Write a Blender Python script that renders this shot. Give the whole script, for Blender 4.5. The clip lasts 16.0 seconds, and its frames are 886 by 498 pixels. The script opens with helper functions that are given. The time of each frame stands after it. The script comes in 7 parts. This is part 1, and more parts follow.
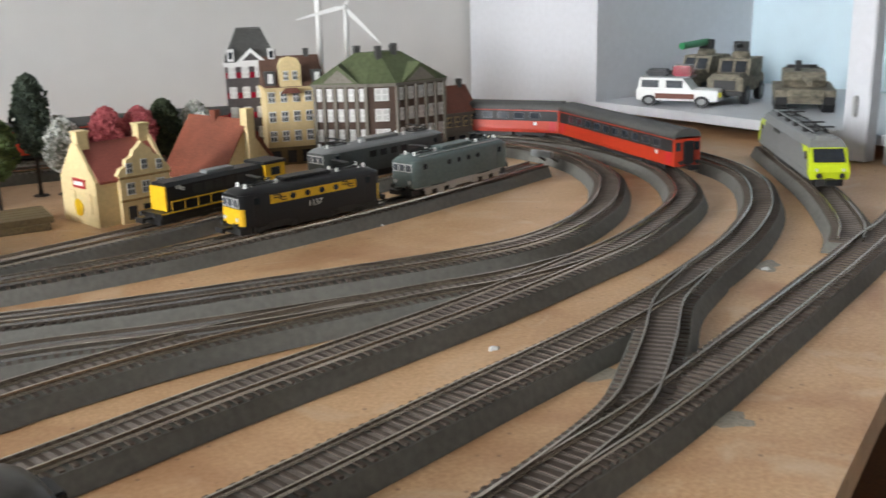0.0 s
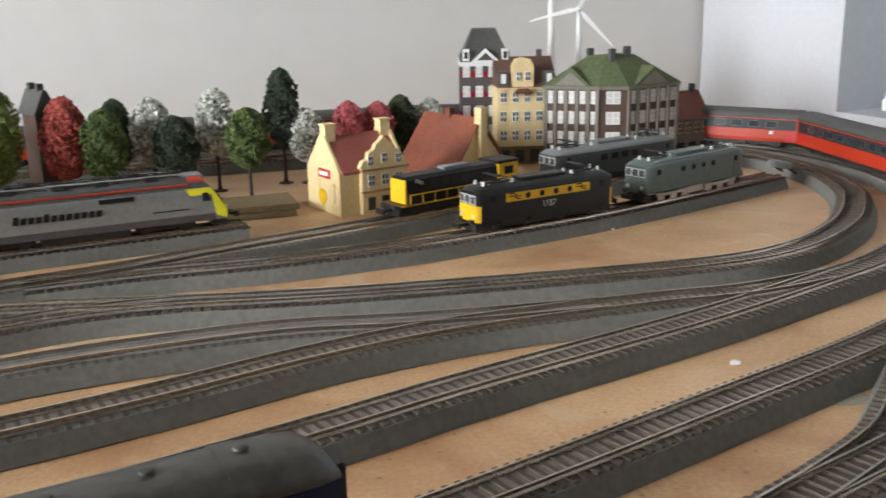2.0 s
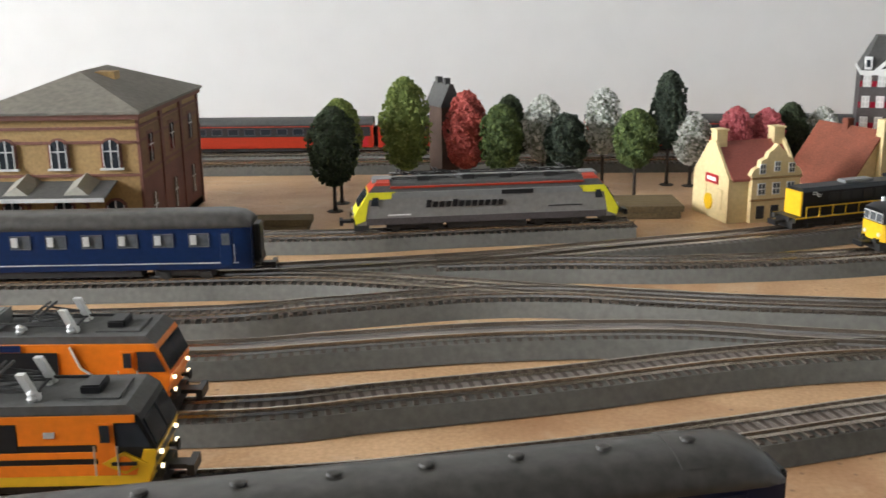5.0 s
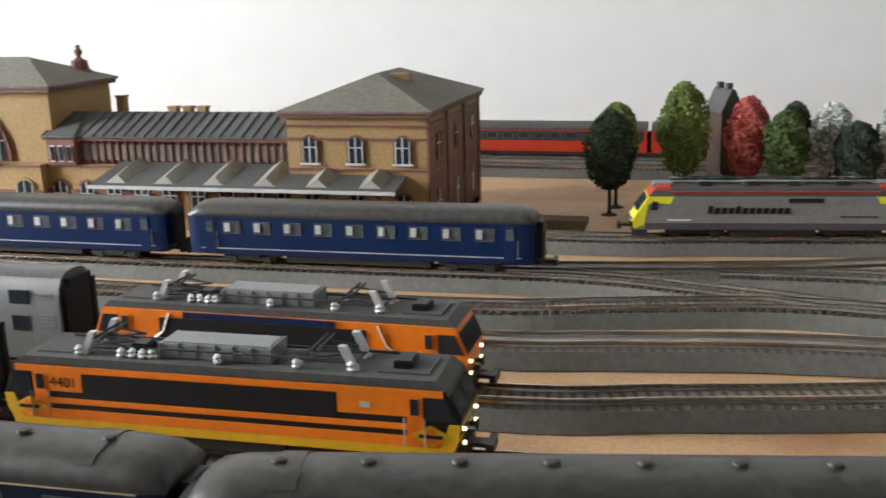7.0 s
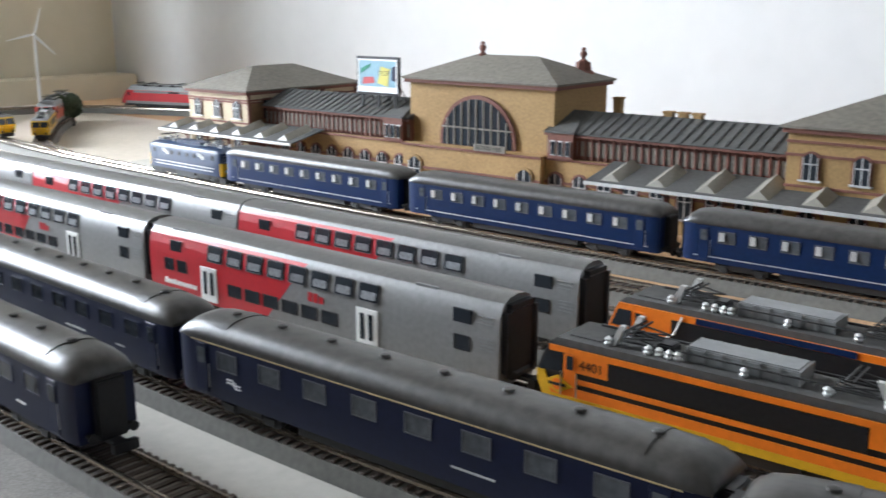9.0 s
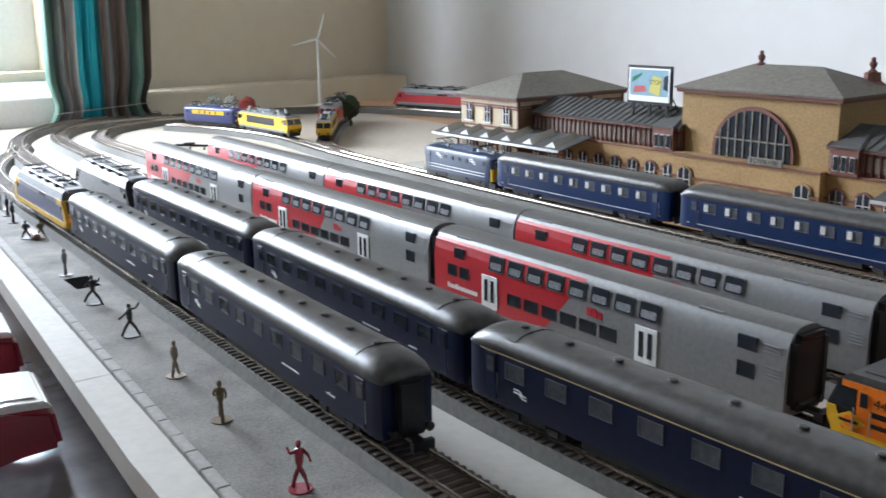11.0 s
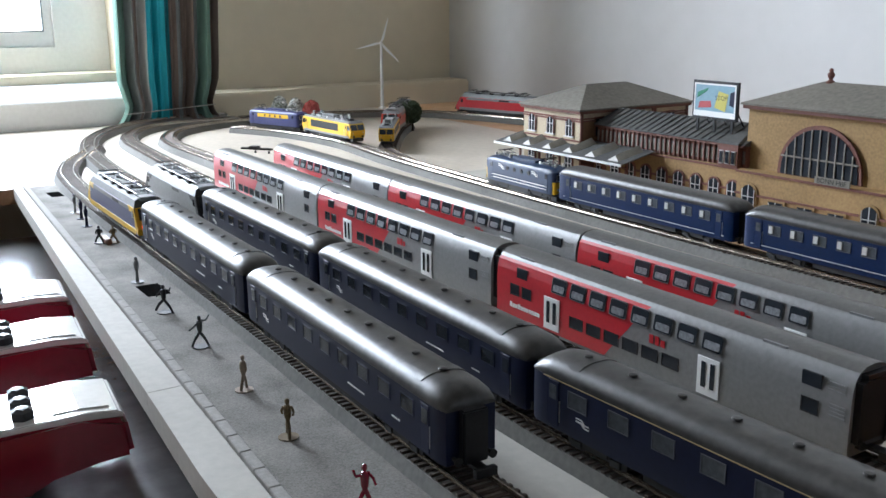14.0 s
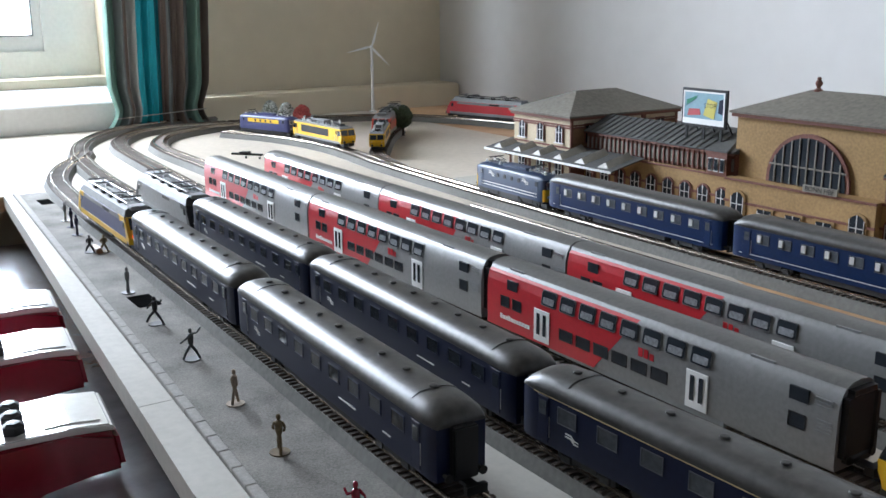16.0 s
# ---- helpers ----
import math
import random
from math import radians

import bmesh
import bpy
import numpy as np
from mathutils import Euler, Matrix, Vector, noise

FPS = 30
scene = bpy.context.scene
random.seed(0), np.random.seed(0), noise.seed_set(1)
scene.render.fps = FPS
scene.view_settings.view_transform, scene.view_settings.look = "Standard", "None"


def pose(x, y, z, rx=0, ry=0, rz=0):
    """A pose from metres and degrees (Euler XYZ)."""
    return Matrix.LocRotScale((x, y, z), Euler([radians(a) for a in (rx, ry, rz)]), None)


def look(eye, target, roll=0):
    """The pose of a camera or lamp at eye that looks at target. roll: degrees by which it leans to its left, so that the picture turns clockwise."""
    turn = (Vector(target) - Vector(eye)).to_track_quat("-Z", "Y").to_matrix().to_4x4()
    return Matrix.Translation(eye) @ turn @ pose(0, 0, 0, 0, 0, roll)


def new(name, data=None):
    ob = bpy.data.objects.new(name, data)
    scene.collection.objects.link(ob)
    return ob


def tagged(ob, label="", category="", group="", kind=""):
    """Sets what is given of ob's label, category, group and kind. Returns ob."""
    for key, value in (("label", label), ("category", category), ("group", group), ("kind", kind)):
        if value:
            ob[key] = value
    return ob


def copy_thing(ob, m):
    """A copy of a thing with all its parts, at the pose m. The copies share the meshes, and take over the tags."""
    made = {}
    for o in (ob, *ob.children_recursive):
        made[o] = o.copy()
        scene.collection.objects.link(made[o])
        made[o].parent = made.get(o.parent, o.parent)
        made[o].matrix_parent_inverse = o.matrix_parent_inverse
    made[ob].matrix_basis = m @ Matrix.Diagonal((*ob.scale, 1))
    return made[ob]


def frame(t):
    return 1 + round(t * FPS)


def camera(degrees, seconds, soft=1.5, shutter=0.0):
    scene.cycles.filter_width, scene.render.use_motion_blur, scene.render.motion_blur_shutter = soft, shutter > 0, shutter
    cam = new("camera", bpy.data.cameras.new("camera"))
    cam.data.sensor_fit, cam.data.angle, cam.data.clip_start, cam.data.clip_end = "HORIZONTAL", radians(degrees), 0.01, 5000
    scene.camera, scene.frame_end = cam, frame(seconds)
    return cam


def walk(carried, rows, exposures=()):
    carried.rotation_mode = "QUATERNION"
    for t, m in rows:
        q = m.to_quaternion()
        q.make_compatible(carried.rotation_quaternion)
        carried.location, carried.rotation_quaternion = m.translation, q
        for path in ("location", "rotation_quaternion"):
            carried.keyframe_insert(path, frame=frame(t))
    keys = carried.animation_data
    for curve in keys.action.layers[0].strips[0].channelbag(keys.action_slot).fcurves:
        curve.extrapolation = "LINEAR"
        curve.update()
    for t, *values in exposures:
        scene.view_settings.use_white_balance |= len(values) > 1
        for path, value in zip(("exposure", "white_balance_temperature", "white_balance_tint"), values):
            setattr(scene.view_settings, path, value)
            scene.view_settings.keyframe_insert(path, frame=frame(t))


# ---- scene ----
cam = camera(48.1, 16.0, 1.5, 0.5)
EXPOSURES = [(0.0, 0.54, 6460, 10), (4.0, 0.74, 6460, 10), (7.0, 0.58, 6380, 10), (8.5, 0.58, 6100, 10), (9.0, 0.50, 5960, 10), (10.2, 0.34, 5830, 10), (12.3, -0.16, 5780, 10), (16.0, -0.18, 5780, 10)]
PATH = [
    (0, (0.189, 0.050, 0.204), (1.200, 1.693, -0.325), -1.4),
    (0.5, (0.184, 0.052, 0.204), (1.095, 1.753, -0.321), -1.5),
    (1, (0.178, 0.051, 0.206), (1.046, 1.774, -0.321), -1.3),
    (1.5, (0.171, 0.052, 0.207), (0.941, 1.822, -0.318), -1.2),
    (2, (0.164, 0.055, 0.207), (0.815, 1.873, -0.314), -1.0),
    (2.5, (0.157, 0.053, 0.209), (0.713, 1.903, -0.312), -0.9),
    (3, (0.149, 0.051, 0.210), (0.628, 1.922, -0.310), -0.8),
    (3.5, (0.141, 0.050, 0.212), (0.506, 1.946, -0.309), -0.7),
    (4, (0.133, 0.049, 0.212), (0.351, 1.969, -0.303), -0.8),
    (4.2, (0.130, 0.048, 0.212), (0.290, 1.973, -0.303), -0.6),
    (6.3, (0.107, 0.039, 0.212), (-0.159, 1.955, -0.293), -1.8),
    (6.5, (0.106, 0.037, 0.212), (-0.229, 1.944, -0.289), -1.7),
    (7, (0.096, 0.033, 0.209), (-0.395, 1.909, -0.280), -1.5),
    (7.5, (0.086, 0.030, 0.209), (-0.519, 1.874, -0.276), -1.2),
    (8, (0.074, 0.017, 0.212), (-0.797, 1.752, -0.269), -0.8),
    (8.5, (0.065, 0.004, 0.217), (-1.022, 1.612, -0.262), -0.5),
    (9, (0.057, -0.002, 0.218), (-1.179, 1.496, -0.260), -0.1),
    (9.5, (0.054, -0.008, 0.219), (-1.260, 1.422, -0.259), 0.1),
    (10, (0.051, -0.015, 0.222), (-1.325, 1.355, -0.256), 0.2),
    (10.2, (0.051, -0.018, 0.225), (-1.378, 1.297, -0.254), -0.1),
    (12.3, (0.052, -0.036, 0.241), (-1.578, 1.017, -0.242), -0.6),
    (12.5, (0.052, -0.036, 0.242), (-1.579, 1.016, -0.241), -0.4),
    (13, (0.052, -0.036, 0.249), (-1.581, 1.011, -0.237), -0.5),
    (13.5, (0.052, -0.035, 0.253), (-1.582, 1.011, -0.233), -0.5),
    (14, (0.052, -0.036, 0.253), (-1.580, 1.013, -0.233), -0.4),
    (14.5, (0.052, -0.036, 0.254), (-1.577, 1.018, -0.232), -0.4),
    (15, (0.052, -0.035, 0.258), (-1.567, 1.034, -0.230), -0.4),
    (15.5, (0.053, -0.035, 0.260), (-1.565, 1.034, -0.228), -0.4),
    (16, (0.053, -0.036, 0.263), (-1.569, 1.028, -0.224), -0.4),
]
walk(cam, [(t, look(eye, target, roll)) for t, eye, target, roll in PATH], EXPOSURES)

# ---- world, sun, large lights ----
world = bpy.data.worlds.new("world")
scene.world = world
world.use_nodes = True
wn = world.node_tree
sky = wn.nodes.new("ShaderNodeTexSky")
sky.sky_type, sky.sun_disc = "NISHITA", False
sky.sun_elevation, sky.sun_rotation = radians(35), radians(-80)
wn.nodes["Background"].inputs["Strength"].default_value = 0.05
wn.links.new(sky.outputs[0], wn.nodes["Background"].inputs["Color"])


def lamp(name, m, energy, sx, sy, colour):
    d = bpy.data.lights.new(name, "AREA")
    d.shape, d.size, d.size_y, d.energy, d.color = "RECTANGLE", sx, sy, energy, colour
    ob = new(name, d)
    ob.matrix_world = m
    return ob


# daylight through the bright window, and an added fill from the unseen south side
lamp("window_daylight", look((-2.29, 0.13, 0.76), (-0.99, 0.18, 0.60)), 66, 0.62, 1.08, (0.93, 0.97, 1.0))
lamp("room_fill", look((0.0, -1.55, 1.0), (0.1, 0.6, 0.0)), 0.5, 1.4, 0.75, (1.0, 0.98, 0.95))


# ---- materials ----
def mat(name, colour, rough=0.6, metal=0.0, vary=0.18, grain=160.0, bump=0.0, stain=None, coat=0.0, stretch=(1, 1, 1), spec=0.5):
    """Colour with a fine grain and larger blotches, a little relief and uneven gloss."""
    m = bpy.data.materials.new(name)
    m.use_nodes = True
    nt = m.node_tree
    b = nt.nodes["Principled BSDF"]
    b.inputs["Roughness"].default_value, b.inputs["Metallic"].default_value = rough, metal
    b.inputs["Coat Weight"].default_value = coat
    b.inputs["Specular IOR Level"].default_value = spec
    co = nt.nodes.new("ShaderNodeTexCoord")
    mp = nt.nodes.new("ShaderNodeMapping")
    mp.inputs["Scale"].default_value = stretch
    nt.links.new(co.outputs["Object"], mp.inputs["Vector"])
    fine = nt.nodes.new("ShaderNodeTexNoise")
    fine.inputs["Scale"].default_value, fine.inputs["Detail"].default_value = grain * 4, 4
    wide = nt.nodes.new("ShaderNodeTexNoise")
    wide.inputs["Scale"].default_value, wide.inputs["Detail"].default_value = grain / 8, 5
    for n in (fine, wide):
        nt.links.new(mp.outputs[0], n.inputs["Vector"])
    add = nt.nodes.new("ShaderNodeMath")
    add.operation = "ADD"
    nt.links.new(fine.outputs[0], add.inputs[0])
    nt.links.new(wide.outputs[0], add.inputs[1])
    ramp = nt.nodes.new("ShaderNodeMapRange")
    ramp.inputs["From Min"].default_value, ramp.inputs["From Max"].default_value = 0.65, 1.35
    nt.links.new(add.outputs[0], ramp.inputs["Value"])
    mix = nt.nodes.new("ShaderNodeMix")
    mix.data_type = "RGBA"
    dark = stain or tuple(c * (1 - 1.6 * vary) for c in colour)
    mix.inputs["A"].default_value = (*[max(0, c) for c in dark], 1)
    mix.inputs["B"].default_value = (*[min(1, c * (1 + 0.5 * vary)) for c in colour], 1)
    nt.links.new(ramp.outputs[0], mix.inputs["Factor"])
    nt.links.new(mix.outputs["Result"], b.inputs["Base Color"])
    rr = nt.nodes.new("ShaderNodeMapRange")
    rr.inputs["To Min"].default_value, rr.inputs["To Max"].default_value = min(1, rough * 1.2), rough * 0.85
    nt.links.new(wide.outputs[0], rr.inputs["Value"])
    nt.links.new(rr.outputs[0], b.inputs["Roughness"])
    if bump:
        bp = nt.nodes.new("ShaderNodeBump")
        bp.inputs["Strength"].default_value, bp.inputs["Distance"].default_value = bump, 0.0006
        nt.links.new(fine.outputs[0], bp.inputs["Height"])
        nt.links.new(bp.outputs[0], b.inputs["Normal"])
    return m


def glow(name, colour, strength):
    m = bpy.data.materials.new(name)
    m.use_nodes = True
    b = m.node_tree.nodes["Principled BSDF"]
    b.inputs["Base Color"].default_value = (*colour, 1)
    b.inputs["Emission Color"].default_value = (*colour, 1)
    b.inputs["Emission Strength"].default_value = strength
    return m


M = dict(
    sand=mat("sand_board", (0.56, 0.36, 0.20), 0.5, vary=0.3, grain=95, bump=0.3, stain=(0.41, 0.235, 0.11)),
    beige=mat("glare_beige", (0.50, 0.44, 0.36), 0.42, vary=0.12, grain=22, bump=0.2),
    bed=mat("grey_roadbed", (0.150, 0.145, 0.128), 0.9, vary=0.22, grain=60, bump=0.35),
    ballast=mat("dusty_ballast", (0.255, 0.215, 0.19), 0.95, vary=0.35, grain=300, bump=0.6),
    sleeper=mat("brown_sleeper", (0.085, 0.062, 0.045), 0.7, vary=0.3, grain=300),
    rail=mat("rusty_rail", (0.20, 0.135, 0.085), 0.35, 0.75, vary=0.3, grain=200),
    railhead=mat("rail_steel", (0.48, 0.42, 0.35), 0.24, 0.9, vary=0.3, grain=200),
    wall=mat("painted_wall", (0.64, 0.63, 0.61), 0.9, vary=0.03, grain=6, bump=0.1),
    cupwhite=mat("cupboard_white", (0.60, 0.61, 0.64), 0.5, vary=0.05, grain=30),
    wallw=mat("warm_wall", (0.70, 0.63, 0.48), 0.9, vary=0.04, grain=6, bump=0.1),
    white=mat("white_paint", (0.78, 0.78, 0.76), 0.5, vary=0.05, grain=30),
    pale=mat("pale_plate", (0.44, 0.42, 0.37), 0.75, vary=0.08, grain=40, bump=0.2, spec=0.3),
    paving=mat("platform_paving", (0.225, 0.212, 0.188), 0.92, vary=0.32, grain=220, bump=0.7, spec=0.25),
    kerb=mat("kerb_stone", (0.33, 0.315, 0.29), 0.85, vary=0.2, grain=100, spec=0.3),
    black=mat("black_plastic", (0.013, 0.013, 0.014), 0.42, vary=0.3, grain=120, spec=0.35),
    dark=mat("dark_frame", (0.020, 0.019, 0.018), 0.6, vary=0.3, grain=120),
    glass=mat("dark_glass", (0.03, 0.035, 0.042), 0.08, vary=0.2, grain=40),
    pglass=mat("pale_glass", (0.115, 0.125, 0.135), 0.12, vary=0.3, grain=60),
    cframe=mat("coach_window_frame", (0.11, 0.115, 0.13), 0.4, 0.4, vary=0.1),
    trimgrey=mat("grey_window_trim", (0.20, 0.20, 0.20), 0.3, 0.5, vary=0.1),
    frame=mat("window_frame", (0.62, 0.62, 0.60), 0.4, 0.3, vary=0.1),
    roofg=mat("grey_roof", (0.066, 0.062, 0.056), 0.38, vary=0.4, grain=50, bump=0.04),
    navy=mat("navy_blue_paint", (0.006, 0.0100, 0.036), 0.38, vary=0.18, grain=80, spec=0.28),
    royal=mat("royal_blue_paint", (0.004, 0.019, 0.076), 0.36, vary=0.18, grain=80, spec=0.35),
    blue=mat("loco_blue", (0.008, 0.027, 0.074), 0.40, vary=0.18, grain=80),
    violet=mat("violet_blue", (0.035, 0.04, 0.125), 0.35, vary=0.18, grain=80),
    yellow=mat("loco_yellow", (0.72, 0.43, 0.012), 0.38, vary=0.1, grain=80),
    lemon=mat("lemon_yellow", (0.74, 0.70, 0.03), 0.38, vary=0.08, grain=80),
    lime=mat("lime_green", (0.55, 0.66, 0.02), 0.35, vary=0.08, grain=80),
    orange=mat("signal_orange", (0.85, 0.21, 0.010), 0.38, vary=0.1, grain=80),
    red=mat("coach_red", (0.45, 0.038, 0.014), 0.35, vary=0.12, grain=80),
    crimson=mat("crimson_red", (0.50, 0.02, 0.03), 0.3, vary=0.1, grain=80, coat=0.3),
    wine=mat("wine_red_case", (0.26, 0.012, 0.028), 0.22, vary=0.1, grain=40, coat=0.6),
    silver=mat("silver_grey", (0.220, 0.219, 0.216), 0.42, 0.15, vary=0.14, grain=80),
    midgrey=mat("mid_grey", (0.21, 0.215, 0.215), 0.45, vary=0.12, grain=80),
    steel=mat("bright_steel", (0.55, 0.55, 0.54), 0.35, 0.7, vary=0.2, grain=120),
    greygreen=mat("grey_green_paint", (0.12, 0.16, 0.152), 0.42, vary=0.2, grain=80),
    darkgreen=mat("dark_green_grey", (0.05, 0.058, 0.055), 0.35, vary=0.2, grain=80),
    ochre=mat("ochre_brick", (0.33, 0.205, 0.075), 0.75, vary=0.22, grain=90, bump=0.3),
    shadebrick=mat("shaded_ochre_brick", (0.22, 0.12, 0.055), 0.8, vary=0.28, grain=90, bump=0.3),
    daylit=mat("daylit_brick", (0.52, 0.43, 0.29), 0.75, vary=0.2, grain=90, bump=0.3),
    cream=mat("cream_plaster", (0.72, 0.57, 0.30), 0.75, vary=0.12, grain=70, bump=0.2),
    brownred=mat("red_brown_trim", (0.17, 0.062, 0.04), 0.7, vary=0.25, grain=90, bump=0.2),
    zinc=mat("zinc_roof", (0.175, 0.158, 0.125), 0.75, vary=0.25, grain=50, bump=0.2),
    slate=mat("slate_roof", (0.075, 0.074, 0.070), 0.65, vary=0.25, grain=70, bump=0.3),
    brick=mat("dark_brick", (0.095, 0.058, 0.042), 0.8, vary=0.3, grain=200, bump=0.3),
    charcoal=mat("charcoal_facade", (0.075, 0.065, 0.065), 0.75, vary=0.25, grain=100),
    stone=mat("grey_stone", (0.22, 0.20, 0.165), 0.8, vary=0.2, grain=100),
    green=mat("green_copper_roof", (0.10, 0.125, 0.055), 0.7, vary=0.25, grain=60, bump=0.2),
    tile=mat("red_tile", (0.25, 0.068, 0.034), 0.65, vary=0.34, grain=150, bump=0.4, stretch=(1, 1, 1)),
    rosetile=mat("rose_roof", (0.33, 0.085, 0.062), 0.6, vary=0.2, grain=150, bump=0.3),
    trunk=mat("bark", (0.05, 0.036, 0.026), 0.9, vary=0.3, grain=300),
    wood=mat("brown_table", (0.22, 0.085, 0.03), 0.4, vary=0.25, grain=30, coat=0.3),
    mud=mat("patch_glue", (0.34, 0.30, 0.23), 0.5, vary=0.35, grain=120, bump=0.5),
    planks=mat("olive_planks", (0.16, 0.115, 0.055), 0.8, vary=0.3, grain=120, bump=0.3),
    lightblue=mat("pale_blue_back", (0.55, 0.68, 0.74), 0.7, vary=0.04, grain=8),
    camo=mat("camouflage", (0.30, 0.26, 0.19), 0.8, vary=0.3, grain=900, stain=(0.035, 0.035, 0.026)),
    dimwall=mat("unseen_dark_wall", (0.20, 0.18, 0.15), 0.9, vary=0.06, grain=6),
    paneblind=mat("blind_pane", (0.27, 0.25, 0.215), 0.25, vary=0.3, grain=80),
    warmgrey=mat("warm_grey_paint", (0.23, 0.225, 0.215), 0.42, vary=0.15, grain=80),
    lampw=glow("lit_headlamp", (1.0, 0.86, 0.55), 2.0),
    figpale=mat("bronze_figure", (0.30, 0.23, 0.16), 0.4, vary=0.2),
    pit=mat("dark_pit", (0.008, 0.008, 0.008), 1.0, vary=0.3, spec=0.0),
    browntile=mat("brown_tile", (0.15, 0.075, 0.05), 0.7, vary=0.3, grain=150, bump=0.4),
    brightgreen=mat("bright_green", (0.015, 0.22, 0.07), 0.4, vary=0.1),
)


# brown water stains and pale wear at large scale on the bare board
nt = M["sand"].node_tree
sb = nt.nodes["Principled BSDF"]
was = sb.inputs["Base Color"].links[0].from_socket
blot = nt.nodes.new("ShaderNodeTexNoise")
blot.inputs["Scale"].default_value, blot.inputs["Detail"].default_value, blot.inputs["Distortion"].default_value = 6.5, 8, 1.2
tc = nt.nodes.new("ShaderNodeTexCoord")
nt.links.new(tc.outputs["Object"], blot.inputs["Vector"])
rg = nt.nodes.new("ShaderNodeMapRange")
rg.inputs["From Min"].default_value, rg.inputs["From Max"].default_value, rg.inputs["To Max"].default_value = 0.52, 0.72, 0.75
nt.links.new(blot.outputs[0], rg.inputs["Value"])
st = nt.nodes.new("ShaderNodeMix")
st.data_type = "RGBA"
st.inputs["B"].default_value = (0.30, 0.135, 0.055, 1)
nt.links.new(rg.outputs[0], st.inputs["Factor"])
nt.links.new(was, st.inputs["A"])
pale = nt.nodes.new("ShaderNodeTexNoise")
pale.inputs["Scale"].default_value, pale.inputs["Detail"].default_value, pale.inputs["Distortion"].default_value = 15, 9, 2.0
nt.links.new(tc.outputs["Object"], pale.inputs["Vector"])
pr = nt.nodes.new("ShaderNodeMapRange")
pr.inputs["From Min"].default_value, pr.inputs["From Max"].default_value, pr.inputs["To Max"].default_value = 0.56, 0.74, 0.6
nt.links.new(pale.outputs[0], pr.inputs["Value"])
sc = nt.nodes.new("ShaderNodeMix")
sc.data_type = "RGBA"
sc.inputs["B"].default_value = (0.60, 0.45, 0.30, 1)
nt.links.new(pr.outputs[0], sc.inputs["Factor"])
nt.links.new(st.outputs["Result"], sc.inputs["A"])
speck = nt.nodes.new("ShaderNodeTexVoronoi")
speck.inputs["Scale"].default_value = 70
nt.links.new(tc.outputs["Object"], speck.inputs["Vector"])
sr = nt.nodes.new("ShaderNodeMapRange")
sr.inputs["From Min"].default_value, sr.inputs["From Max"].default_value, sr.inputs["To Min"].default_value, sr.inputs["To Max"].default_value = 0.05, 0.11, 0.75, 0.0
nt.links.new(speck.outputs["Distance"], sr.inputs["Value"])
sk = nt.nodes.new("ShaderNodeMix")
sk.data_type = "RGBA"
sk.inputs["B"].default_value = (0.20, 0.11, 0.06, 1)
nt.links.new(sr.outputs[0], sk.inputs["Factor"])
nt.links.new(sc.outputs["Result"], sk.inputs["A"])
nt.links.new(sk.outputs["Result"], sb.inputs["Base Color"])


# ---- building blocks ----
def part(name, bm, m, parent, label=""):
    """Links a bmesh (or a mesh to share) as one mesh object under a thing or a part."""
    if isinstance(bm, bmesh.types.BMesh):
        me = bpy.data.meshes.new(name)
        bmesh.ops.recalc_face_normals(bm, faces=bm.faces[:])
        bm.to_mesh(me)
        bm.free()
        me.materials.append(M[m] if isinstance(m, str) else m)
    else:
        me = bm
    ob = new(name, me)
    ob.parent = parent
    if label:
        ob["label"] = label
    return ob


def thing(name, label, category, group="", kind="", at=None):
    ob = new(name)
    ob.empty_display_size = 0.02
    tagged(ob, label, category, group, kind)
    if at is not None:
        ob.matrix_basis = at
    return ob


def solid(name, bm, m, label, category, group="", kind=""):
    ob = part(name, bm, m, None)
    return tagged(ob, label, category, group, kind)


def smooth(ob, angle=40):
    ob.data.shade_smooth()
    ob.data.set_sharp_from_angle(angle=radians(angle))
    return ob


def BM():
    return bmesh.new()


def box(bm, x0, x1, y0, y1, z0, z1):
    v = [bm.verts.new((x, y, z)) for z in (z0, z1) for x, y in ((x0, y0), (x1, y0), (x1, y1), (x0, y1))]
    for f in ((3, 2, 1, 0), (4, 5, 6, 7), (0, 1, 5, 4), (1, 2, 6, 5), (2, 3, 7, 6), (3, 0, 4, 7)):
        bm.faces.new([v[i] for i in f])
    return bm


def boxes(*rows):
    bm = BM()
    for r in rows:
        box(bm, *r)
    return bm


def softbox(x0, x1, y0, y1, z0, z1, r=0.0008, seg=2):
    bm = box(BM(), x0, x1, y0, y1, z0, z1)
    bmesh.ops.bevel(bm, geom=bm.edges[:], offset=r, segments=seg, affect="EDGES")
    return bm


def prism(bm, prof, a, b, axis="x"):
    """A closed outline of (u, v) carried from a to b along an axis; a and b may be functions of v."""
    put = {"x": lambda s, u, v: (s, u, v), "y": lambda s, u, v: (u, s, v), "z": lambda s, u, v: (u, v, s)}[axis]
    fa, fb = (a if callable(a) else (lambda v: a)), (b if callable(b) else (lambda v: b))
    A = [bm.verts.new(put(fa(v), u, v)) for u, v in prof]
    B = [bm.verts.new(put(fb(v), u, v)) for u, v in prof]
    n = len(prof)
    for i in range(n):
        bm.faces.new((A[i], A[(i + 1) % n], B[(i + 1) % n], B[i]))
    bm.faces.new(A[::-1])
    bm.faces.new(B)
    return bm


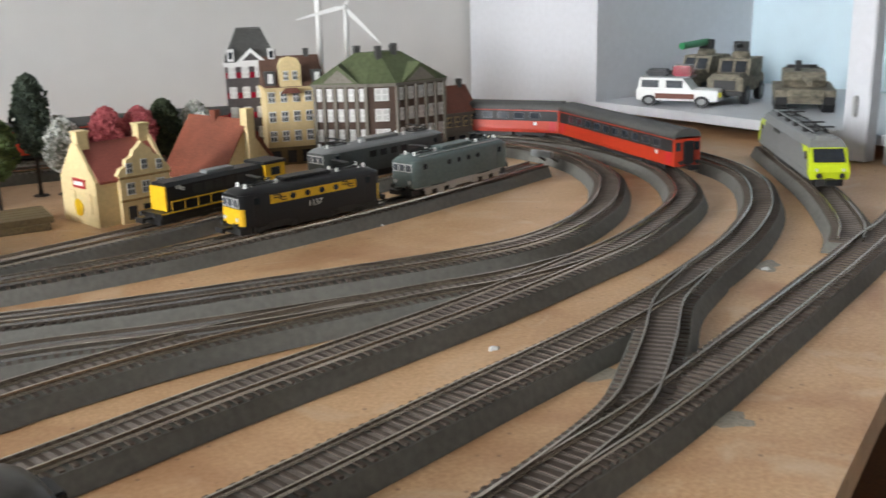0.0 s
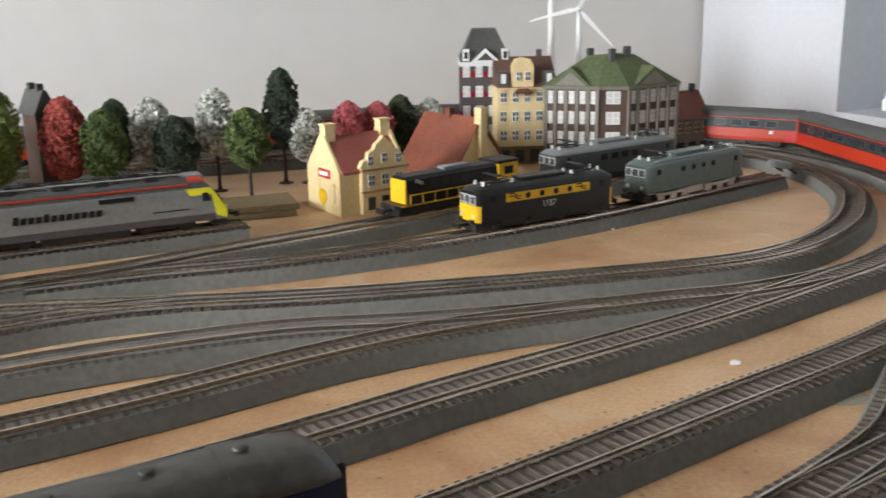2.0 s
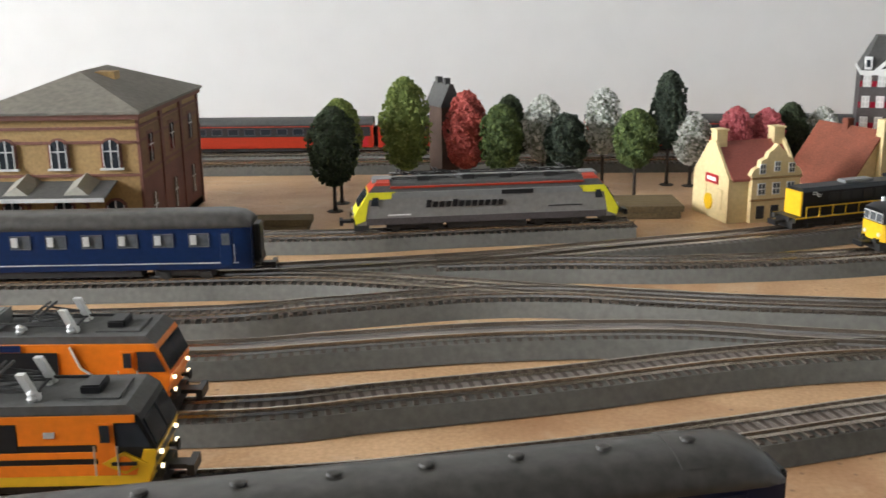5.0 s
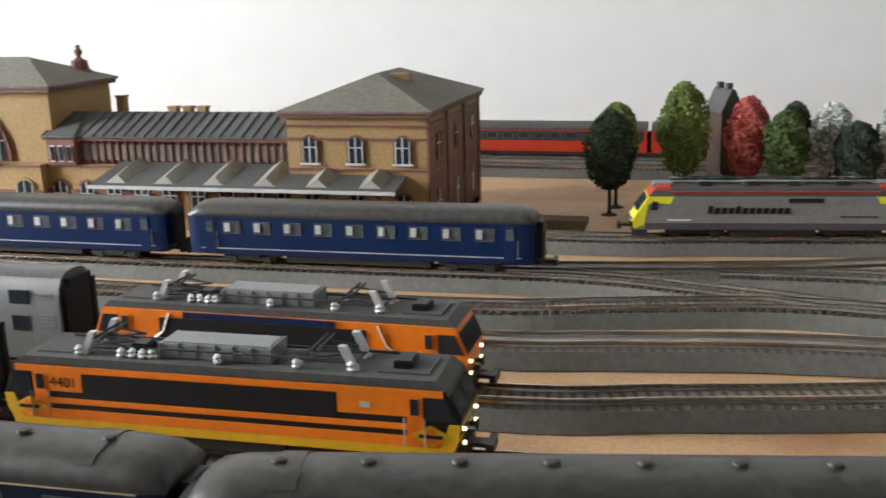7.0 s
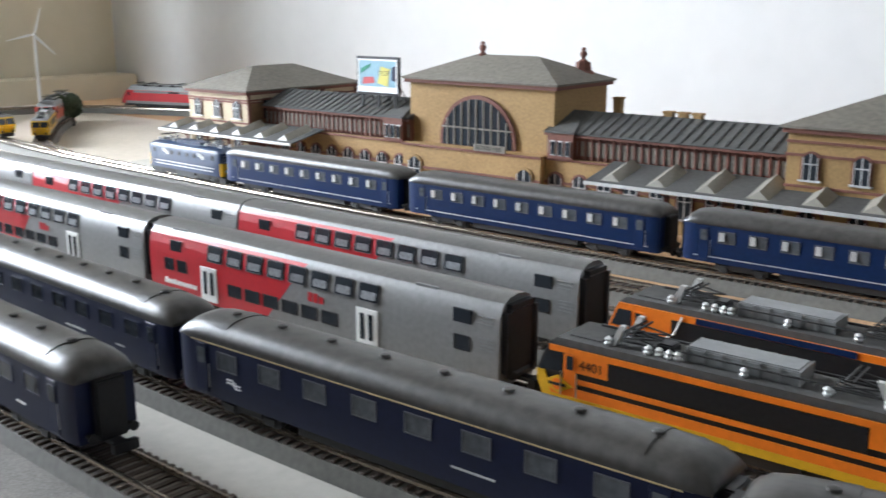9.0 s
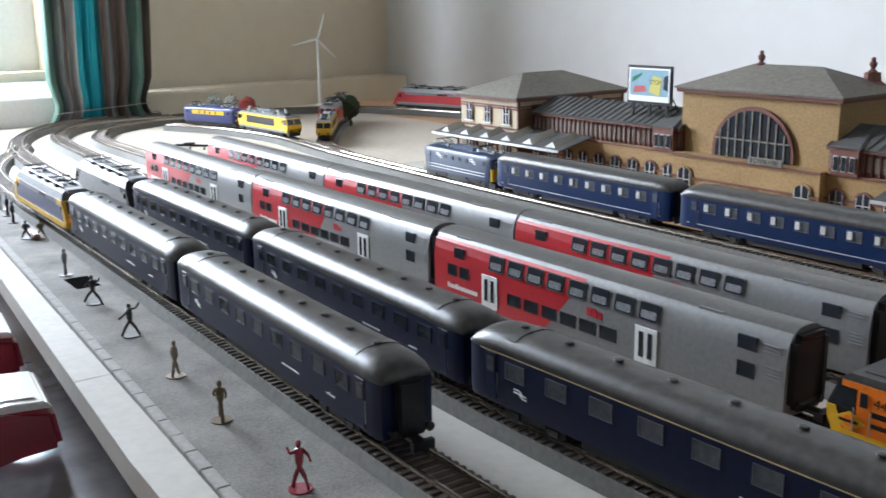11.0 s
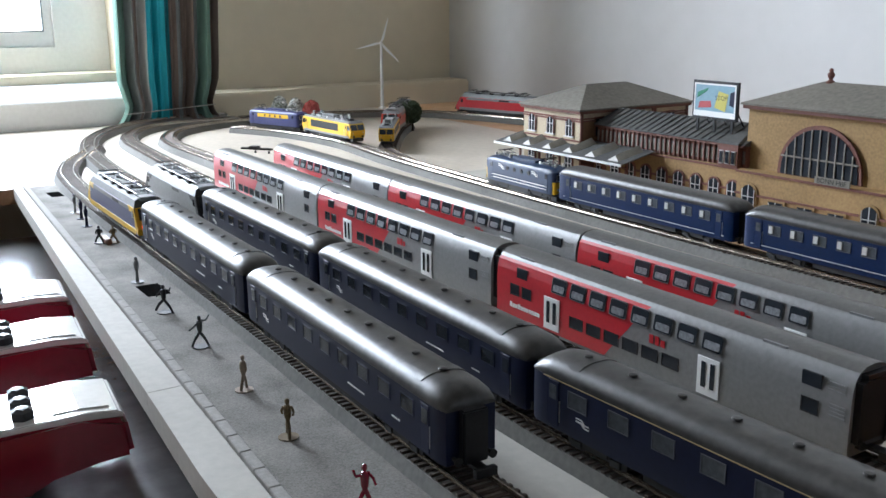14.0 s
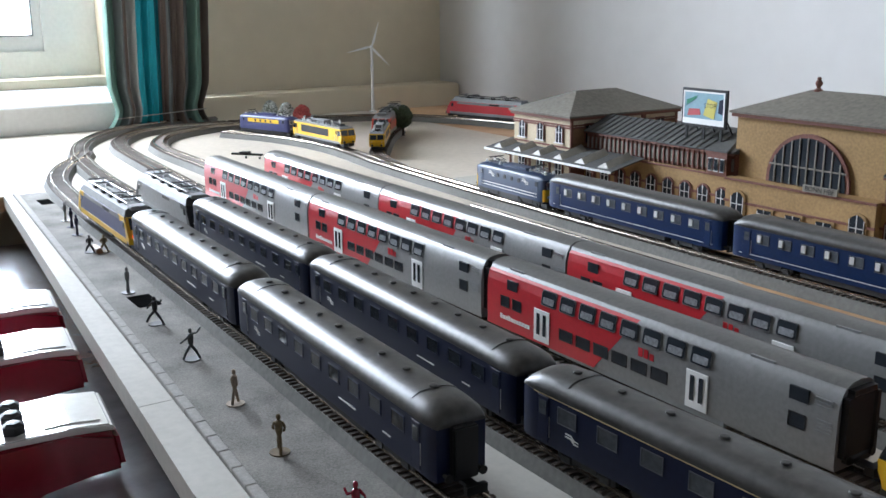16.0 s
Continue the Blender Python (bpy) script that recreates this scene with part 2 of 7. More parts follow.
def loft(bm, rings):
    """Closed rings of 3D points joined in order, capped at both ends."""
    R = [[bm.verts.new(p) for p in ring] for ring in rings]
    n = len(R[0])
    for a, b in zip(R, R[1:]):
        for i in range(n):
            bm.faces.new((a[i], a[(i + 1) % n], b[(i + 1) % n], b[i]))
    bm.faces.new(R[0][::-1])
    bm.faces.new(R[-1])
    return bm


def rod(bm, a, b, r, n=6):
    a, b = Vector(a), Vector(b)
    q = (b - a).to_track_quat("Z", "Y").to_matrix()
    rings = [[p + q @ Vector((r * math.cos(6.2832 * i / n), r * math.sin(6.2832 * i / n), 0)) for i in range(n)] for p in (a, b)]
    return loft(bm, rings)


def turned(bm, prof, n=10, at=(0, 0, 0)):
    """A turned shape from (radius, height) pairs round the z axis."""
    return loft(bm, [[(at[0] + r * math.cos(6.2832 * i / n), at[1] + r * math.sin(6.2832 * i / n), at[2] + z) for i in range(n)] for r, z in prof])


def glide(points, step=0.0064):
    """Evenly spaced points and headings on a smooth curve through control points."""
    P = [Vector((*p, 0)) for p in points]
    P = [2 * P[0] - P[1]] + P + [2 * P[-1] - P[-2]]
    fine = []
    for i in range(1, len(P) - 2):
        p0, p1, p2, p3 = P[i - 1 : i + 3]
        for k in range(24):
            t = k / 24
            fine.append(0.5 * (2 * p1 + (p2 - p0) * t + (2 * p0 - 5 * p1 + 4 * p2 - p3) * t * t + (3 * p1 - p0 - 3 * p2 + p3) * t ** 3))
    fine.append(P[-2])
    out, run, want = [], 0.0, 0.0
    for a, b in zip(fine, fine[1:]):
        d = (b - a).length
        while d > 0 and want <= run + d:
            q = a.lerp(b, (want - run) / d)
            out.append((q.x, q.y, math.atan2(b.y - a.y, b.x - a.x)))
            want += step
        run += d
    return out


RAIL = 0.014  # height of the rail heads over the board

# ---- the room ----
XL, YB, YF, ZC, ZF = -2.19, 1.43, -1.60, 1.60, -0.75
solid("floor", boxes((XL - 0.2, 2.2, YF - 0.2, YB + 0.2, ZF - 0.05, ZF)), "wood", "brown floor of the attic room", "floor", kind="structure")
# added out of view, dark so that less light bounces back
solid("ceiling", boxes((XL - 0.4, 2.2, YF - 0.2, YB + 0.2, ZC, ZC + 0.05)), "dimwall", "unseen ceiling, added dark to cut bounced light", "ceiling", kind="structure")
solid("wall_north", boxes((XL - 0.4, 2.2, YB, YB + 0.12, ZF, ZC)), "wall", "plain off-white painted wall behind the layout", "wall", kind="structure")
solid("wall_east", boxes((2.05, 2.17, YF, YB, ZF, ZC)), "wall", "plain white wall beside the cupboard", "wall", kind="structure")
# the west wall with the deep window reveal
solid("wall_west", boxes((XL - 0.12, XL, 0.565, YB, ZF, ZC), (XL - 0.12, XL, YF, -0.55, ZF, ZC), (XL - 0.12, XL, -0.55, 0.565, ZF, 0.105), (XL - 0.12, XL, -0.55, 0.565, 1.35, ZC)), "wallw", "warm white wall with a deep window reveal", "wall", kind="structure")
# unseen wall added to dim the bounce; its opening only admits fill
solid("wall_south", boxes((XL, -0.75, YF - 0.12, YF, ZF, ZC), (0.75, 2.05, YF - 0.12, YF, ZF, ZC), (-0.75, 0.75, YF - 0.12, YF, ZF, 0.6), (-0.75, 0.75, YF - 0.12, YF, 1.4, ZC)), "dimwall", "unseen south wall, added dark, with an opening for fill light", "wall", kind="structure")
win = thing("window_1", "white framed window, glaring with daylight", "window", kind="structure")
part("window_frame", boxes((XL - 0.12, XL - 0.075, 0.450, 0.5645, 0.1055, 1.3495), (XL - 0.12, XL - 0.075, -0.5495, -0.515, 0.1055, 1.3495), (XL - 0.12, XL - 0.075, -0.515, 0.450, 0.1055, 0.160), (XL - 0.12, XL - 0.075, -0.515, 0.450, 1.31, 1.3495)), "white", win)
part("sash", boxes((XL - 0.115, XL - 0.085, 0.432, 0.450, 0.160, 1.31), (XL - 0.115, XL - 0.085, -0.515, 0.432, 0.160, 0.192)), "white", win)
part("sash_bead", boxes((XL - 0.112, XL - 0.082, 0.4285, 0.4315, 0.1925, 1.31), (XL - 0.112, XL - 0.082, -0.515, 0.4285, 0.1925, 0.1955)), "midgrey", win, "dark glazing bead")
part("window_sill", prism(BM(), [(XL + 0.0005, -0.02), (XL + 0.10, -0.02), (XL + 0.10, 0.056), (XL + 0.097, 0.060), (XL + 0.0005, 0.086)], -0.694, 0.6295, "y"), "white", win, "deep sloping white sill")
solid("backdrop", boxes((-6.05, -6.0, -5, 5, -2, 5)), glow("overcast_sky", (0.93, 0.96, 1.0), 12.0), "bright overcast sky outside the window", "sky", kind="structure")
solid("ledge", softbox(XL + 0.002, XL + 0.10, 0.63, YB - 0.005, -0.02, 0.055, 0.004), "wallw", "low cream boxed ledge along the wall", "ledge", kind="structure")

# the board of the layout
BOARD = [(XL + 0.003, -0.72), (-1.42, -0.72), (-1.42, 0.2025), (-0.42, 0.1225), (0.10, 0.1205), (0.342, 0.192), (0.61, 0.322), (1.51, 0.70), (1.51, 0.80), (1.215, 0.80), (1.215, YB - 0.003), (XL + 0.003, YB - 0.003)]
solid("layout_board", prism(BM(), BOARD, -0.02, 0.0, "z"), "sand", "sand coloured flat board that carries the tracks", "board", kind="structure")

# overlay whose beige paints the window's glare onto the sand board
WEST = [(XL + 0.004, -0.715), (-1.422, -0.715), (-1.422, 0.212), (-0.25, 0.160), (-0.25, 0.56), (-0.70, 0.765), (-1.13, 0.815), (-1.13, 1.14), (XL + 0.004, 1.14)]
solid("glare_overlay", prism(BM(), WEST, -0.001, 0.0012, "z"), "beige", "beige overlay that paints window glare on the board", "board", kind="structure")

# ---- tracks ----
TRACKS = {
    "platform": [(-1.720, 0.384), (-1.657, 0.357), (-1.577, 0.316), (-1.476, 0.284), (-1.392, 0.271), (-1.264, 0.262), (-1.132, 0.256), (-0.986, 0.253), (-0.829, 0.248), (-0.616, 0.241), (-0.309, 0.230), (0.025, 0.232), (0.236, 0.278), (0.394, 0.329), (0.495, 0.359), (0.613, 0.402), (0.756, 0.456), (0.832, 0.486), (0.907, 0.514), (1.210, 0.654)],
    "second": [(-2.090, 0.760), (-2.082, 0.660), (-2.050, 0.579), (-1.975, 0.492), (-1.855, 0.418), (-1.716, 0.374), (-1.601, 0.356), (-1.466, 0.344), (-1.300, 0.336), (-1.066, 0.328), (-0.850, 0.322), (-0.637, 0.317), (-0.305, 0.308), (0.023, 0.321), (0.180, 0.352), (0.305, 0.385), (0.428, 0.420), (0.564, 0.460), (0.701, 0.516), (0.786, 0.562), (0.860, 0.615), (0.930, 0.688), (0.968, 0.765), (0.990, 0.884), (0.981, 1.013), (0.929, 1.123), (0.824, 1.218), (0.629, 1.282), (0.294, 1.313), (-0.309, 1.342), (-1.220, 1.311)],
    "third": [(-1.985, 0.749), (-1.978, 0.640), (-1.940, 0.548), (-1.848, 0.483), (-1.748, 0.456), (-1.657, 0.447), (-1.547, 0.440), (-1.350, 0.428), (-1.170, 0.421), (-0.852, 0.417), (-0.303, 0.415), (0.020, 0.421), (0.145, 0.440), (0.244, 0.464), (0.334, 0.489), (0.494, 0.527), (0.613, 0.563), (0.681, 0.586), (0.758, 0.625), (0.827, 0.672), (0.879, 0.738), (0.913, 0.809), (0.931, 0.903), (0.922, 0.996), (0.879, 1.081), (0.790, 1.164), (0.605, 1.232), (0.296, 1.258), (-0.307, 1.273), (-1.221, 1.246), (-1.602, 1.234), (-1.847, 1.130), (-1.945, 0.960), (-1.985, 0.749)],
    "fourth": [(-1.915, 0.880), (-1.930, 0.735), (-1.910, 0.655), (-1.847, 0.573), (-1.755, 0.526), (-1.662, 0.510), (-1.571, 0.507), (-1.400, 0.506), (-0.851, 0.500), (-0.196, 0.499), (0.004, 0.498), (0.086, 0.513), (0.176, 0.532), (0.275, 0.558), (0.367, 0.570), (0.481, 0.567), (0.554, 0.560), (0.622, 0.566)],
    "fifth": [(-0.956, 0.587), (-0.305, 0.572), (-0.033, 0.579), (0.049, 0.590), (0.148, 0.604), (0.252, 0.605), (0.326, 0.589), (0.386, 0.578), (0.456, 0.568)],
    "sixth": [(-0.954, 0.659), (-0.305, 0.643), (-0.050, 0.646), (0.039, 0.663), (0.143, 0.683), (0.220, 0.678), (0.320, 0.656), (0.400, 0.644)],
    "main": [(-1.836, 0.688), (-1.701, 0.744), (-1.526, 0.767), (-1.268, 0.743), (-0.841, 0.726), (-0.411, 0.722), (-0.146, 0.725), (0.011, 0.728), (0.112, 0.708), (0.261, 0.667), (0.393, 0.644), (0.560, 0.625), (0.646, 0.635), (0.729, 0.678), (0.789, 0.731), (0.835, 0.790), (0.870, 0.878), (0.873, 0.964), (0.845, 1.042), (0.776, 1.109), (0.637, 1.167), (0.299, 1.196), (-0.305, 1.205), (-1.025, 1.190)],
    "crossover": [(0.664, 0.498), (0.603, 0.463), (0.556, 0.422), (0.516, 0.389), (0.480, 0.363), (0.432, 0.342), (0.377, 0.322)],
    "green_siding": [(0.807, 0.488), (0.847, 0.517), (0.908, 0.579), (0.959, 0.638), (1.020, 0.717), (1.085, 0.801)],
    "hood_siding": [(-0.094, 0.740), (0.010, 0.747), (0.155, 0.771), (0.246, 0.797), (0.375, 0.833), (0.510, 0.879), (0.622, 0.910), (0.787, 0.955)],
    "long_siding": [(0.114, 0.757), (0.197, 0.760), (0.282, 0.755), (0.373, 0.760), (0.432, 0.768), (0.564, 0.795), (0.702, 0.837), (0.820, 0.877)],
    "depot": [(-0.305, 0.854), (0.008, 0.849), (0.111, 0.862), (0.283, 0.883)],
    "west_siding": [(-1.268, 0.748), (-1.391, 0.784), (-1.492, 0.846), (-1.593, 0.916), (-1.691, 0.997)],
}
FINE = {"platform": (0.30, 0.80), "crossover": (0.3, 0.7), "second": (0.25, 0.62), "third": (0.2, 0.55)}
SL = box(BM(), -0.0013, 0.0013, -0.0148, 0.0148, -0.0042, -0.0026)
SLEEPER = bpy.data.meshes.new("sleeper")
SL.to_mesh(SLEEPER)
SL.free()
SLEEPER.materials.append(M["sleeper"])


def sweep(bm, path, prof):
    """Carries a closed outline of (across, up) along points with headings."""
    loft(bm, [[(x - v * math.sin(a), y + v * math.cos(a), w) for v, w in prof] for x, y, a in path])


def lay_track(tag, points, level):
    t = thing("track", "brown model railway track with rusty rails on a grey bed", "track", "tracks", "structure")
    path = glide(points)
    dz = level * 0.0003
    coarse = path[::2] + ([path[-1]] if len(path) % 2 == 0 else [])
    bed = BM()
    top, foot = 0.0098 + dz, 0.0
    sweep(bed, coarse, [(-0.0200, foot + 0.0002 * level), (0.0200, foot + 0.0002 * level), (0.0156, top), (-0.0156, top)])
    part("roadbed", bed, "bed", t, "grey foam roadbed with sloping shoulders")
    bal = BM()
    sweep(bal, coarse, [(-0.0072, top), (0.0072, top), (0.0068, top + 0.0006), (-0.0068, top + 0.0006)])
    part("ballast", bal, "ballast", t)
    for s in (-1, 1):
        r = BM()
        c = s * 0.0087
        sweep(r, coarse, [(c - 0.0010, RAIL - 0.0026), (c + 0.0010, RAIL - 0.0026), (c + 0.0005, RAIL - 0.0012), (c + 0.0006, RAIL + dz), (c - 0.0006, RAIL + dz), (c - 0.0005, RAIL - 0.0012)])
        part("rail", r, "railhead", t)
    lo, hi = FINE.get(tag, (9, 9))
    rest, count = BM(), 0
    for x, y, a in path:
        if lo < x < hi and y < 0.62 and count < 110:
            ob = part("sleeper", SLEEPER, None, t)
            ob.matrix_basis = pose(x, y, RAIL, 0, 0, math.degrees(a))
            count += 1
        else:
            c, s = math.cos(a), math.sin(a)
            v = [rest.verts.new((x + u * c - w * s, y + u * s + w * c, z)) for z in (RAIL - 0.0042, RAIL - 0.0026) for u, w in ((-0.0013, -0.0148), (0.0013, -0.0148), (0.0013, 0.0148), (-0.0013, 0.0148))]
            for f in ((4, 5, 6, 7), (0, 1, 5, 4), (1, 2, 6, 5), (2, 3, 7, 6), (3, 0, 4, 7)):
                rest.faces.new([v[i] for i in f])
    part("sleepers", rest, "sleeper", t)["kind"] = "stuff"
    return path


PATHS = {tag: lay_track(tag, pts, k % 5) for k, (tag, pts) in enumerate(TRACKS.items())}


def on_track(tag, x, near_y=None):
    """The pose on a track's rail heads at the place nearest to x."""
    px, py, a = min(PATHS[tag], key=lambda p: abs(p[0] - x) + (abs(p[1] - near_y) if near_y is not None else (9 if p[1] > 0.98 else 0)))
    if math.cos(a) < 0:
        a += math.pi
    return pose(px, py, RAIL, 0, 0, math.degrees(a))


# ---- rolling stock: parts ----
def ring_window(parent, x, z, w, h, y, side, frame_mat="frame", glass_mat="glass", name="window"):
    """A pane with a thin frame standing just proud of a vertical side."""
    s = side
    bm = BM()
    t, d = 0.0006, 0.0004
    for r in ((x - w / 2, x + w / 2, z - h / 2, z - h / 2 + t), (x - w / 2, x + w / 2, z + h / 2 - t, z + h / 2), (x - w / 2, x - w / 2 + t, z - h / 2 + t, z + h / 2 - t), (x + w / 2 - t, x + w / 2, z - h / 2 + t, z + h / 2 - t)):
        box(bm, r[0], r[1], min(y, y + s * d), max(y, y + s * d), r[2], r[3])
    ob = part(name, bm, frame_mat, parent)
    g = BM()
    box(g, x - w / 2 + t, x + w / 2 - t, min(y, y + s * 0.00015), max(y, y + s * 0.00015), z - h / 2 + t, z + h / 2 - t)
    part("pane", g, glass_mat, ob)
    return ob


def running_gear(parent, centres, base=0.027, skirt=None):
    """Bogies with side frames and wheels."""
    for cx in centres:
        b = part("bogie", boxes((cx - base * 0.75, cx + base * 0.75, -0.0125, -0.0105, 0.0035, 0.0085), (cx - base * 0.75, cx + base * 0.75, 0.0105, 0.0125, 0.0035, 0.0085), (cx - base * 0.3, cx + base * 0.3, -0.0135, 0.0135, 0.005, 0.010), (cx - base * 0.62, cx - base * 0.38, -0.0138, 0.0138, 0.003, 0.0065), (cx + base * 0.38, cx + base * 0.62, -0.0138, 0.0138, 0.003, 0.0065)), "dark", parent)
        for dx in (-base / 2, base / 2):
            w = BM()
            for y in (-0.0088, 0.0088):
                rod(w, (cx + dx, y - 0.0013, 0.0056), (cx + dx, y + 0.0013, 0.0056), 0.0054, 14)
            rod(w, (cx + dx, -0.0088, 0.0056), (cx + dx, 0.0088, 0.0056), 0.0012)
            part("wheelset", w, "dark", b)
    return parent


def buffers(parent, x, s, z=0.012):
    for y in (-0.010, 0.010):
        b = BM()
        rod(b, (x, y, z), (x + s * 0.004, y, z), 0.0011, 8)
        rod(b, (x + s * 0.004, y, z), (x + s * 0.0048, y, z), 0.0024, 12)
        part("buffer", b, "dark", parent)
    part("coupler", boxes((min(x, x + s * 0.013), max(x, x + s * 0.013), -0.003, 0.003, 0.0075, 0.0095), (min(x + s * 0.011, x + s * 0.014), max(x + s * 0.011, x + s * 0.014), -0.006, 0.006, 0.006, 0.0105)), "black", parent)


def arch(w, z0, z1, n=12, p=2.4):
    """Roof outline: a flattened half ellipse from one eave to the other."""
    return [(w * abs(math.cos(a)) ** (2 / p) * (1 if math.cos(a) > 0 else -1), z0 + (z1 - z0) * math.sin(a) ** (2 / p)) for a in [math.pi * i / n for i in range(n + 1)]]


def pantograph(parent, x, z, up=0.006, mat_name="dark"):
    b = BM()
    prism(b, [(x - 0.013, -0.0066), (x - 0.013, 0.0066), (x - 0.0118, 0.0066), (x - 0.0118, -0.0066)], z + 0.0004, z + 0.0014, "z")
    p = part("pantograph", b, mat_name, parent)
    part("cross_bar", rod(BM(), (x + 0.012, -0.006, z + 0.001), (x + 0.012, 0.006, z + 0.001), 0.0006), mat_name, p)
    for y in (-0.006, 0.006):
        part("base_rail", rod(BM(), (x - 0.013, y, z + 0.001), (x + 0.013, y, z + 0.001), 0.0006), mat_name, p)
        part("lower_arm", rod(BM(), (x - 0.011, y, z + 0.002), (x + 0.010, y * 0.8, z + 0.0045), 0.0005), mat_name, p)
        part("upper_arm", rod(BM(), (x + 0.010, y * 0.8, z + 0.0045), (x - 0.006, y * 0.7, z + up), 0.0005), mat_name, p)
        part("stay", rod(BM(), (x + 0.006, y, z + 0.002), (x - 0.010, y * 0.8, z + 0.004), 0.0004), mat_name, p)
        for dx in (-0.012, 0.012):
            part("insulator", turned(BM(), [(0.0012, 0), (0.0014, 0.0008), (0.0009, 0.0012), (0.0013, 0.002), (0.0005, 0.0026)], 8, (x + dx, y, z - 0.0016)), "white", p)
    for dx in (-0.006, -0.003):
        part("contact_strip", rod(BM(), (x + dx, -0.011, z + up), (x + dx, 0.011, z + up), 0.0006), mat_name, p)


def text_on(parent, words, x, z, size, y, side, m, name="lettering"):
    cu = bpy.data.curves.new(name, "FONT")
    cu.body, cu.size, cu.extrude, cu.align_x, cu.align_y = words, size, 0.0, "CENTER", "CENTER"
    ob = new(name, cu)
    bpy.context.view_layer.update()
    me = bpy.data.meshes.new_from_object(ob.evaluated_get(bpy.context.evaluated_depsgraph_get()))
    bpy.data.objects.remove(ob)
    me.materials.clear()
    me.materials.append(M[m])
    o = part(name, me, None, parent)
    o.matrix_basis = pose(x, y + side * 0.0005, z, 90, 0, 0 if side < 0 else 180)
    return o


def word_blocks(parent, n, x, z, size, y, side, m, slant=0.2):
    """A brand word as a row of plain blocks of its size and colour."""
    d = sorted((y, y + side * 0.0004))
    w = size * 0.62
    for i in range(n):
        u = x + (i - (n - 1) / 2) * w
        hh = size * (0.36 if i in (0, n // 3) else 0.27)
        low = z - size * 0.30
        block = prism(BM(), [(u - w * 0.36, low), (u + w * 0.36, low), (u + w * 0.36 + slant * size * 0.5, low + 2 * hh), (u - w * 0.36 + slant * size * 0.5, low + 2 * hh)], d[0], d[1], "y")
        part("letter_block", block, m, parent)


def emblem(parent, x, z, h, y, side, m):
    """The operator's mark as a plain angular shape."""
    b = BM()
    d = sorted((y, y + side * 0.0004))
    for k in (-1, 1):
        prism(b, [(x - 1.1 * h * k * 0 - h, z + k * 0.18 * h + 0.25 * h), (x - 0.2 * h, z + k * 0.18 * h + 0.25 * h), (x + 0.3 * h, z + k * 0.18 * h - 0.2 * h), (x + h, z + k * 0.18 * h - 0.2 * h), (x + h, z + k * 0.18 * h - 0.06 * h), (x + 0.4 * h, z + k * 0.18 * h - 0.06 * h), (x - 0.1 * h, z + k * 0.18 * h + 0.4 * h), (x - h, z + k * 0.18 * h + 0.4 * h)], d[0], d[1], "y")
    return part("emblem", b, m, parent)


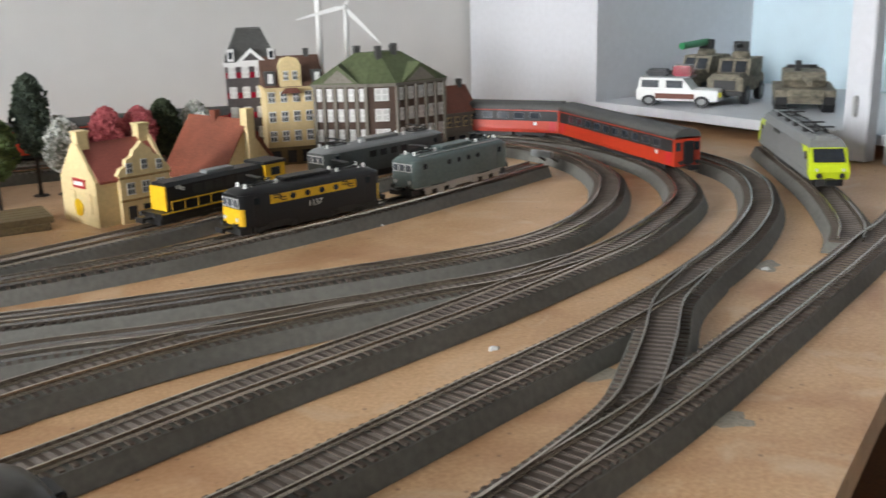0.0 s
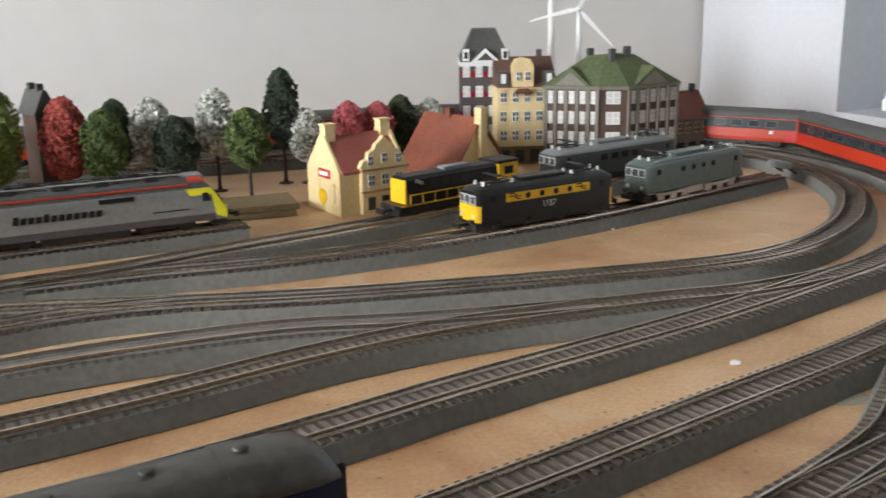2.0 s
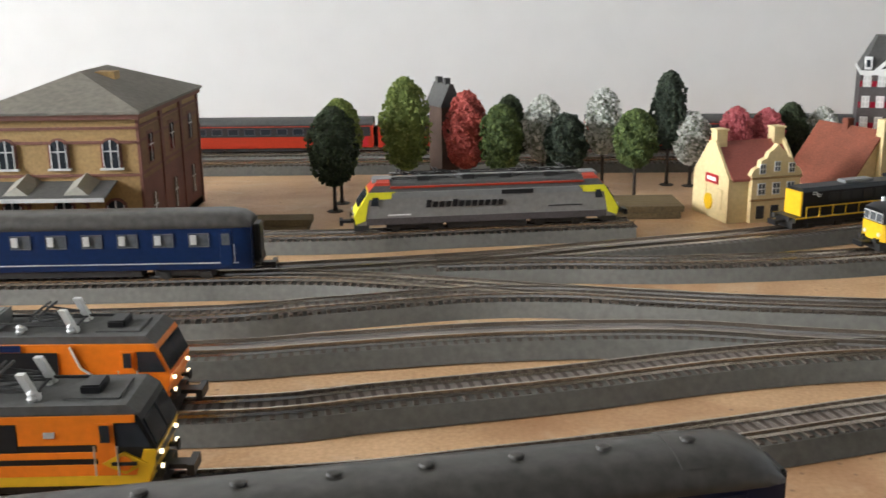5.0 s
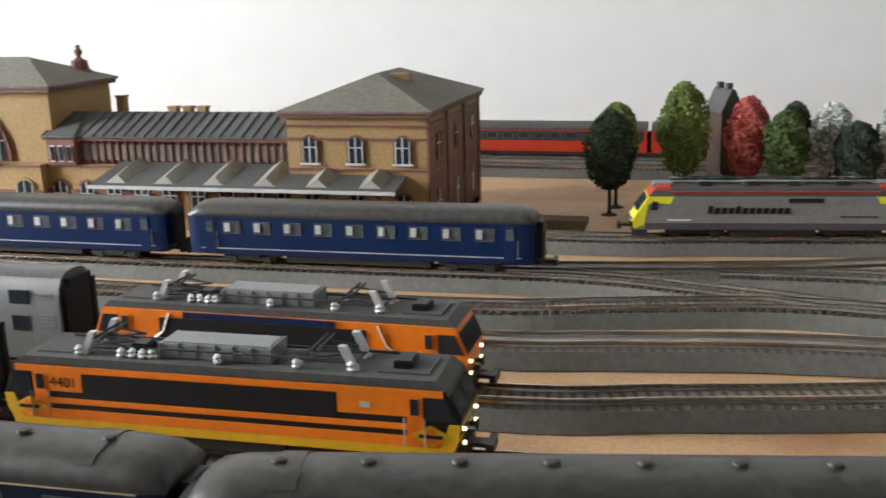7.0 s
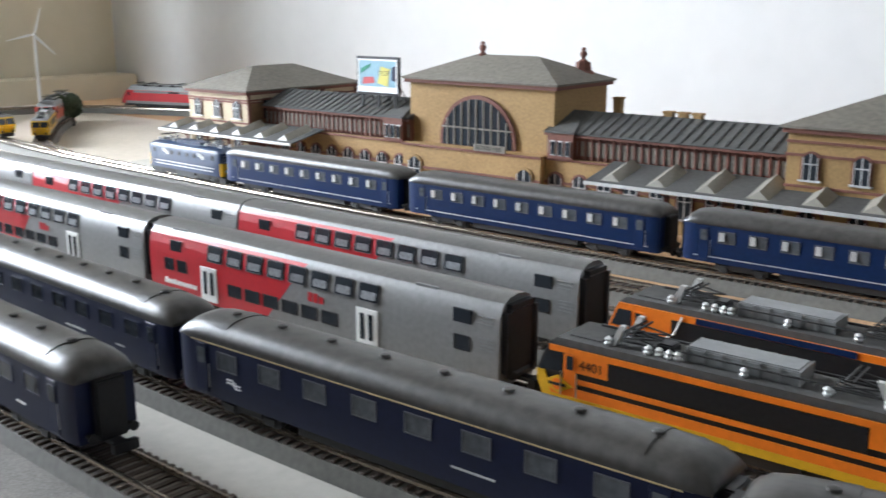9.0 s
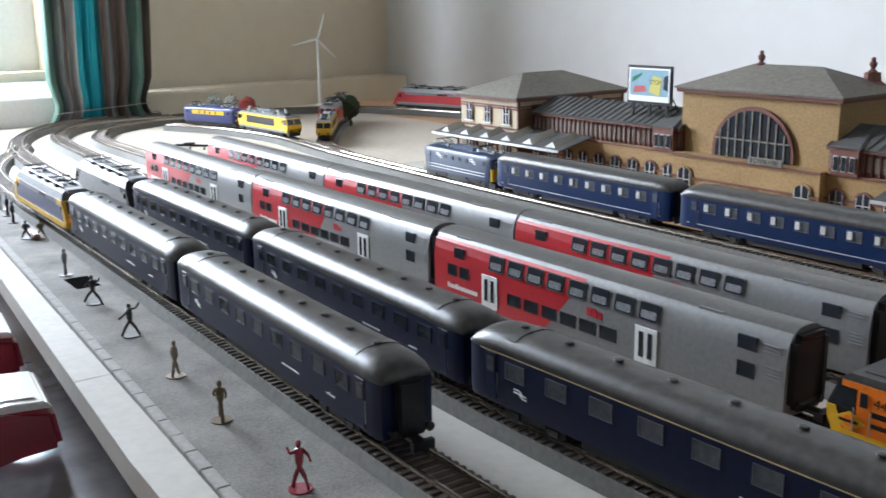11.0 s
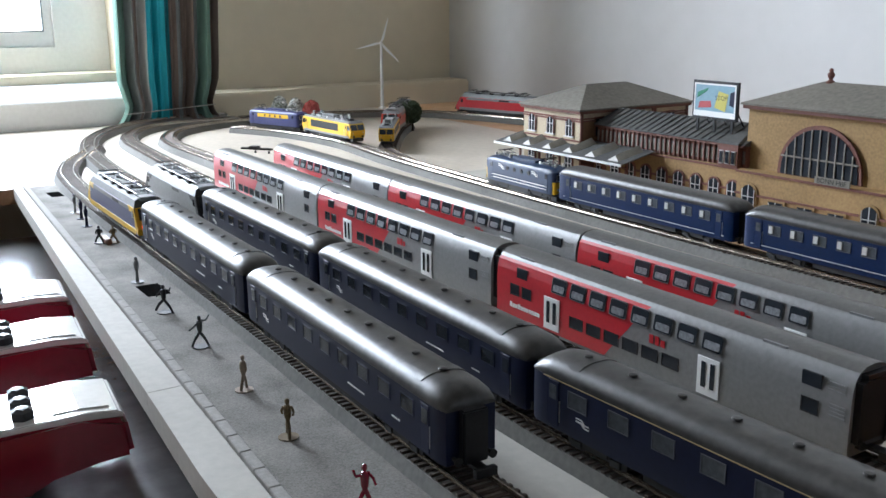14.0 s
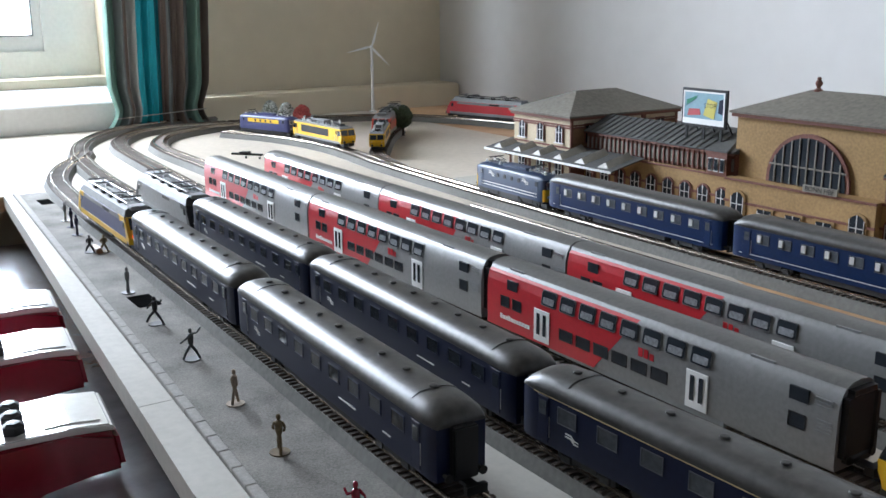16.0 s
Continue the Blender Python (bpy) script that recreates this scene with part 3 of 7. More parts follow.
# ---- coaches ----
def blue_coach(label, L=0.262, body_mat="navy", stripe=None, n=9, W=0.0158, roof="roofg", low_line=None, group="dark blue coaches", logo=False, glass="pglass", vents=True):
    t = thing("railway_coach", label, "coach", group)
    h = L / 2
    z0, z1, z2 = 0.0085, 0.0385, 0.0475
    prof = [(-W * 0.97, z0), (W * 0.97, z0), (W, z0 + 0.004), (W, z1), (-W, z1), (-W, z0 + 0.004)]

    def sect(x, k):
        return [(x, y * k, z) for y, z in prof]

    b = loft(BM(), [sect(-h, 0.90), sect(-h + 0.004, 0.985), sect(-h + 0.009, 1), sect(h - 0.009, 1), sect(h - 0.004, 0.985), sect(h, 0.90)])
    smooth(part("body", b, body_mat, t), 35)
    outline = [(y, z) for y, z in arch(W + 0.0006, z1 - 0.0008, z2, 14)] + [(-W, z1 - 0.0016), (W, z1 - 0.0016)]

    def rs(x, ky, kz):
        return [(x, y * ky, z1 - 0.0016 + (z - z1 + 0.0016) * kz) for y, z in outline]

    r = loft(BM(), [rs(-h - 0.0004, 0.88, 0.30), rs(-h + 0.002, 0.93, 0.58), rs(-h + 0.006, 0.985, 0.84), rs(-h + 0.013, 1, 0.97), rs(-h + 0.022, 1, 1), rs(h - 0.022, 1, 1), rs(h - 0.013, 1, 0.97), rs(h - 0.006, 0.985, 0.84), rs(h - 0.002, 0.93, 0.58), rs(h + 0.0004, 0.88, 0.30)])
    smooth(part("roof", r, roof, t, "dusty grey rounded roof"), 50)
    if vents:
        for i in range(n):
            x = (i - (n - 1) / 2) * (L - 0.05) / (n - 1)
            v = turned(BM(), [(0.0016, 0), (0.0016, 0.0009), (0.0024, 0.0010), (0.0022, 0.0019), (0.0006, 0.0023)], 10, (x, 0.0, z2 - 0.0005))
            smooth(part("roof_vent", v, roof, t))
        for xa in (-h + 0.024, h - 0.032):
            band = [(y * 1.01, z + 0.0004) for y, z in arch(W + 0.0006, z1 - 0.0008, z2, 14)[3:-3]]
            smooth(part("roof_band", prism(BM(), band, xa, xa + 0.008), roof, t), 50)
    for s in (-1, 1):
        y = s * W
        for i in range(n):
            x = (i - (n - 1) / 2) * (L - 0.068) / (n - 1)
            ring_window(t, x, 0.0290, 0.0135, 0.0095, y, s, "cframe" if glass == "pglass" else body_mat, glass)
            if body_mat == "royal":
                part("blind", boxes((x - 0.0054, x - 0.0014, min(y, y + s * 0.00125), max(y, y + s * 0.00125), 0.0262, 0.0325)), "frame", t)
        for x in (-h + 0.0165, h - 0.0165):
            d = part("door", softbox(x - 0.0042, x + 0.0042, min(y, y + s * 0.0004), max(y, y + s * 0.0004), z0 + 0.002, z1 - 0.0025, 0.0003, 1), body_mat, t)
            part("door_window", boxes((x - 0.0026, x + 0.0026, min(y + s * 0.0002, y + s * 0.0006), max(y + s * 0.0002, y + s * 0.0006), 0.0255, 0.0335)), glass, d)
            part("handrail", rod(BM(), (x + 0.0055, y + s * 0.0008, 0.014), (x + 0.0055, y + s * 0.0008, 0.026), 0.0003, 5), "steel", d)
        if stripe:
            part("stripe", boxes((-h + 0.009, h - 0.009, min(y, y + s * 0.0002), max(y, y + s * 0.0002), 0.0364, 0.0370)), stripe, t)
        if low_line:
            part("low_stripe", boxes((-h + 0.009, h - 0.009, min(y, y + s * 0.0002), max(y, y + s * 0.0002), z0 + 0.0042, z0 + 0.0049)), low_line, t)
        if logo:
            emblem(t, -h + 0.038, 0.0185, 0.0045, y, s, "white")
            for xa, xb in ((0.03, 0.05), (h - 0.05, h - 0.042)):
                part("white_bar", boxes((xa, xb, min(y, y + s * 0.0003), max(y, y + s * 0.0003), 0.016, 0.0168)), "frame", t)
    for s in (-1, 1):
        part("gangway", softbox(min(s * h, s * (h + 0.005)), max(s * h, s * (h + 0.005)), -0.0072, 0.0072, z0 + 0.001, z1 - 0.001, 0.0008), "black", t)
        buffers(t, s * h, s)
    part("underframe", boxes((-h * 0.42, h * 0.42, -W * 0.82, W * 0.82, 0.0035, 0.0086), (-h + 0.01, h - 0.01, -0.006, 0.006, 0.0075, 0.0090)), "dark", t)
    running_gear(t, (-h + 0.045, h - 0.045))
    return t


def double_decker(label, L=0.302, red_from=None, red_to=None, group="double-deck coaches"):
    t = thing("double_deck_coach", label, "coach", group)
    h, W = L / 2, 0.0160
    side = [(W * 0.93, 0.0050), (W, 0.0085), (W, 0.0330), (W * 0.965, 0.0395), (W * 0.87, 0.0455), (W * 0.70, 0.0498), (W * 0.42, 0.0522), (0, 0.0530)]
    prof = side + [(-y, z) for y, z in side[-2::-1]]

    smooth(part("body", prism(BM(), prof, -h, h), "silver", t), 30)
    roofp = [(y * 1.006, z + 0.0003) for y, z in side[5:]]
    roofp = roofp + [(-y, z) for y, z in roofp[-2::-1]]
    smooth(part("roof", prism(BM(), roofp, -h - 0.0004, h + 0.0004), "midroof", t, "silver grey roof"), 30)
    for x in (-h + 0.030, h - 0.052):
        part("roof_hatch", boxes((x - 0.008, x + 0.008, -0.0115, -0.0070, 0.0490, 0.0508)), "midgrey", t)
    if red_from is not None:
        P = [(W + 0.00012, 0.0052), (W + 0.00012, 0.0330), (W * 0.965 + 0.00012, 0.0395), (W * 0.87 + 0.0002, 0.0455), (W * 0.80, 0.0475)]
        for s in (-1, 1):
            Q = [(s * y, z) for y, z in P] + [(s * W * 0.6, 0.040), (s * W * 0.6, 0.010)]
            part("red_panel", prism(BM(), Q, red_from, lambda v: red_to + (v - 0.03) * 0.9), "crimson", t, "red painted panel with a slanting edge")
    for s in (-1, 1):
        y = s * W
        for i in range(8):
            x = (i - 4) * 0.0198
            # upper windows lie on the inward curve
            a, b2 = (W * 0.995, 0.0345), (W * 0.875, 0.0452)
            bm, g = BM(), BM()
            w = 0.0158
            nrm = Vector((0, s * (b2[1] - a[1]), (a[0] - b2[0]))).normalized()
            c = Vector((x, s * (a[0] + b2[0]) / 2, (a[1] + b2[1]) / 2))
            up = Vector((0, s * (b2[0] - a[0]), b2[1] - a[1])).normalized()
            hh = 0.0056

            def quad(bmx, hw, hv, off, thick):
                cut = ((-0.80, -1), (0.80, -1), (0.95, -0.92), (1, -0.72), (1, 0.72), (0.95, 0.92), (0.80, 1), (-0.80, 1), (-0.95, 0.92), (-1, 0.72), (-1, -0.72), (-0.95, -0.92))
                base = [c + Vector((dx * hw, 0, 0)) + up * (dv * hv) + nrm * off for dx, dv in cut]
                loft(bmx, [base, [p + nrm * thick for p in base]])

            quad(bm, w / 2, hh, 0.0002, 0.0006)
            quad(g, w / 2 - 0.0006, hh - 0.0006, 0.0005, 0.0005)
            o = part("upper_window", bm, "trimgrey", t)
            part("pane", g, "glass", o)
            # painted reflection: a pale strip proud of the pane's lower half
            glint = BM()
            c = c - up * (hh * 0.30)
            quad(glint, w / 2 - 0.0022, hh * 0.42, 0.0008, 0.0003)
            part("pane_reflection", glint, "reflectgrey", o, "pale grey strip painted as the pane's reflection")
        for i in range(6):
            x = -0.060 + i * 0.0175
            ring_window(t, x, 0.0185, 0.0140, 0.0082, y, s, "black", "glass", "lower_window")
        for x in (-0.086, 0.058):
            d = part("door", softbox(x - 0.0085, x + 0.0085, min(y, y + s * 0.0007), max(y, y + s * 0.0007), 0.007, 0.0305, 0.0003, 1), "white", t, "white double door with dark slots")
            part("door_glass", boxes((x - 0.0050, x - 0.0018, min(y, y + s * 0.001), max(y, y + s * 0.001), 0.012, 0.0275), (x + 0.0018, x + 0.0050, min(y, y + s * 0.001), max(y, y + s * 0.001), 0.012, 0.0275)), "glass", d)
        for x, z in ((-h + 0.022, 0.026), (-h + 0.036, 0.026), (h - 0.024, 0.0255), (h - 0.024, 0.0405), (-h + 0.03, 0.0400)):
            if z > 0.03:
                part("side_window", boxes((x - 0.006, x + 0.006, min(y * 0.9, y * 0.965 + s * 0.0006), max(y * 0.9, y * 0.965 + s * 0.0006), z - 0.0042, z + 0.0032)), "glass", t)
            else:
                ring_window(t, x, z, 0.0108, 0.0085, y, s, "black", "glass", "side_window")
        part("louvre", boxes(*[(h - 0.012, h - 0.003, min(y, y + s * 0.0004), max(y, y + s * 0.0004), 0.024 + 0.002 * k, 0.025 + 0.002 * k) for k in range(4)]), "midgrey", t)
        part("louvre", boxes(*[(h - 0.014, h - 0.004, min(y * 0.93, y * 0.965 + s * 0.0004), max(y * 0.93, y * 0.965 + s * 0.0004), 0.0375 + 0.002 * k, 0.0384 + 0.002 * k) for k in range(3)]), "midgrey", t)
        word_blocks(t, 3, 0.016, 0.0282, 0.0078, y, s, "crimson", 0)
        if red_from is not None and red_from < -0.1:
            word_blocks(t, 11, -h + 0.034, 0.0140, 0.0052, y + s * 0.0002, s, "white", 0)
    for s in (-1, 1):
        part("gangway", softbox(min(s * h, s * (h + 0.003)), max(s * h, s * (h + 0.003)), -0.0135, 0.0135, 0.009, 0.0495, 0.004, 3), "black", t)
        buffers(t, s * h, s)
    part("underframe", boxes((-h * 0.52, h * 0.52, -W * 0.95, W * 0.95, 0.0028, 0.0070)), "midgrey", t)
    running_gear(t, (-h + 0.042, h - 0.042))
    return t


M["midroof"] = mat("silver_roof", (0.135, 0.131, 0.122), 0.40, 0.15, vary=0.2, grain=80)
# pale grey of the reflection painted on the decker panes
M["reflectgrey"] = mat("pale_pane_reflection", (0.29, 0.30, 0.315), 0.2, vary=0.35, grain=120)


def red_coach(label, L=0.262):
    t = thing("railway_coach", label, "coach", "red coaches of the long train")
    h, W = L / 2, 0.0158
    prof = [(-W * 0.97, 0.0075), (W * 0.97, 0.0075), (W, 0.0115), (W, 0.0385), (-W, 0.0385), (-W, 0.0115)]
    part("body", prism(BM(), prof, -h, h), "red", t)
    outline = arch(W + 0.0004, 0.0375, 0.0470, 12) + [(-W, 0.0366), (W, 0.0366)]
    smooth(part("roof", prism(BM(), outline, -h, h), "slate", t, "dark grey roof"), 50)
    for s in (-1, 1):
        y = s * W
        part("window_band", boxes((-h + 0.004, h - 0.004, min(y, y + s * 0.0003), max(y, y + s * 0.0003), 0.0225, 0.0384)), "dark", t)
        for i in range(10):
            x = (i - 4.5) * 0.0215
            ring_window(t, x, 0.0292, 0.0140, 0.0085, y + s * 0.0002, s, "cframe", "glass")
        part("red_line", boxes((-h, h, min(y, y + s * 0.0006), max(y, y + s * 0.0006), 0.0354, 0.0366)), "red", t)
        for x in (-h + 0.011, h - 0.011):
            part("door", softbox(x - 0.0042, x + 0.0042, min(y, y + s * 0.0004), max(y, y + s * 0.0004), 0.0095, 0.0222, 0.0003, 1), "crimson", t)
        part("white_mark", boxes((h - 0.036, h - 0.032, min(y, y + s * 0.0003), max(y, y + s * 0.0003), 0.017, 0.021)), "white", t)
    for s in (-1, 1):
        part("gangway", softbox(min(s * h, s * (h + 0.004)), max(s * h, s * (h + 0.004)), -0.006, 0.006, 0.010, 0.0345, 0.001), "black", t)
        for y in (-0.0115, 0.0115):
            part("end_window", boxes((min(s * h, s * (h + 0.0004)), max(s * h, s * (h + 0.0004)), y - 0.003, y + 0.003, 0.024, 0.033)), "glass", t)
        buffers(t, s * h, s)
    part("underframe", boxes((-h * 0.5, h * 0.5, -W * 0.85, W * 0.85, 0.0030, 0.0076)), "dark", t)
    running_gear(t, (-h + 0.042, h - 0.042))
    return t


LONG = Matrix.Diagonal((1.115, 1.04, 1.04, 1))
WIDE = Matrix.Diagonal((1.03, 1.03, 1.03, 1))
LOCO = Matrix.Diagonal((1.04, 1.04, 1.04, 1))
first = blue_coach("dark blue coach with a pale yellow line and grey dusty roof", stripe="cream", n=8, logo=True)
first.matrix_basis = on_track("second", -0.219) @ LONG
plain = blue_coach("dark blue coach with dark windows and a grey vented roof", n=9, logo=True, glass="glass")
plain.matrix_basis = on_track("second", 0.086) @ LONG
copy_thing(plain, on_track("second", -0.516))
copy_thing(plain, on_track("second", -0.812))
copy_thing(plain, on_track("platform", -0.484))
copy_thing(plain, on_track("platform", -0.784))
royal = blue_coach("bright blue coach with a white line at the station", L=0.254, body_mat="royal", low_line="frame", n=9, group="royal blue coaches", vents=False)
royal.matrix_basis = on_track("main", -0.151) @ Matrix.Diagonal((1.055, 1.03, 1.03, 1))
copy_thing(royal, on_track("main", -0.436))
copy_thing(royal, on_track("main", -0.719))
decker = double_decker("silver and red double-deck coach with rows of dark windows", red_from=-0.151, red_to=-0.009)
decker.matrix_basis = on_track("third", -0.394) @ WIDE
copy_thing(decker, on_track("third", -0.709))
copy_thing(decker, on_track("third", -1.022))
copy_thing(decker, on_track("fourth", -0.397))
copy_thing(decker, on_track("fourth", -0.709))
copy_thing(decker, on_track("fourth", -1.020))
rc = red_coach("orange-red coach with a dark roof on the curve")


def along(tag, start, lengths):
    """Poses for vehicles that follow each other on a track from a place on it."""
    P = PATHS[tag]
    k = min(range(len(P)), key=lambda i: abs(P[i][0] - start[0]) + abs(P[i][1] - start[1]))
    out, d = [], k * 0.0064
    for L in lengths:
        a, b = P[min(len(P) - 1, round((d + L * 0.15) / 0.0064))], P[min(len(P) - 1, round((d + L * 0.85) / 0.0064))]
        out.append(pose((a[0] + b[0]) / 2, (a[1] + b[1]) / 2, RAIL, 0, 0, math.degrees(math.atan2(b[1] - a[1], b[0] - a[0])) + 180))
        d += L + 0.008
    return out


RED = along("third", (0.880, 0.740), [0.243] * 7)
rc.matrix_basis = RED[0] @ Matrix.Diagonal((0.93, 0.92, 0.92, 1))
for m in RED[1:]:
    copy_thing(rc, m)
copy_thing(rc, on_track("third", -1.403, 1.244))
copy_thing(rc, on_track("third", -1.120, 1.255))

# ---- locomotives ----
def end_steps(parent, h, s):
    part("pilot", boxes((min(s * (h - 0.012), s * h), max(s * (h - 0.012), s * h), -0.012, 0.012, 0.0025, 0.0085)), "dark", parent)


def roof_gear(t, xs, z, top="dark"):
    for x in xs:
        pantograph(t, x, z, 0.0075, top)


def insulator_row(t, spots, z, m="white"):
    for x, y in spots:
        smooth(part("insulator", turned(BM(), [(0.0012, 0), (0.0020, 0.0012), (0.0012, 0.0020), (0.0018, 0.0032), (0.0006, 0.0044)], 10, (x, y, z)), m, t), 60)


def round_loco(label, body, roof, band=None, nose=None, skirt="black", L=0.156, number=None, portholes=True, group="round-nosed electric locomotives", mark=None, logo=None):
    """Rounded electric locomotive with portholes, a full-width band and three cab windows at each end."""
    t = thing("electric_locomotive", label, "locomotive", group)
    h, W = L / 2, 0.0166
    z0, z1, z2 = 0.0105, 0.0375, 0.0425
    prof = [(-W, z0), (W, z0), (W, z1 - 0.003), (W * 0.95, z1), (-W * 0.95, z1), (-W, z1 - 0.003)]

    def sec(x, k):
        return [(x, y * k, z) for y, z in prof]

    b = loft(BM(), [sec(-h, 0.80), sec(-h + 0.0015, 0.9), sec(-h + 0.006, 0.985), sec(-h + 0.012, 1), sec(h - 0.012, 1), sec(h - 0.006, 0.985), sec(h - 0.0015, 0.9), sec(h, 0.80)])
    smooth(part("body", b, body, t), 32)
    rp = arch(W * 0.97, z1 - 0.0006, z2, 12) + [(-W * 0.9, z1 - 0.002), (W * 0.9, z1 - 0.002)]
    r = loft(BM(), [[(x, y * ky, z1 - 0.002 + (z - z1 + 0.002) * kz) for y, z in rp] for x, ky, kz in ((-h, 0.80, 0.35), (-h + 0.006, 0.95, 0.85), (-h + 0.014, 1, 1), (h - 0.014, 1, 1), (h - 0.006, 0.95, 0.85), (h, 0.80, 0.35))])
    smooth(part("roof", r, roof, t, "grey roof with electrical gear"), 50)
    part("roof_box", softbox(-0.026, 0.026, -0.008, 0.008, z2 - 0.001, z2 + 0.0028, 0.0008), roof, t)
    roof_gear(t, (-h + 0.030, h - 0.030), z2)
    insulator_row(t, [(x, y) for x in (-0.034, 0.034, -h + 0.012, h - 0.012) for y in (-0.006, 0.006)], z2 - 0.001)
    for s in (-1, 1):
        y = s * W
        if band:
            part("side_band", boxes((-h + 0.030, h - 0.030, min(y, y + s * 0.0003), max(y, y + s * 0.0003), 0.0265, 0.0345)), band, t, "coloured band along the side")
        if portholes:
            for x in (-0.024, -0.008, 0.008, 0.024):
                p = BM()
                rod(p, (x, y, 0.0305), (x, y + s * 0.0007, 0.0305), 0.0028, 16)
                o = part("porthole", p, body if band else "black", t)
                g = BM()
                rod(g, (x, y + s * 0.0006, 0.0305), (x, y + s * 0.0009, 0.0305), 0.0019, 14)
                part("pane", g, "glass", o)
        else:
            for x in (-0.024, -0.008, 0.008, 0.024):
                part("grille", boxes((x - 0.005, x + 0.005, min(y, y + s * 0.0004), max(y, y + s * 0.0004), 0.026, 0.033)), "black", t)
        if logo:
            for x in (-h + 0.040, h - 0.040):
                emblem(t, x, 0.0305, 0.0066, y + s * 0.0003, s, logo)
        if number:
            text_on(t, number, 0.0, 0.0200, 0.0080, y, s, "white")
        for x in (-h + 0.016, h - 0.016):
            d = part("cab_door", boxes((x - 0.0035, x + 0.0035, min(y, y + s * 0.0003), max(y, y + s * 0.0003), z0 + 0.002, 0.0350)), body, t)
            part("cab_side_window", boxes((x - 0.0026, x + 0.0026, min(y + s * 0.0003, y + s * 0.0006), max(y + s * 0.0003, y + s * 0.0006), 0.0285, 0.0340)), "glass", d)
        if mark:
            part("line", boxes((-h + 0.014, h - 0.014, min(y, y + s * 0.0003), max(y, y + s * 0.0003), 0.0185, 0.0194)), mark, t)
            part("line", boxes((-h + 0.014, h - 0.014, min(y, y + s * 0.0003), max(y, y + s * 0.0003), 0.0150, 0.0158)), mark, t)
    for s in (-1, 1):
        x = s * h
        if nose:
            P = [(-W * 0.80, z0 + 0.0004), (W * 0.80, z0 + 0.0004), (W * 0.80, 0.0258), (-W * 0.80, 0.0258)]
            n = loft(BM(), [[(x - s * 0.0066, y * 1.228, z) for y, z in P], [(x - s * 0.0014, y * 1.14, z) for y, z in P], [(x + s * 0.0003, y * 1.005, z) for y, z in P]])
            part("nose_panel", n, nose, t, "yellow cab front")
        for y, w in ((-0.0088, 0.0038), (0.0, 0.0040), (0.0088, 0.0038)):
            k = 0.0010 if abs(y) > 0.001 else 0.0
            f = part("cab_window", boxes((min(x - s * 0.002, x + s * 0.0005), max(x - s * 0.002, x + s * 0.0005), y - w, y + w, 0.0268, 0.0350)), "frame", t)
            part("pane", boxes((min(x - s * 0.002, x + s * 0.0008), max(x - s * 0.002, x + s * 0.0008), y - w + 0.0007, y + w - 0.0007, 0.0276, 0.0342)), "pglass", f)
        for y in (-0.0095, 0.0095):
            part("headlamp", rod(BM(), (x, y, 0.0165), (x + s * 0.0012, y, 0.0165), 0.0019, 12), "frame", t)
        buffers(t, x, s)
        end_steps(t, h, s)
    part("underframe", boxes((-h * 0.25, h * 0.25, -W * 0.85, W * 0.85, 0.003, 0.0106), (-h + 0.006, h - 0.006, -W * 0.8, W * 0.8, 0.0085, 0.0106)), skirt, t)
    running_gear(t, (-h + 0.040, h - 0.040), 0.036)
    if skirt == "steel":
        for s in (-1, 1):
            for c in (-h + 0.040, h - 0.040):
                y0, y1 = sorted((s * W * 0.93, s * W * 1.0))
                g = part("bogie_side", boxes((c - 0.026, c + 0.026, y0, y1, 0.0062, 0.0092), (c - 0.024, c - 0.014, y0, y1, 0.0020, 0.0062), (c - 0.005, c + 0.005, y0, y1, 0.0014, 0.0062), (c + 0.014, c + 0.024, y0, y1, 0.0020, 0.0062)), "steel", t, "weathered silver bogie frame")
            part("catwalk", rod(BM(), (-h + 0.012, s * 0.013, z1 + 0.004), (h - 0.012, s * 0.013, z1 + 0.004), 0.0006, 5), "steel", t)
    return t


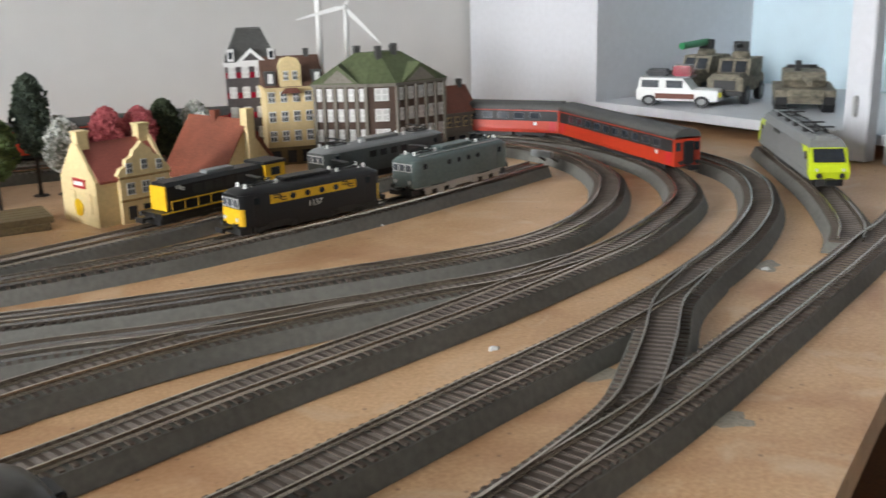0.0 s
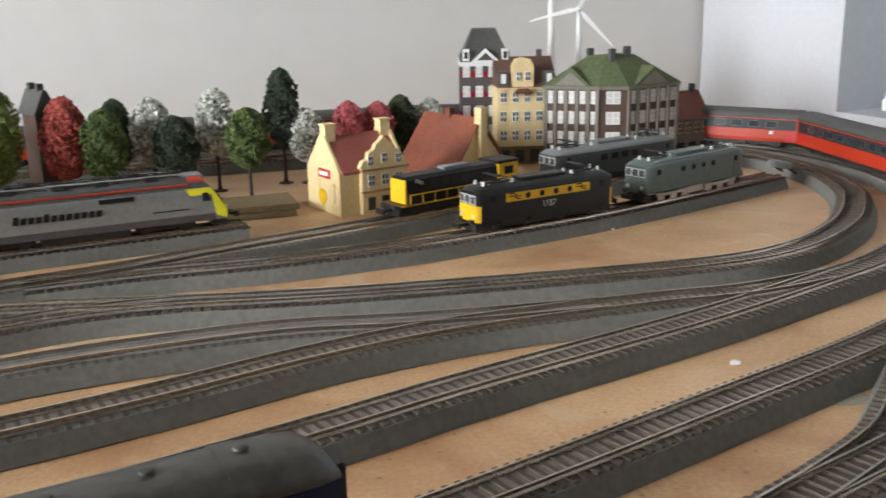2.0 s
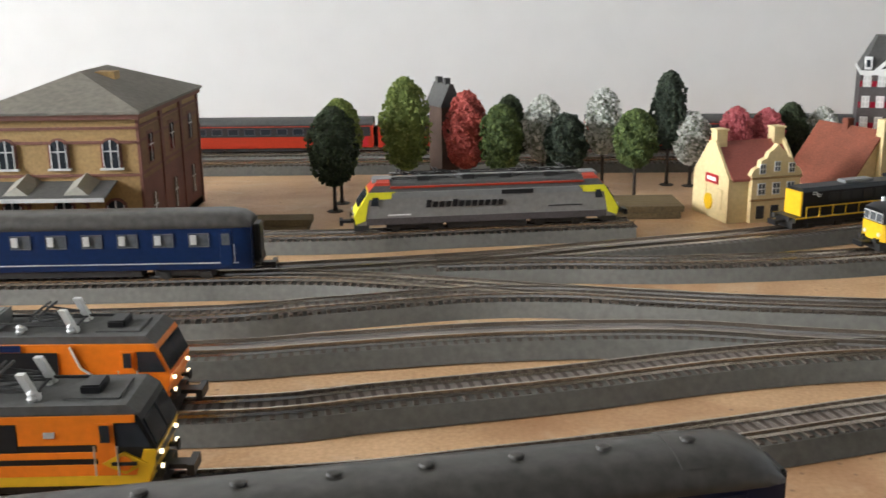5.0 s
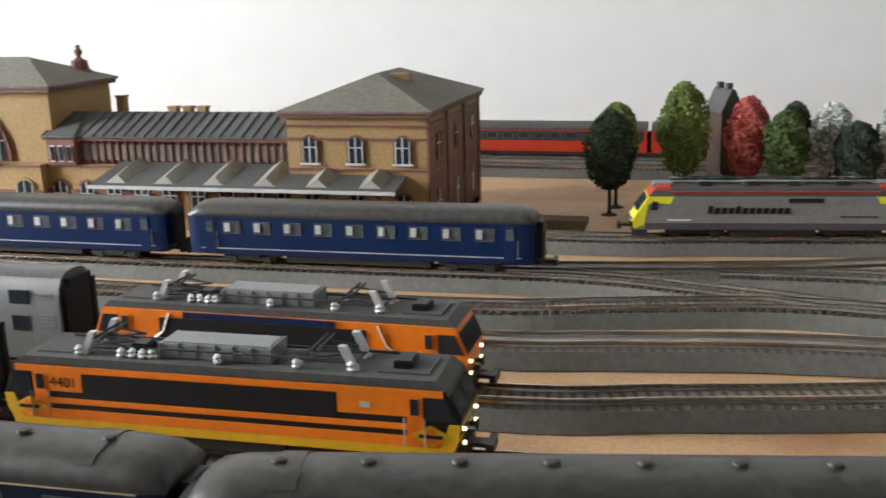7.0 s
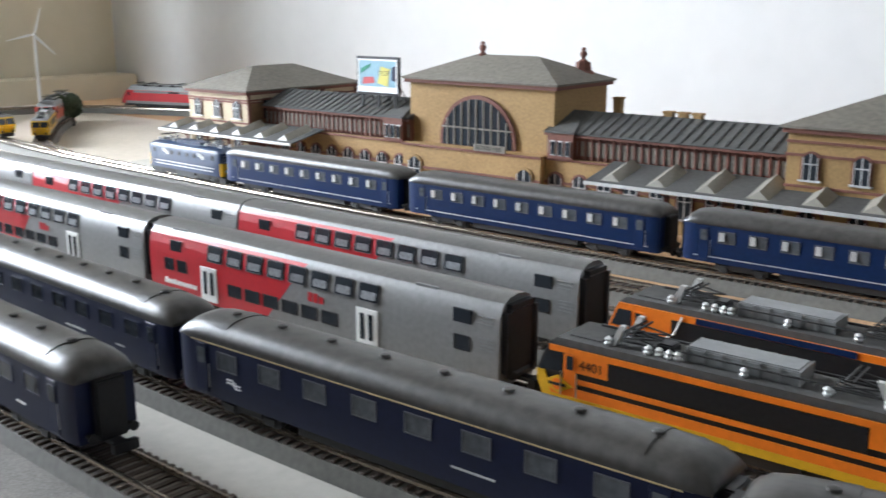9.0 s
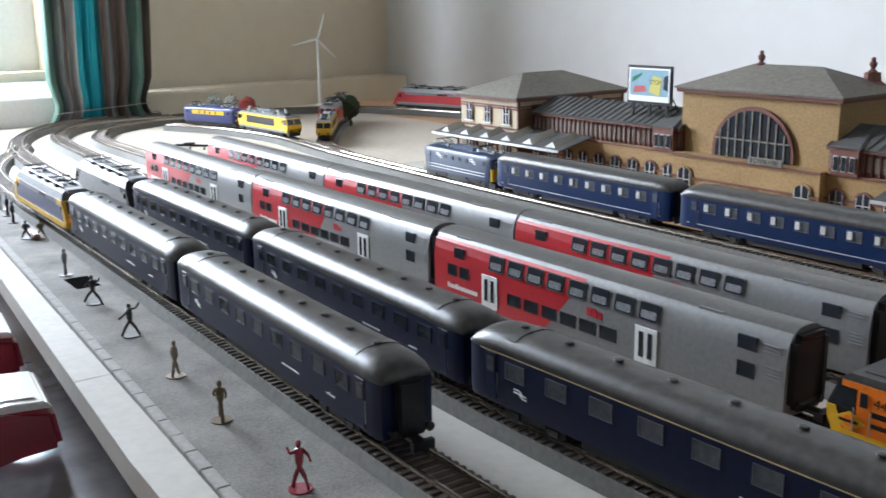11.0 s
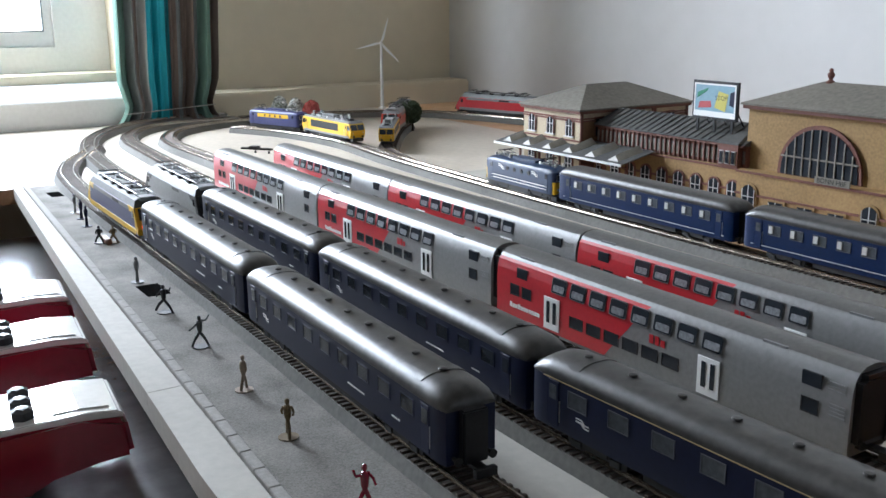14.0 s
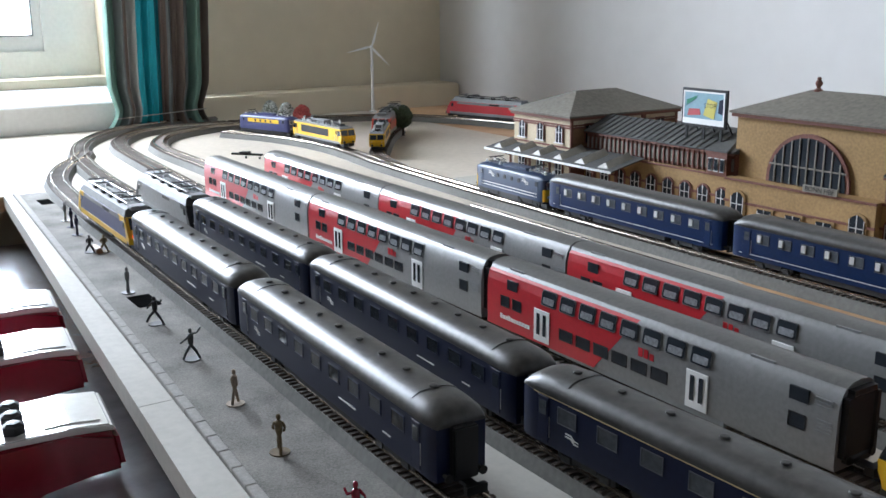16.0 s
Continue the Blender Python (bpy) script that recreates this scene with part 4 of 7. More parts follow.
def box_loco(label, upper, lower, roof, L=0.200, noses="yellow", style="orange", number=None, group="angular electric locomotives"):
    """Angular electric locomotive with broken noses, grey roof equipment and side louvres."""
    t = thing("electric_locomotive", label, "locomotive", group)
    h, W = L / 2, 0.0166
    z0, z1, z2 = 0.0085, 0.0370, 0.0405
    side = [(h - 0.0045, z0), (h - 0.0005, 0.0170), (h, 0.0235), (h - 0.0046, 0.0345), (h - 0.0060, z1)]
    out = [(x, z) for x, z in side] + [(-x, z) for x, z in side[::-1]]
    part("body", prism(BM(), out, -W, W, "y"), upper, t)
    rf = [(h - 0.0052, z1), (h - 0.0100, z2), (-h + 0.0100, z2), (-h + 0.0052, z1)]
    part("roof", prism(BM(), rf, -W * 0.93, W * 0.93, "y"), roof, t, "dark grey roof with insulators and resistor boxes")
    for s in (-1, 1):
        y = s * W

        def strip(name, xa, xb, za, zb, m, d=0.0003, lab=""):
            return part(name, boxes((xa, xb, min(y, y + s * d), max(y, y + s * d), za, zb)), m, t, lab)

        strip("louvre_panel", -h * 0.62, h * 0.50, 0.0228 if style == "orange" else 0.0190, 0.0334, "black", 0.0004, "black louvre panel")
        strip("sill", -h + 0.007, h - 0.007, z0, 0.0124, lower, 0.0005)
        if style == "orange":
            strip("orange_stripe", -h + 0.0068, h - 0.0068, 0.0340, 0.0370, "orange", 0.0005)
            strip("orange_line", -h + 0.0200, h - 0.0200, 0.0196, 0.0222, "orange", 0.0005)
            strip("orange_base", -h + 0.006, h - 0.006, 0.0125, 0.0170, "orange", 0.0004)
            for xa, xb in ((-h * 0.80, -h * 0.625), (h * 0.505, h * 0.80)):
                strip("orange_panel", xa, xb, 0.0252, 0.0339, "orange", 0.0003)
            strip("small_emblem", h * 0.60, h * 0.64, 0.0282, 0.0306, "frame", 0.0006)
        if style == "blue":
            strip("blue_band", -h * 0.48, h * 0.34, 0.0338, 0.0370, "royal", 0.0006, "blue band below the roof")
            strip("blue_panel", -h * 0.44, h * 0.44, 0.0128, 0.0214, "navy", 0.0005)
            for k in (-1, 1):
                c = k * h * 0.60
                bm = BM()
                pts = [(c - 0.004 * k, 0.0360), (c, 0.0260), (c + 0.010 * k, 0.0190), (c + 0.026 * k, 0.0185), (c + 0.034 * k, 0.0160)]
                for (xa, za), (xb, zb) in zip(pts, pts[1:]):
                    rod(bm, (xa, y + s * 0.0003, za), (xb, y + s * 0.0003, zb), 0.0006, 5)
                part("white_swoosh", bm, "white", t)
        for k in (-1, 1):
            d = strip("cab_door", k * (h - 0.0185) - 0.0034, k * (h - 0.0185) + 0.0034, 0.0128, 0.0338, upper if style != "orange" else "orange", 0.0005)
            part("door_window", boxes((k * (h - 0.0185) - 0.0018, k * (h - 0.0185) + 0.0018, min(y, y + s * 0.0009), max(y, y + s * 0.0009), 0.0262, 0.0330)), "glass", d)
            w = prism(BM(), [(k * (h - 0.0140), 0.0240), (k * (h - 0.0016), 0.0240), (k * (h - 0.0058), 0.0335), (k * (h - 0.0140), 0.0335)], min(y, y + s * 0.0004), max(y, y + s * 0.0004), "y")
            part("cab_side_window", w, "glass", t)
            for dx in (0.0142, 0.0228):
                part("handrail", rod(BM(), (k * (h - dx), y + s * 0.0014, 0.013), (k * (h - dx), y + s * 0.0014, 0.0250), 0.0004, 5), "steel", t)
            if style == "orange":
                part("nose_side", prism(BM(), [(k * (h - 0.0045), z0), (k * (h - 0.0005), 0.0170), (k * (h - 0.0001), 0.0230), (k * (h - 0.0045), 0.0230), (k * (h - 0.0080), 0.0125), (k * (h - 0.0085), z0)], min(y, y + s * 0.0006), max(y, y + s * 0.0006), "y"), "yellow", t)
                c = k * (h - 0.0120)
                rh = part("diamond", prism(BM(), [(c - 0.0085, 0.0176), (c, 0.0130), (c + 0.0085, 0.0176), (c, 0.0222)], min(y, y + s * 0.0009), max(y, y + s * 0.0009), "y"), "yellow", t, "yellow and orange lozenge mark")
                part("dark_stripe", boxes((c - 0.0048, c + 0.0048, min(y, y + s * 0.0014), max(y, y + s * 0.0014), 0.0169, 0.0183)), "black", rh)
                dot = BM()
                rod(dot, (c, y + s * 0.0008, 0.0176), (c, y + s * 0.0012, 0.0176), 0.0030, 14)
                part("orange_dot", dot, "orange", rh)
        if number:
            text_on(t, number, s * h * 0.71, 0.0294, 0.0066, y, s, "black")
    for s in (-1, 1):
        x = s * h
        n = prism(BM(), [(y, z) for y, z in ((-W * 1.01, z0), (W * 1.01, z0), (W * 1.01, 0.0222), (-W * 1.01, 0.0222))], lambda v: s * (h - 0.004), lambda v: s * (h + 0.0004 - max(0, (0.0170 - v)) * 0.45))
        part("nose_panel", n, noses, t, "bright cab front below the windscreen")
        ws = BM()
        a, b = Vector((s * (h - 0.0002), 0, 0.0240)), Vector((s * (h - 0.0045), 0, 0.0342))
        o = Vector((s * 0.0006, 0, 0.0004))
        for y0, y1 in ((-W * 0.9, -0.0008), (0.0008, W * 0.9)):
            q = [a + Vector((0, y0, 0)), a + Vector((0, y1, 0)), b + Vector((0, y1, 0)), b + Vector((0, y0, 0))]
            loft(ws, [q, [p + o for p in q]])
        part("windscreen", ws, "glass", t)
        for y in (-0.0115, 0.0115):
            for z in (0.0195, 0.0135):
                part("headlamp", rod(BM(), (x, y, z), (x + s * 0.0012, y, z), 0.0009, 10), "lampw" if s > 0 and style in ("orange", "blue") else "frame", t, "small lit headlamp" if s > 0 and style in ("orange", "blue") else "")
        buffers(t, x - s * 0.003, s)
        end_steps(t, h, s)
    for x, k in ((-h * 0.52, 1), (h * 0.44, -1)):
        pantograph(t, x, z2 + 0.0012, 0.0070)
        for yy in (-0.009, 0.009):
            part("end_horn", prism(BM(), [(x - k * 0.014, z2), (x - k * 0.011, z2), (x - k * 0.006, z2 + 0.0105), (x - k * 0.009, z2 + 0.0105)], yy - 0.0016, yy + 0.0016, "y"), "frame", t, "pale pantograph end horn")
    part("cable_duct", rod(BM(), (-h * 0.80, 0.009, z2 + 0.002), (h * 0.70, 0.009, z2 + 0.002), 0.0007, 6), "black", t)
    part("busbar", rod(BM(), (-h * 0.34, -0.0104, z2 + 0.0046), (h * 0.50, -0.0104, z2 + 0.0046), 0.0005, 5), "dark", t)
    part("breaker_box", softbox(-h * 0.44, -h * 0.36, -0.007, 0.002, z2, z2 + 0.0050, 0.0008), "black", t)
    rb = part("resistor_box", softbox(-h * 0.29, h * 0.20, -0.0085, 0.0085, z2, z2 + 0.0066, 0.0006), "midgrey", t, "pale grey panelled roof box")
    for i in range(7):
        xx = -h * 0.29 + i * h * 0.49 / 6
        part("rib", boxes((xx - 0.0004, xx + 0.0004, -0.0090, 0.0090, z2 + 0.0003, z2 + 0.0068)), "silver", rb)
    part("box_lid", boxes((-h * 0.28, h * 0.19, -0.0070, 0.0070, z2 + 0.0066, z2 + 0.0072)), "midgrey", rb)
    insulator_row(t, [(-h * 0.66, -0.0105), (-h * 0.46, -0.0108), (-h * 0.41, -0.0104), (-h * 0.36, -0.0108), (-h * 0.32, -0.0104), (-h * 0.02, -0.0112), (h * 0.32, -0.0108), (h * 0.55, -0.0105)], z2)
    for xa, xb in ((-h + 0.014, -h * 0.70), (h * 0.66, h - 0.014)):
        part("roof_walk", boxes((xa, xb, -0.010, 0.010, z2, z2 + 0.0008)), "slate", t)
    part("horn_box", softbox(h - 0.030, h - 0.022, -0.006, 0.006, z2 - 0.001, z2 + 0.004, 0.0006), "black", t)
    part("underframe", boxes((-h * 0.26, h * 0.26, -W * 0.88, W * 0.88, 0.0028, 0.0086)), "dark", t)
    running_gear(t, (-h + 0.050, h - 0.050), 0.034)
    return t


def modern_loco(label, side, nose, roof, lower="midgrey", L=0.216, words=None, red_roof=False, tail=False, group="modern electric locomotives", H=0.0435):
    """Smooth modern locomotive with sloping noses and open roof gear."""
    t = thing("electric_locomotive", label, "locomotive", group)
    h, W = L / 2, 0.0168
    z0, z1 = 0.0080, H - 0.0085
    out = [(h - 0.002, z0), (h, 0.0150), (h - 0.004, 0.0220), (h - 0.0125, z1), (-h + 0.0125, z1), (-h + 0.004, 0.0220), (-h, 0.0150), (-h + 0.002, z0)]
    part("body", prism(BM(), out, -W, W, "y"), side, t)
    hood = [(-W * 0.99, z1), (W * 0.99, z1), (W * 0.80, H - 0.002), (W * 0.5, H), (-W * 0.5, H), (-W * 0.80, H - 0.002)]
    part("roof_hood", prism(BM(), hood, lambda v: -h + 0.0125 + (v - z1) * 0.9, lambda v: h - 0.0125 - (v - z1) * 0.9), roof, t, "roof with raised side cowls")
    if red_roof:
        for s in (-1, 1):
            c = [(-W * 0.93, z1 + 0.0003), (W * 0.93, z1 + 0.0003), (W * 0.80, H - 0.0012), (W * 0.5, H + 0.0006), (-W * 0.5, H + 0.0006), (-W * 0.80, H - 0.0012)]
            a0, a1 = sorted((s * (h - 0.030), s * (h - 0.0118)))
            part("red_cowl", prism(BM(), c, (lambda v: a0) if s > 0 else (lambda v: a0 + (v - z1) * 0.9), (lambda v: a1 - (v - z1) * 0.9) if s > 0 else (lambda v: a1)), "red", t, "bright red roof cowl")
        for y in (-W * 0.90, W * 0.90):
            part("red_trim", boxes((-h + 0.03, h - 0.03, y - 0.0012, y + 0.0012, H - 0.0056, H - 0.0042)), "red", t)
    for s in (-1, 1):
        y = s * W
        part("skirt", boxes((-h + 0.010, h - 0.010, min(y, y + s * 0.0004), max(y, y + s * 0.0004), z0, 0.0135)), lower, t)
        part("grille_band", boxes((-h * 0.72, h * 0.72, min(y, y + s * 0.0004), max(y, y + s * 0.0004), z1 - 0.0050, z1 - 0.0006)), "midgrey", t)
        part("dark_louvre", boxes((h * 0.10, h * 0.34, min(y, y + s * 0.0007), max(y, y + s * 0.0007), z1 - 0.0046, z1 - 0.0010)), "black", t)
        for k in (-1, 1):
            P = [(k * (h + 0.0002), 0.0150), (k * (h - 0.004), 0.0222), (k * (h - 0.0127), z1 + 0.0002), (k * (h - 0.034), z1 + 0.0002), (k * (h - 0.030), z1 - 0.0055), (k * (h - 0.0125), z1 - 0.0055), (k * (h - 0.009), z0 + 0.004), (k * (h - 0.001), z0 + 0.001)]
            part("nose_stripe", prism(BM(), P, min(y * 0.97, y + s * 0.0004), max(y * 0.97, y + s * 0.0004), "y"), nose, t, "bright slanting nose panel")
            part("cab_side_window", prism(BM(), [(k * (h - 0.020), 0.0242), (k * (h - 0.0135), 0.0242), (k * (h - 0.0155), 0.0312), (k * (h - 0.020), 0.0312)], min(y, y + s * 0.0006), max(y, y + s * 0.0006), "y"), "glass", t)
        if words:
            word_blocks(t, 12, -h * 0.18, 0.0240, 0.0088, y + s * 0.0002, s, "black")
            part("small_bar", boxes((-h * 0.75, -h * 0.58, min(y, y + s * 0.0004), max(y, y + s * 0.0004), 0.0155, 0.0164)), "white", t)
            part("small_bar", boxes((h * 0.46, h * 0.72, min(y, y + s * 0.0004), max(y, y + s * 0.0004), 0.0185, 0.0194)), "black", t)
    for s in (-1, 1):
        f = prism(BM(), [(-W * 0.985, z0), (W * 0.985, z0), (W * 0.985, 0.0150), (W * 0.985, 0.0222), (W * 0.95, z1), (-W * 0.95, z1), (-W * 0.985, 0.0222), (-W * 0.985, 0.0150)], lambda v: s * (h - 0.016), lambda v: s * (h + 0.0005 - (0.002 * max(0, (0.015 - v)) / 0.007 if v < 0.015 else (v - 0.015) * 0.57 if v < 0.0221 else 0.004 + (v - 0.022) * 8.5e-3 / (z1 - 0.022))))
        part("nose_panel", f, nose, t, "bright cab front")
        a, b = Vector((s * (h - 0.0035), 0, 0.0230)), Vector((s * (h - 0.0115), 0, z1 - 0.0012))
        q = [a + Vector((0, -W * 0.82, 0)), a + Vector((0, W * 0.82, 0)), b + Vector((0, W * 0.78, 0)), b + Vector((0, -W * 0.78, 0))]
        part("windscreen", loft(BM(), [q, [p + Vector((s * 0.0008, 0, 0.0005)) for p in q]]), "glass", t)
        for y in (-0.0115, 0.0115):
            lit = tail and s > 0
            part("headlamp", rod(BM(), (s * h, y, 0.0170), (s * (h + 0.0012), y, 0.0170), 0.0015, 10), TAILRED if lit else "frame", t, "glowing red tail lamp" if lit else "")
        buffers(t, s * (h - 0.002), s)
        end_steps(t, h, s)
    roof_gear(t, (-h * 0.62, -h * 0.34, h * 0.34, h * 0.62), H - 0.001)
    insulator_row(t, [(x * h, y) for x in (-0.5, -0.2, 0.0, 0.2, 0.5) for y in (-0.005, 0.005)], H - 0.001, "midgrey")
    part("roof_box", softbox(-0.022, 0.022, -0.007, 0.007, H - 0.001, H + 0.0025, 0.0006), roof, t)
    for y in (-0.0085, 0.0085):
        part("busbar", rod(BM(), (-h * 0.72, y, H + 0.0030), (h * 0.72, y, H + 0.0030), 0.0006, 5), "steel", t)
        part("cable", rod(BM(), (-h * 0.55, y * 0.4, H + 0.0044), (h * 0.55, y * 0.6, H + 0.0034), 0.0005, 5), "dark", t)
        for x in (-h * 0.48, -h * 0.14, h * 0.14, h * 0.48):
            part("equipment_box", softbox(x - 0.0050, x + 0.0050, y - 0.0022, y + 0.0022, H - 0.0012, H + 0.0030, 0.0005), "dark", t)
    for x in (-h * 0.78, h * 0.78):
        part("air_unit", softbox(x - 0.0085, x + 0.0085, -0.0090, 0.0090, H - 0.0030, H + 0.0012, 0.0010), "midgrey", t)
    part("underframe", boxes((-h * 0.3, h * 0.3, -W * 0.9, W * 0.9, 0.0028, 0.0082)), "dark", t)
    running_gear(t, (-h + 0.050, h - 0.050), 0.032)
    return t


TAILRED = glow("lit_tail_lamp", (1.0, 0.08, 0.03), 4)


def hood_diesel(label, L=0.160):
    """Black and yellow diesel with a long hood, walkway rails and a cab."""
    t = thing("diesel_locomotive", label, "locomotive", "siding locomotives")
    h = L / 2
    part("frame", boxes((-h, h, -0.0160, 0.0160, 0.0085, 0.0130)), "black", t)
    hood = [(-0.0125, 0.013), (0.0125, 0.013), (0.0125, 0.036), (0.009, 0.0395), (-0.009, 0.0395), (-0.0125, 0.036)]
    part("hood", prism(BM(), hood, -h + 0.010, h - 0.034), "black", t, "long black hood")
    part("hood_front", softbox(-h + 0.0085, -h + 0.0105, -0.0118, 0.0118, 0.0135, 0.0365, 0.0004), "yellow", t, "yellow hood front")
    part("cab", softbox(h - 0.034, h - 0.006, -0.0150, 0.0150, 0.013, 0.0385, 0.0008), "yellow", t, "yellow cab with dark windows")
    part("cab_roof", softbox(h - 0.036, h - 0.004, -0.0156, 0.0156, 0.0385, 0.0415, 0.001), "black", t)
    for s in (-1, 1):
        ring_window(t, h - 0.020, 0.031, 0.012, 0.008, s * 0.0150, s, "black", "glass", "cab_window")
        part("walkway_stripe", boxes((-h, h, min(s * 0.0160, s * 0.0164), max(s * 0.0160, s * 0.0164), 0.0122, 0.0134)), "yellow", t)
        rr = BM()
        for i in range(8):
            x = -h + 0.012 + i * (L - 0.055) / 7
            rod(rr, (x, s * 0.0155, 0.0134), (x, s * 0.0155, 0.0225), 0.0005, 5)
        rod(rr, (-h + 0.012, s * 0.0155, 0.0225), (h - 0.043, s * 0.0155, 0.0225), 0.0006, 5)
        part("handrail", rr, "yellow", t, "thin yellow walkway railing")
        emblem(t, -h + 0.025, 0.033, 0.005, s * 0.0126, s, "white")
        for i in range(6):
            x = -h + 0.045 + i * 0.013
            part("grille", boxes((x - 0.005, x + 0.005, min(s * 0.0125, s * 0.0129), max(s * 0.0125, s * 0.0129), 0.026, 0.034)), "dark", t)
    part("exhaust_box", softbox(-0.018, 0.016, -0.006, 0.006, 0.0392, 0.0425, 0.0008), "midgrey", t)
    for s in (-1, 1):
        buffers(t, s * h, s)
        end_steps(t, h, s)
    part("tank", softbox(-0.022, 0.022, -0.014, 0.014, 0.003, 0.0086, 0.002), "black", t)
    running_gear(t, (-h + 0.036, h - 0.036), 0.032)
    return t


SMALL = Matrix.Diagonal((0.88, 0.88, 0.88, 1))
round_loco("black and yellow electric locomotive with number 1137", "black", "black", band="yellow", nose="yellow", number="1137", logo="black").matrix_basis = on_track("long_siding", 0.511) @ SMALL
round_loco("weathered grey-green electric locomotive with portholes", "greygreen", "greygreen", skirt="steel").matrix_basis = on_track("long_siding", 0.683) @ SMALL
round_loco("dark grey streamlined electric locomotive behind the others", "darkgreen", "midgrey", L=0.185, portholes=False).matrix_basis = on_track("hood_siding", 0.651) @ SMALL
hood_diesel("black and yellow hooded diesel locomotive on a siding").matrix_basis = on_track("hood_siding", 0.464) @ SMALL
round_loco("blue electric locomotive with white lines and yellow front", "blue", "blue", nose="yellow", logo="white", mark="white").matrix_basis = on_track("main", -0.937) @ Matrix.Diagonal((0.955, 1, 1, 1))
box_loco("orange, black and yellow electric locomotive numbered 4401", "black", "yellow", "slate", number="4401", L=0.207).matrix_basis = on_track("third", -0.103) @ LOCO
box_loco("orange and dark blue electric locomotive with white swooshes", "orange", "navy", "slate", noses="orange", style="blue").matrix_basis = on_track("fourth", -0.1115) @ LOCO
far1 = box_loco("yellow and grey electric locomotive by the far curve", "yellow", "midgrey", "midgrey", style="plain", group="yellow locomotives")
far1.matrix_basis = on_track("main", -1.559) @ SMALL
copy_thing(far1, on_track("west_siding", -1.479, 0.837) @ SMALL)
round_loco("violet-blue locomotive with a yellow band by the far curve", "violet", "violet", band="yellow").matrix_basis = on_track("main", -1.730) @ SMALL
modern_loco("crimson electric locomotive heading red coaches along the wall", "crimson", "crimson", "midgrey").matrix_basis = on_track("third", -1.671, 1.212)
modern_loco("red electric locomotive behind a yellow one", "red", "red", "midgrey").matrix_basis = on_track("west_siding", -1.629, 0.945)
modern_loco("silver locomotive with yellow noses and red roof cowls", "warmgrey", "lemon", "slate", lower="charcoal", words=True, red_roof=True, L=0.222).matrix_basis = on_track("depot", 0.154)
modern_loco("lime green and grey electric locomotive near the cupboard", "midgrey", "lime", "midgrey").matrix_basis = on_track("green_siding", 1.002)
modern_loco("blue and yellow electric locomotive with a red tail lamp", "violet", "yellow", "slate", lower="yellow", tail=True).matrix_basis = on_track("platform", -1.052)
modern_loco("pale grey and black electric locomotive heading blue coaches", "silver", "black", "black").matrix_basis = on_track("second", -1.072)


# ---- the station ----
def window_set(parent, x, z, w, h, y, arched=False, surround="brownred", depth=0.0016):
    """A framed station window: surround, pale bars and a dark pane set into the wall."""
    n = 8
    top = [(x + w / 2 * math.cos(math.pi * i / n), z + h / 2 - w / 2 + w / 2 * math.sin(math.pi * i / n)) for i in range(n + 1)] if arched else [(x + w / 2, z + h / 2), (x - w / 2, z + h / 2)]
    ring = [(x - w / 2, z - h / 2), (x + w / 2, z - h / 2)] + top
    k = 1.28
    outer = [(x + (u - x) * k, z + (v - z) * (1 + (k - 1) * w / h)) for u, v in ring]
    s = part("window", prism(BM(), outer, y - depth, y, "y"), surround, parent)
    g = part("pane", prism(BM(), ring, y - depth - 0.0003, y - depth + 0.0002, "y"), "glass", s)
    bars = boxes((x - 0.0005, x + 0.0005, y - depth - 0.0008, y - depth - 0.0003, z - h / 2, z + h / 2), (x - w / 2, x + w / 2, y - depth - 0.0008, y - depth - 0.0003, z + h * 0.08, z + h * 0.08 + 0.0009), (x - w / 2, x - w / 2 + 0.0008, y - depth - 0.0008, y - depth - 0.0003, z - h / 2, z + h * 0.35), (x + w / 2 - 0.0008, x + w / 2, y - depth - 0.0008, y - depth - 0.0003, z - h / 2, z + h * 0.35))
    part("window_grid", bars, "frame", s)
    part("sill", boxes((x - w * 0.7, x + w * 0.7, y - depth - 0.0016, y, z - h / 2 - 0.0016, z - h / 2)), "frame", s)


def hip_roof(parent, x0, x1, y0, y1, z, h, over=0.006, ridge=0.35, m="zinc", deep=False):
    x0, x1, y0, y1 = x0 - over, x1 + over, y0 - over, y1 + over
    cy, rx = (y0 + y1) / 2, (x1 - x0) * (1 - ridge) / 2
    ends = ((x0 + rx, cy, z + h), (x1 - rx, cy, z + h))
    cx, ry = (x0 + x1) / 2, (y1 - y0) * (1 - ridge) / 2
    if deep:
        ends = ((cx, y0 + ry, z + h), (cx, y1 - ry, z + h))
    b = BM()
    v = [b.verts.new(p) for p in ((x0, y0, z), (x1, y0, z), (x1, y1, z), (x0, y1, z), (x0, y0, z + 0.002), (x1, y0, z + 0.002), (x1, y1, z + 0.002), (x0, y1, z + 0.002), *ends)]
    slopes = ((4, 5, 8), (5, 6, 9, 8), (6, 7, 9), (7, 4, 8, 9)) if deep else ((4, 5, 9, 8), (5, 6, 9), (6, 7, 8, 9), (7, 4, 8))
    for f in ((3, 2, 1, 0), (0, 1, 5, 4), (1, 2, 6, 5), (2, 3, 7, 6), (3, 0, 4, 7)) + slopes:
        b.faces.new([v[i] for i in f])
    r = part("roof", b, m, parent)
    part("cornice", boxes((x0 + 0.002, x1 - 0.002, y0 + 0.002, y1 - 0.002, z - 0.004, z - 0.0003)), "brownred", r)
    return r


ST = thing("railway_station", "long ochre brick station with red-brown trim and grey roofs", "station building")
STATION = pose(-0.14, 0.845, 0) @ Matrix.Diagonal((1.054, 1.04, 1.04, 1)) @ pose(0.143, -0.825, 0)
ST.matrix_basis = STATION
FY = 0.825


